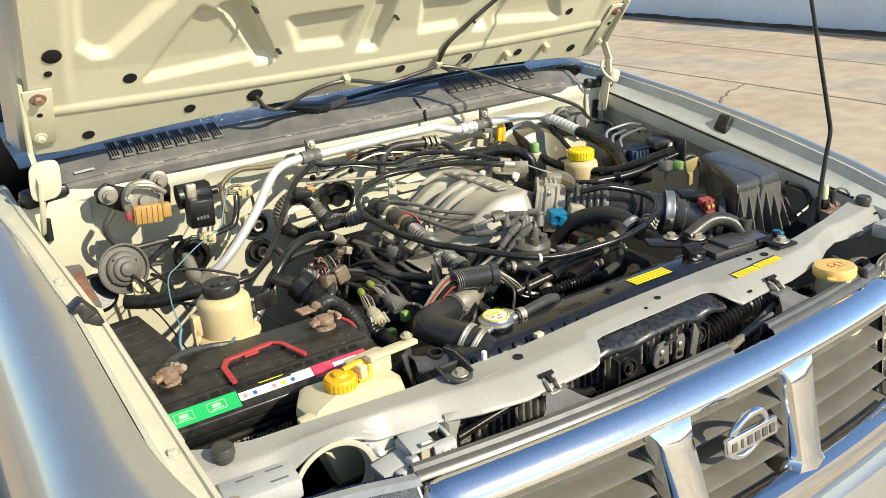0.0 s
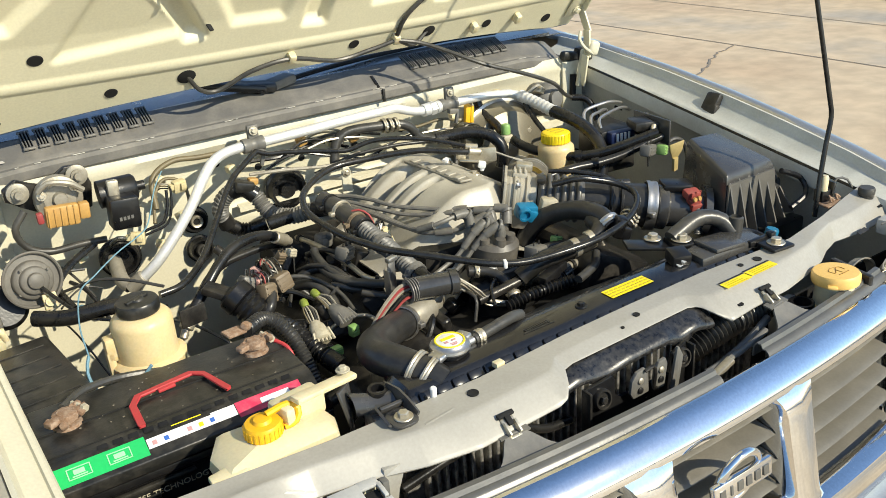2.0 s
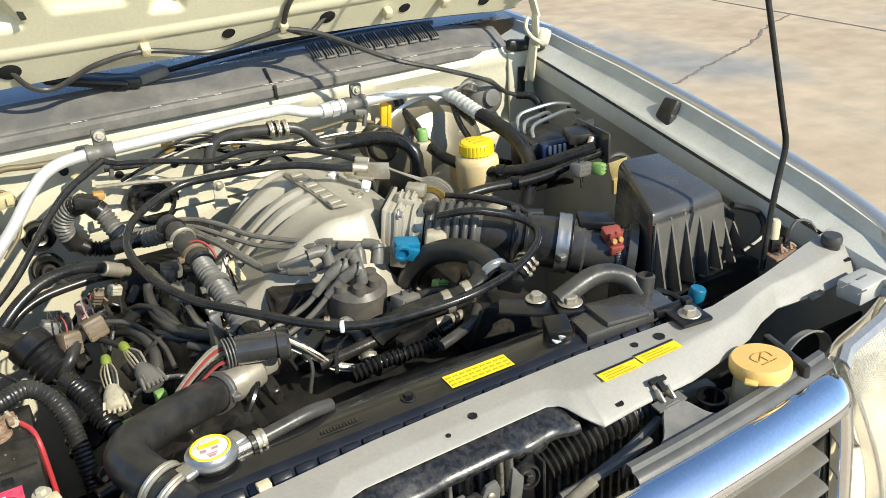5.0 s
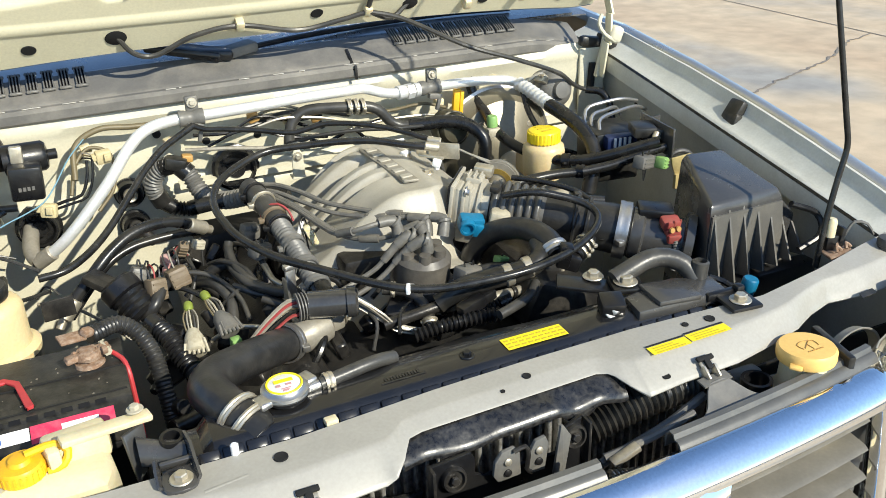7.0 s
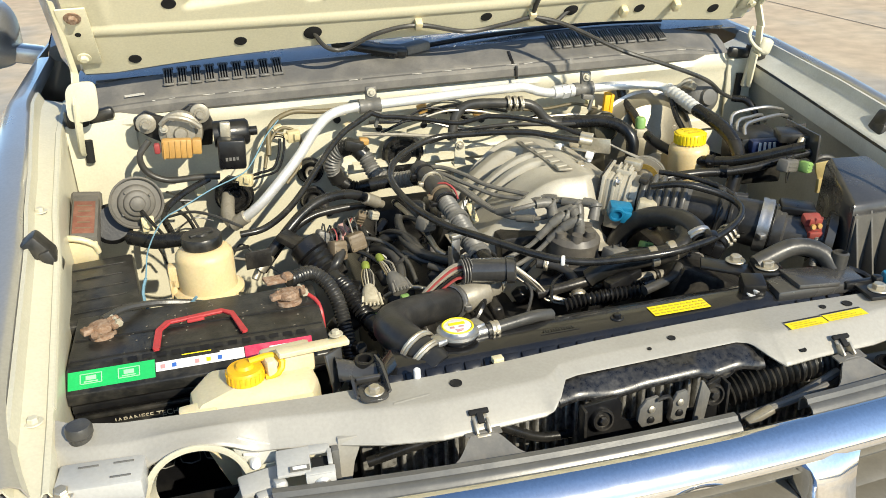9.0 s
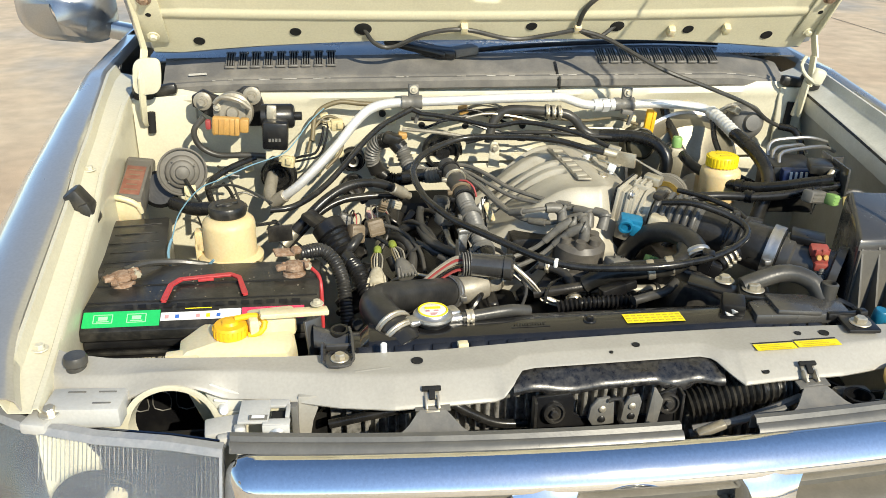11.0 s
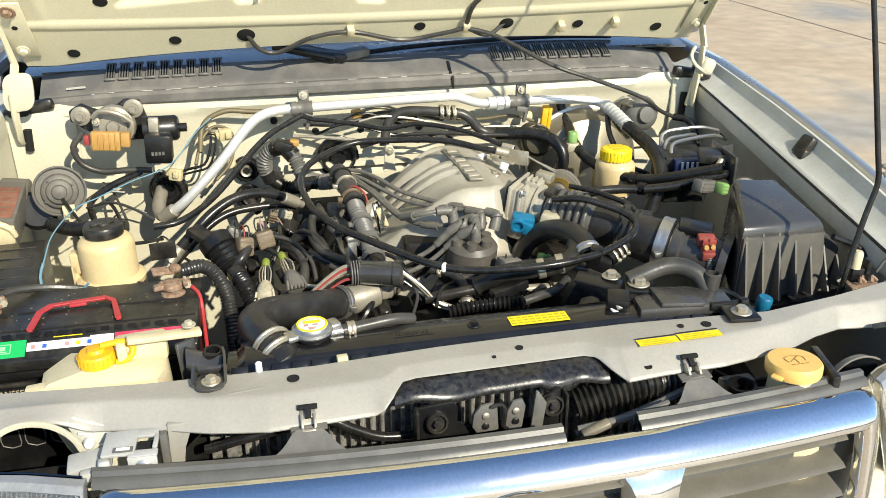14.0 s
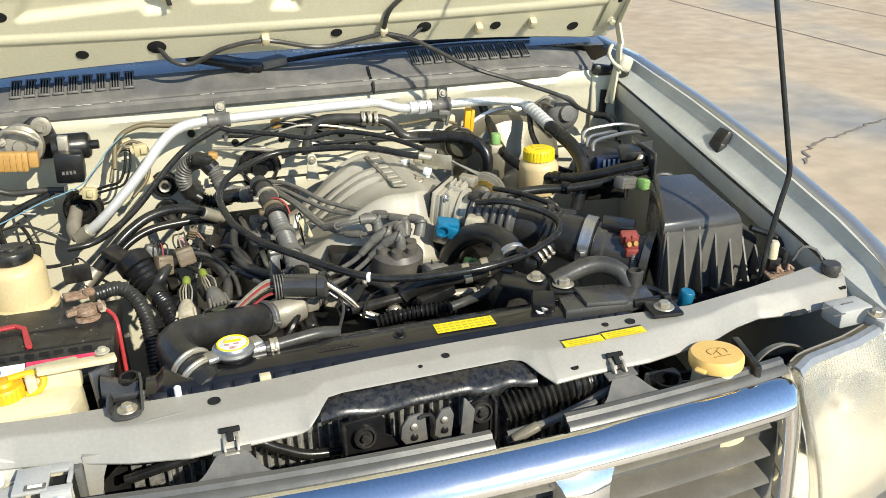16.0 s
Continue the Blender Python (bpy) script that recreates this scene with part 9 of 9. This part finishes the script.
for i in range(3):
    box(bm, (0.392, 0.606 + i * 0.012, 1.1516), (0.026 - 0.004 * abs(i - 1), 0.003, 0.001), bevel=0)
part("cap_mark", bm, bpy.data.materials["brown_print"], yb)
bm = B()
lathe(bm, (0.400, 0.72, 1.035), (0, -1, 0), [(0, -0.06), (0.03, -0.06), (0.03, 0.02), (0.022, 0.03), (0.022, 0.16), (0.014, 0.17), (0, 0.17)], 22)
part("cylinder", bm, CAST, mc)
bm = B()
lathe(bm, (0.410, 0.875, 1.050), (0, -1, 0.04), [(0, 0), (0.11, 0), (0.112, 0.02), (0.118, 0.024), (0.118, 0.032), (0.110, 0.036), (0.098, 0.060), (0.06, 0.075), (0.04, 0.09), (0, 0.09)], 44)
shift(mc, 0.012, 0.030, -0.006)
bo = whole("brake_booster", bm, mat("gold_passivated_steel", (0.27, 0.245, 0.18), 0.38, 0.6, (0.20, 0.17, 0.12), 0.5, 14, 0.2), "gold-passivated brake booster drum", "brake booster")
bm = B()
lathe(bm, (0.410, 0.852, 1.051), (0, -1, 0.04), [(0.117, 0), (0.122, 0.001), (0.1225, 0.008), (0.117, 0.010)], 44)
part("rim", bm, STEEL, bo)
for k in range(4):
    a = 0.7 + k * math.pi / 2
    bolt(bo, (0.410 + math.cos(a) * 0.070, 0.812, 1.055 + math.sin(a) * 0.070), (0, -1, 0.04), 0.006, ZINC, True, "stud")
bm = B()
lathe(bm, (0.518, 0.850, 1.152), (0.05, -1, 0.18), [(0, 0), (0.034, 0), (0.037, 0.004), (0.037, 0.020), (0.0345, 0.022), (0.0345, 0.028), (0.037, 0.030), (0.037, 0.044), (0.034, 0.052), (0.026, 0.060), (0.018, 0.064), (0.016, 0.072), (0, 0.074)], 32)
dm = whole("vacuum_canister", bm, GREYP, "dusty grey ribbed vacuum canister on the firewall", "canister")
bm = B()
box(bm, (0.485, 0.800, 1.188), (0.02, 0.026, 0.016), (0, 30, 20), 0.004)
tube(bm, [(0.455, 0.80, 1.185), (0.475, 0.79, 1.200), (0.495, 0.80, 1.19)], 0.004, 6)
part("canister_clip", bm, ZINC, dm)
bm = B()
lathe(bm, (0.288, 0.815, 1.122), (0.05, -1, 0.1), [(0, 0), (0.030, 0), (0.032, 0.003), (0.032, 0.030), (0.029, 0.034), (0.029, 0.040), (0.024, 0.046), (0.012, 0.048), (0, 0.048)], 32)
OLIVED = mat("dark_olive_paint", (0.055, 0.050, 0.030), 0.42, 0.2, (0.11, 0.095, 0.06), 0.5, 40, 0.2)
drum = whole("actuator_drum", bm, OLIVED, "dark olive vacuum actuator drum behind the hoses", "actuator")
bm = B()
lathe(bm, (0.290, 0.783, 1.125), (0.05, -1, 0.1), [(0.031, 0), (0.0335, 0.001), (0.0335, 0.004), (0.031, 0.005)], 32)
part("rim", bm, OLIVED, drum)
bm = B()
prism(bm, [(-0.018, 0.775, 1.086), (0.004, 0.775, 1.086), (0.003, 0.775, 1.128), (-0.002, 0.775, 1.138), (-0.012, 0.775, 1.138), (-0.016, 0.775, 1.128)], (0, 0.004, 0), 0.001)
box(bm, (-0.007, 0.785, 1.087), (0.024, 0.022, 0.004), bevel=0.001)
bk = whole("firewall_bracket", bm, CREAM, "cream painted upright bracket before the firewall", "bracket")
bolt(bk, (-0.007, 0.7745, 1.126), (0, -1, 0), 0.005, ZINC)
for p, s_, r_ in (((0.148, 0.662, 1.139), (0.016, 0.012, 0.010), (10, 0, 30)), ((0.165, 0.571, 1.150), (0.014, 0.010, 0.012), (0, 15, -30))):
    bm = B()
    box(bm, p, s_, r_, 0.002)
    cyl(bm, (p[0], p[1], p[2] - 0.012), (p[0], p[1], p[2]), 0.004, seg=10)
    whole("cable_clip", bm, WHITEL, "white plastic cable clip on the plenum", "clip", "white cable clips")
bm = B()
box(bm, (0.326, 0.845, 1.150), (0.015, 0.010, 0.058), (0, 6, 0), 0.003)
box(bm, (0.335, 0.842, 1.150), (0.008, 0.008, 0.050), (0, 6, 0), 0.002)
whole("fuse_holder", bm, WASHCAP, "yellow inline fuse holder clipped upright", "fuse holder")
bm = B()
lathe(bm, (0.372, 0.800, 1.118), (0, 0, 1), [(0.010, 0), (0.010, 0.016), (0.008, 0.020), (0, 0.020)], 18)
gf = whole("hose_valve", bm, GREENC, "green capped valve in a hose", "valve")
bm = B()
box(bm, (0.372, 0.798, 1.108), (0.026, 0.020, 0.018), bevel=0.005)
part("valve_body", bm, WHITEC, gf)
shift(gf, -0.020, -0.055, 0.012)
ax = thing("abs_unit", (0.525, 0.62, 1.0), "anti-lock brake valve block with steel lines", "brake valve block")
bm = B()
box(bm, (0.528, 0.632, 1.090), (0.085, 0.085, 0.090), (0, 0, -8), 0.005)
part("block", bm, DUSTYP, ax)
bm = B()
box(bm, (0.520, 0.583, 1.122), (0.058, 0.022, 0.026), (0, 0, -10), 0.005)
part("connector", bm, NAVY, ax)
bm = B()
box(bm, (0.541, 0.550, 1.150), (0.040, 0.050, 0.018), (0, 0, -22), 0.004)
box(bm, (0.556, 0.524, 1.146), (0.020, 0.016, 0.020), (0, 0, -22), 0.003)
part("relay_cap", bm, DUSTYP, ax)
bm = B()
for i in range(4):
    box(bm, (0.503 + i * 0.009, 0.5735 - i * 0.0015, 1.124), (0.004, 0.003, 0.016), (0, 0, -10), 0)
part("connector_ridge", bm, WHITEL, ax)
for pts in ([(0.503, 0.662, 1.122), (0.506, 0.676, 1.146), (0.520, 0.686, 1.156), (0.555, 0.690, 1.159), (0.598, 0.694, 1.158), (0.640, 0.704, 1.146)],
            [(0.502, 0.640, 1.122), (0.505, 0.654, 1.140), (0.518, 0.666, 1.148), (0.550, 0.680, 1.147), (0.588, 0.698, 1.142), (0.600, 0.700, 1.125)],
            [(0.500, 0.612, 1.120), (0.504, 0.626, 1.138), (0.516, 0.640, 1.147), (0.560, 0.658, 1.148), (0.620, 0.680, 1.144), (0.652, 0.690, 1.130)]):
    bm = B()
    tube(bm, pts, 0.0036, 8)
    part("brake_line", bm, STEEL, ax)
bm = B()
box(bm, (0.563, 0.540, 1.140), (0.004, 0.108, 0.050), (0, 0, -6), 0.001)
box(bm, (0.590, 0.597, 1.130), (0.050, 0.004, 0.040), (0, 0, 8), 0.001)
part("bracket", bm, BOXP, ax)
bm = B()
for i in range(5):
    cyl(bm, (0.536 + i * 0.007, 0.512 + i * 0.004, 1.140 + 0.003 * (i % 2)), (0.548 + i * 0.007, 0.520 + i * 0.004, 1.152), 0.0055, seg=10)
part("hose_fitting", bm, ZINC, ax)
connector("plug_connector", (0.505, 0.492, 1.116), (0.045, 0.022, 0.022), (0, 12, 25), GREYP, "grey and green connector by the air box", 2, RUBBER)
connector("plug_connector", (0.534, 0.484, 1.112), (0.018, 0.020, 0.020), (0, 12, 25), GREENC, "pale green wiring connector", 0)
bm = B()
prism(bm, [(0.550, 0.478, 1.118), (0.582, 0.470, 1.124), (0.578, 0.471, 1.104), (0.567, 0.474, 1.088), (0.557, 0.476, 1.090), (0.552, 0.478, 1.104)], (0.001, 0.004, 0), 0.001)
box(bm, (0.562, 0.474, 1.078), (0.016, 0.006, 0.026), (0, 0, 14), 0.001)
whole("support_plate", bm, mat("pale_gold_passivated_steel", (0.56, 0.45, 0.20), 0.4, 0.3, (0.36, 0.27, 0.12), 0.5, 60, 0.2), "small pale gold-passivated steel bracket", "bracket")
bm = B()
tube(bm, [(0.545, 0.500, 1.105), (0.575, 0.495, 1.122), (0.600, 0.490, 1.112), (0.602, 0.478, 1.080), (0.592, 0.470, 1.040)], 0.0045, 8)
whole("sensor_lead", bm, RUBBERD, "dusty lead looping past the gold bracket", "cable")
for p, s_ in (((0.688, 0.755, 1.135), (0.014, 0.03, 0.05)), ((0.686, 0.665, 1.118), (0.012, 0.018, 0.014))):
    bm = B()
    box(bm, p, s_, bevel=0.005)
    whole("rubber_grommet", bm, RUBBER, "black rubber grommet in the inner fender", "grommet", "apron grommets")
for y, z, r in ((0.573, 1.090, 0.010), (0.78, 1.13, 0.004), (0.72, 1.140, 0.003), (0.84, 1.12, 0.004)):
    bm = B()
    lathe(bm, (rail(y, 1)[0] + 0.0315, y, z), (-1, 0, 0), [(0, 0.002), (r, 0.002), (r * 1.15, 0.0), (r * 1.15, -0.01)], 18)
    part("apron_hole", bm, PLUM, truck)

# ---- small wiring before the firewall and along the engine ----
CREAMC = mat("cream_connector_plastic", (0.62, 0.53, 0.30), 0.45, 0, (0.40, 0.32, 0.18), 0.5, 80, 0.15)
for p, r_ in (((-0.312, 0.812, 1.168), (10, 0, 12)), ((-0.406, 0.775, 1.108), (-8, 6, -20))):
    bm = B()
    box(bm, (0, 0, 0), (0.024, 0.014, 0.022), (0, 0, 0), 0.003)
    box(bm, (0.004, -0.009, 0.002), (0.010, 0.006, 0.012), (0, 0, 0), 0.001)
    box(bm, (-0.014, 0, 0.002), (0.008, 0.010, 0.010), (0, 0, 0), 0.001)
    bm.transform(Matrix.Translation(p) @ Euler([radians(a) for a in r_]).to_matrix().to_4x4())
    cc = whole("firewall_connector", bm, CREAMC, "cream plastic wiring connector before the firewall", "connector", "cream firewall connectors")
    for k in range(3):
        bm = B()
        tube(bm, [Vector(p) + Vector((-0.014, 0.002, -0.003 + 0.004 * k)), Vector(p) + Vector((-0.030, 0.010, 0.004 * k)), Vector(p) + Vector((-0.042, 0.022, -0.012 + 0.003 * k))], 0.0014, 5)
        part("wire", bm, (RUBBER, OLIVE, WHITEW)[k], cc)
for nm, m_, r_, lab_, pts in (
        ("wire_loop", RUBBER, 0.0026, "thin black wire loop before the firewall", [(-0.337, 0.803, 1.169), (-0.342, 0.797, 1.143), (-0.355, 0.792, 1.118), (-0.377, 0.795, 1.112), (-0.400, 0.797, 1.106)]),
        ("wire_loop", RUBBER, 0.0022, "thin black wire loop before the firewall", [(-0.328, 0.806, 1.172), (-0.334, 0.800, 1.140), (-0.348, 0.795, 1.112), (-0.374, 0.797, 1.104), (-0.402, 0.800, 1.098)]),
        ("vacuum_hose", RUBBERD, 0.0070, "dusty grey vacuum hose beside the engine", [(-0.168, 0.596, 1.076), (-0.171, 0.588, 1.069), (-0.174, 0.560, 1.055), (-0.169, 0.531, 1.050), (-0.160, 0.502, 1.049), (-0.136, 0.467, 1.050), (-0.118, 0.450, 1.050)]),
        ("vacuum_hose", RUBBERD, 0.0050, "thin dusty vacuum hose beside the engine", [(-0.182, 0.512, 1.046), (-0.171, 0.500, 1.044), (-0.157, 0.493, 1.037), (-0.138, 0.485, 1.033), (-0.113, 0.477, 1.032)]),
        ("vacuum_hose", HOSEB, 0.0080, "short dark hose curling beside the engine", [(-0.165, 0.572, 1.046), (-0.178, 0.578, 1.049), (-0.197, 0.585, 1.043), (-0.211, 0.587, 1.030), (-0.208, 0.585, 1.018), (-0.193, 0.577, 1.002)]),
        ("loom_wire", REDW, 0.0018, "faded red wire looped over the taped loom", [(-0.120, 0.572, 1.112), (-0.116, 0.573, 1.124), (-0.109, 0.571, 1.132), (-0.094, 0.563, 1.136), (-0.082, 0.552, 1.127), (-0.078, 0.546, 1.112)])):
    bm = B()
    tube(bm, pts, r_, 10)
    whole(nm, bm, m_, lab_, "wire" if r_ < 0.003 else "hose")
bm = B()
box(bm, (-0.125, 0.652, 1.062), (0.030, 0.022, 0.026), (0, 12, 18), 0.006)
box(bm, (-0.132, 0.640, 1.060), (0.016, 0.014, 0.018), (0, 12, 18), 0.003)
box(bm, (-0.118, 0.642, 1.070), (0.010, 0.012, 0.010), (20, 0, 18), 0.002)
whole("injector_plug", bm, GREYP, "dusty grey injector plug beside the engine", "connector")
bm = B()
box(bm, (-0.069, 0.546, 1.098), (0.007, 0.003, 0.024), (0, 18, -10), 0.0008)
whole("tape_flag", bm, WHITEL, "white tape flag on the wiring loom", "tape")
bm = B()
box(bm, (-0.256, 0.648, 1.040), (0.014, 0.024, 0.016), (20, 0, 25), 0.003)
box(bm, (-0.260, 0.636, 1.030), (0.012, 0.014, 0.014), (20, 0, 25), 0.003)
pk = whole("pink_plug", bm, mat("pink_connector_plastic", (0.50, 0.24, 0.22), 0.45, 0, (0.62, 0.54, 0.48), 0.6, 70, 0.2), "faded pink and white wiring plug", "connector")
for k in range(4):
    bm = B()
    q = Vector((-0.251 + 0.003 * k, 0.658, 1.046))
    tube(bm, [q, q + Vector((0.010, 0.012, 0.006)), q + Vector((0.024, 0.012, -0.006 - 0.004 * k))], 0.0014, 5)
    part("wire", bm, (WHITEW, RUBBER, REDW, WHITEW)[k], pk)
bm = B()       # near-black block added behind the engine to keep that gap in shade
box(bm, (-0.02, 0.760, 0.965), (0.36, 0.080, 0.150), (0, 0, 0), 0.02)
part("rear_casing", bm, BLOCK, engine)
# ---- antenna ----
ant = thing("antenna", (0.545, 0.150, 1.085), "black mast antenna on a corroded base plate", "antenna")
bm = B()
box(bm, (0.566, 0.138, 1.0905), (0.044, 0.028, 0.004), (0, 0, -10), 0.0015)
part("base_plate", bm, CORRODE, ant)
bm = B()
box(bm, (0.566, 0.154, 1.101), (0.026, 0.020, 0.024), (0, 0, -10), 0.003)
box(bm, (0.574, 0.148, 1.114), (0.006, 0.016, 0.020), (0, 10, -10), 0.001)
part("base_block", bm, BLACKP, ant)
bm = B()
lathe(bm, (0.557, 0.150, 1.112), (0.06, 0.02, 1), [(0.007, 0), (0.007, 0.022), (0.005, 0.026), (0, 0.026)], 16)
part("base_nut", bm, TANKW, ant)
bm = B()
tube(bm, [(0.540, 0.149, 1.070), (0.545, 0.151, 1.105), (0.553, 0.155, 1.145), (0.564, 0.159, 1.192), (0.5725, 0.1615, 1.222), (0.5745, 0.1635, 1.240), (0.571, 0.169, 1.27), (0.555, 0.195, 1.404), (0.531, 0.233, 1.60), (0.495, 0.290, 1.90)], 0.0042, 10, rend=0.003)
part("mast", bm, CABLE, ant)
for q in ((0.556, 0.132, 1.096), (0.575, 0.134, 1.096), (0.566, 0.142, 1.098)):
    bm = B()
    tube(bm, [q, Vector(q) + Vector((0.004, 0.006, 0.006)), Vector(q) + Vector((0.010, 0.002, 0.0))], 0.0025, 6)
    part("corroded_wire", bm, CORRODE, ant)
bm = B()
tube(bm, [(0.612, 0.172, 1.090), (0.622, 0.168, 1.112), (0.640, 0.160, 1.108), (0.650, 0.156, 1.092)], 0.0022, 6)
whole("wire_loop", bm, GREYP, "thin grey wire loop at the fender corner", "wire")
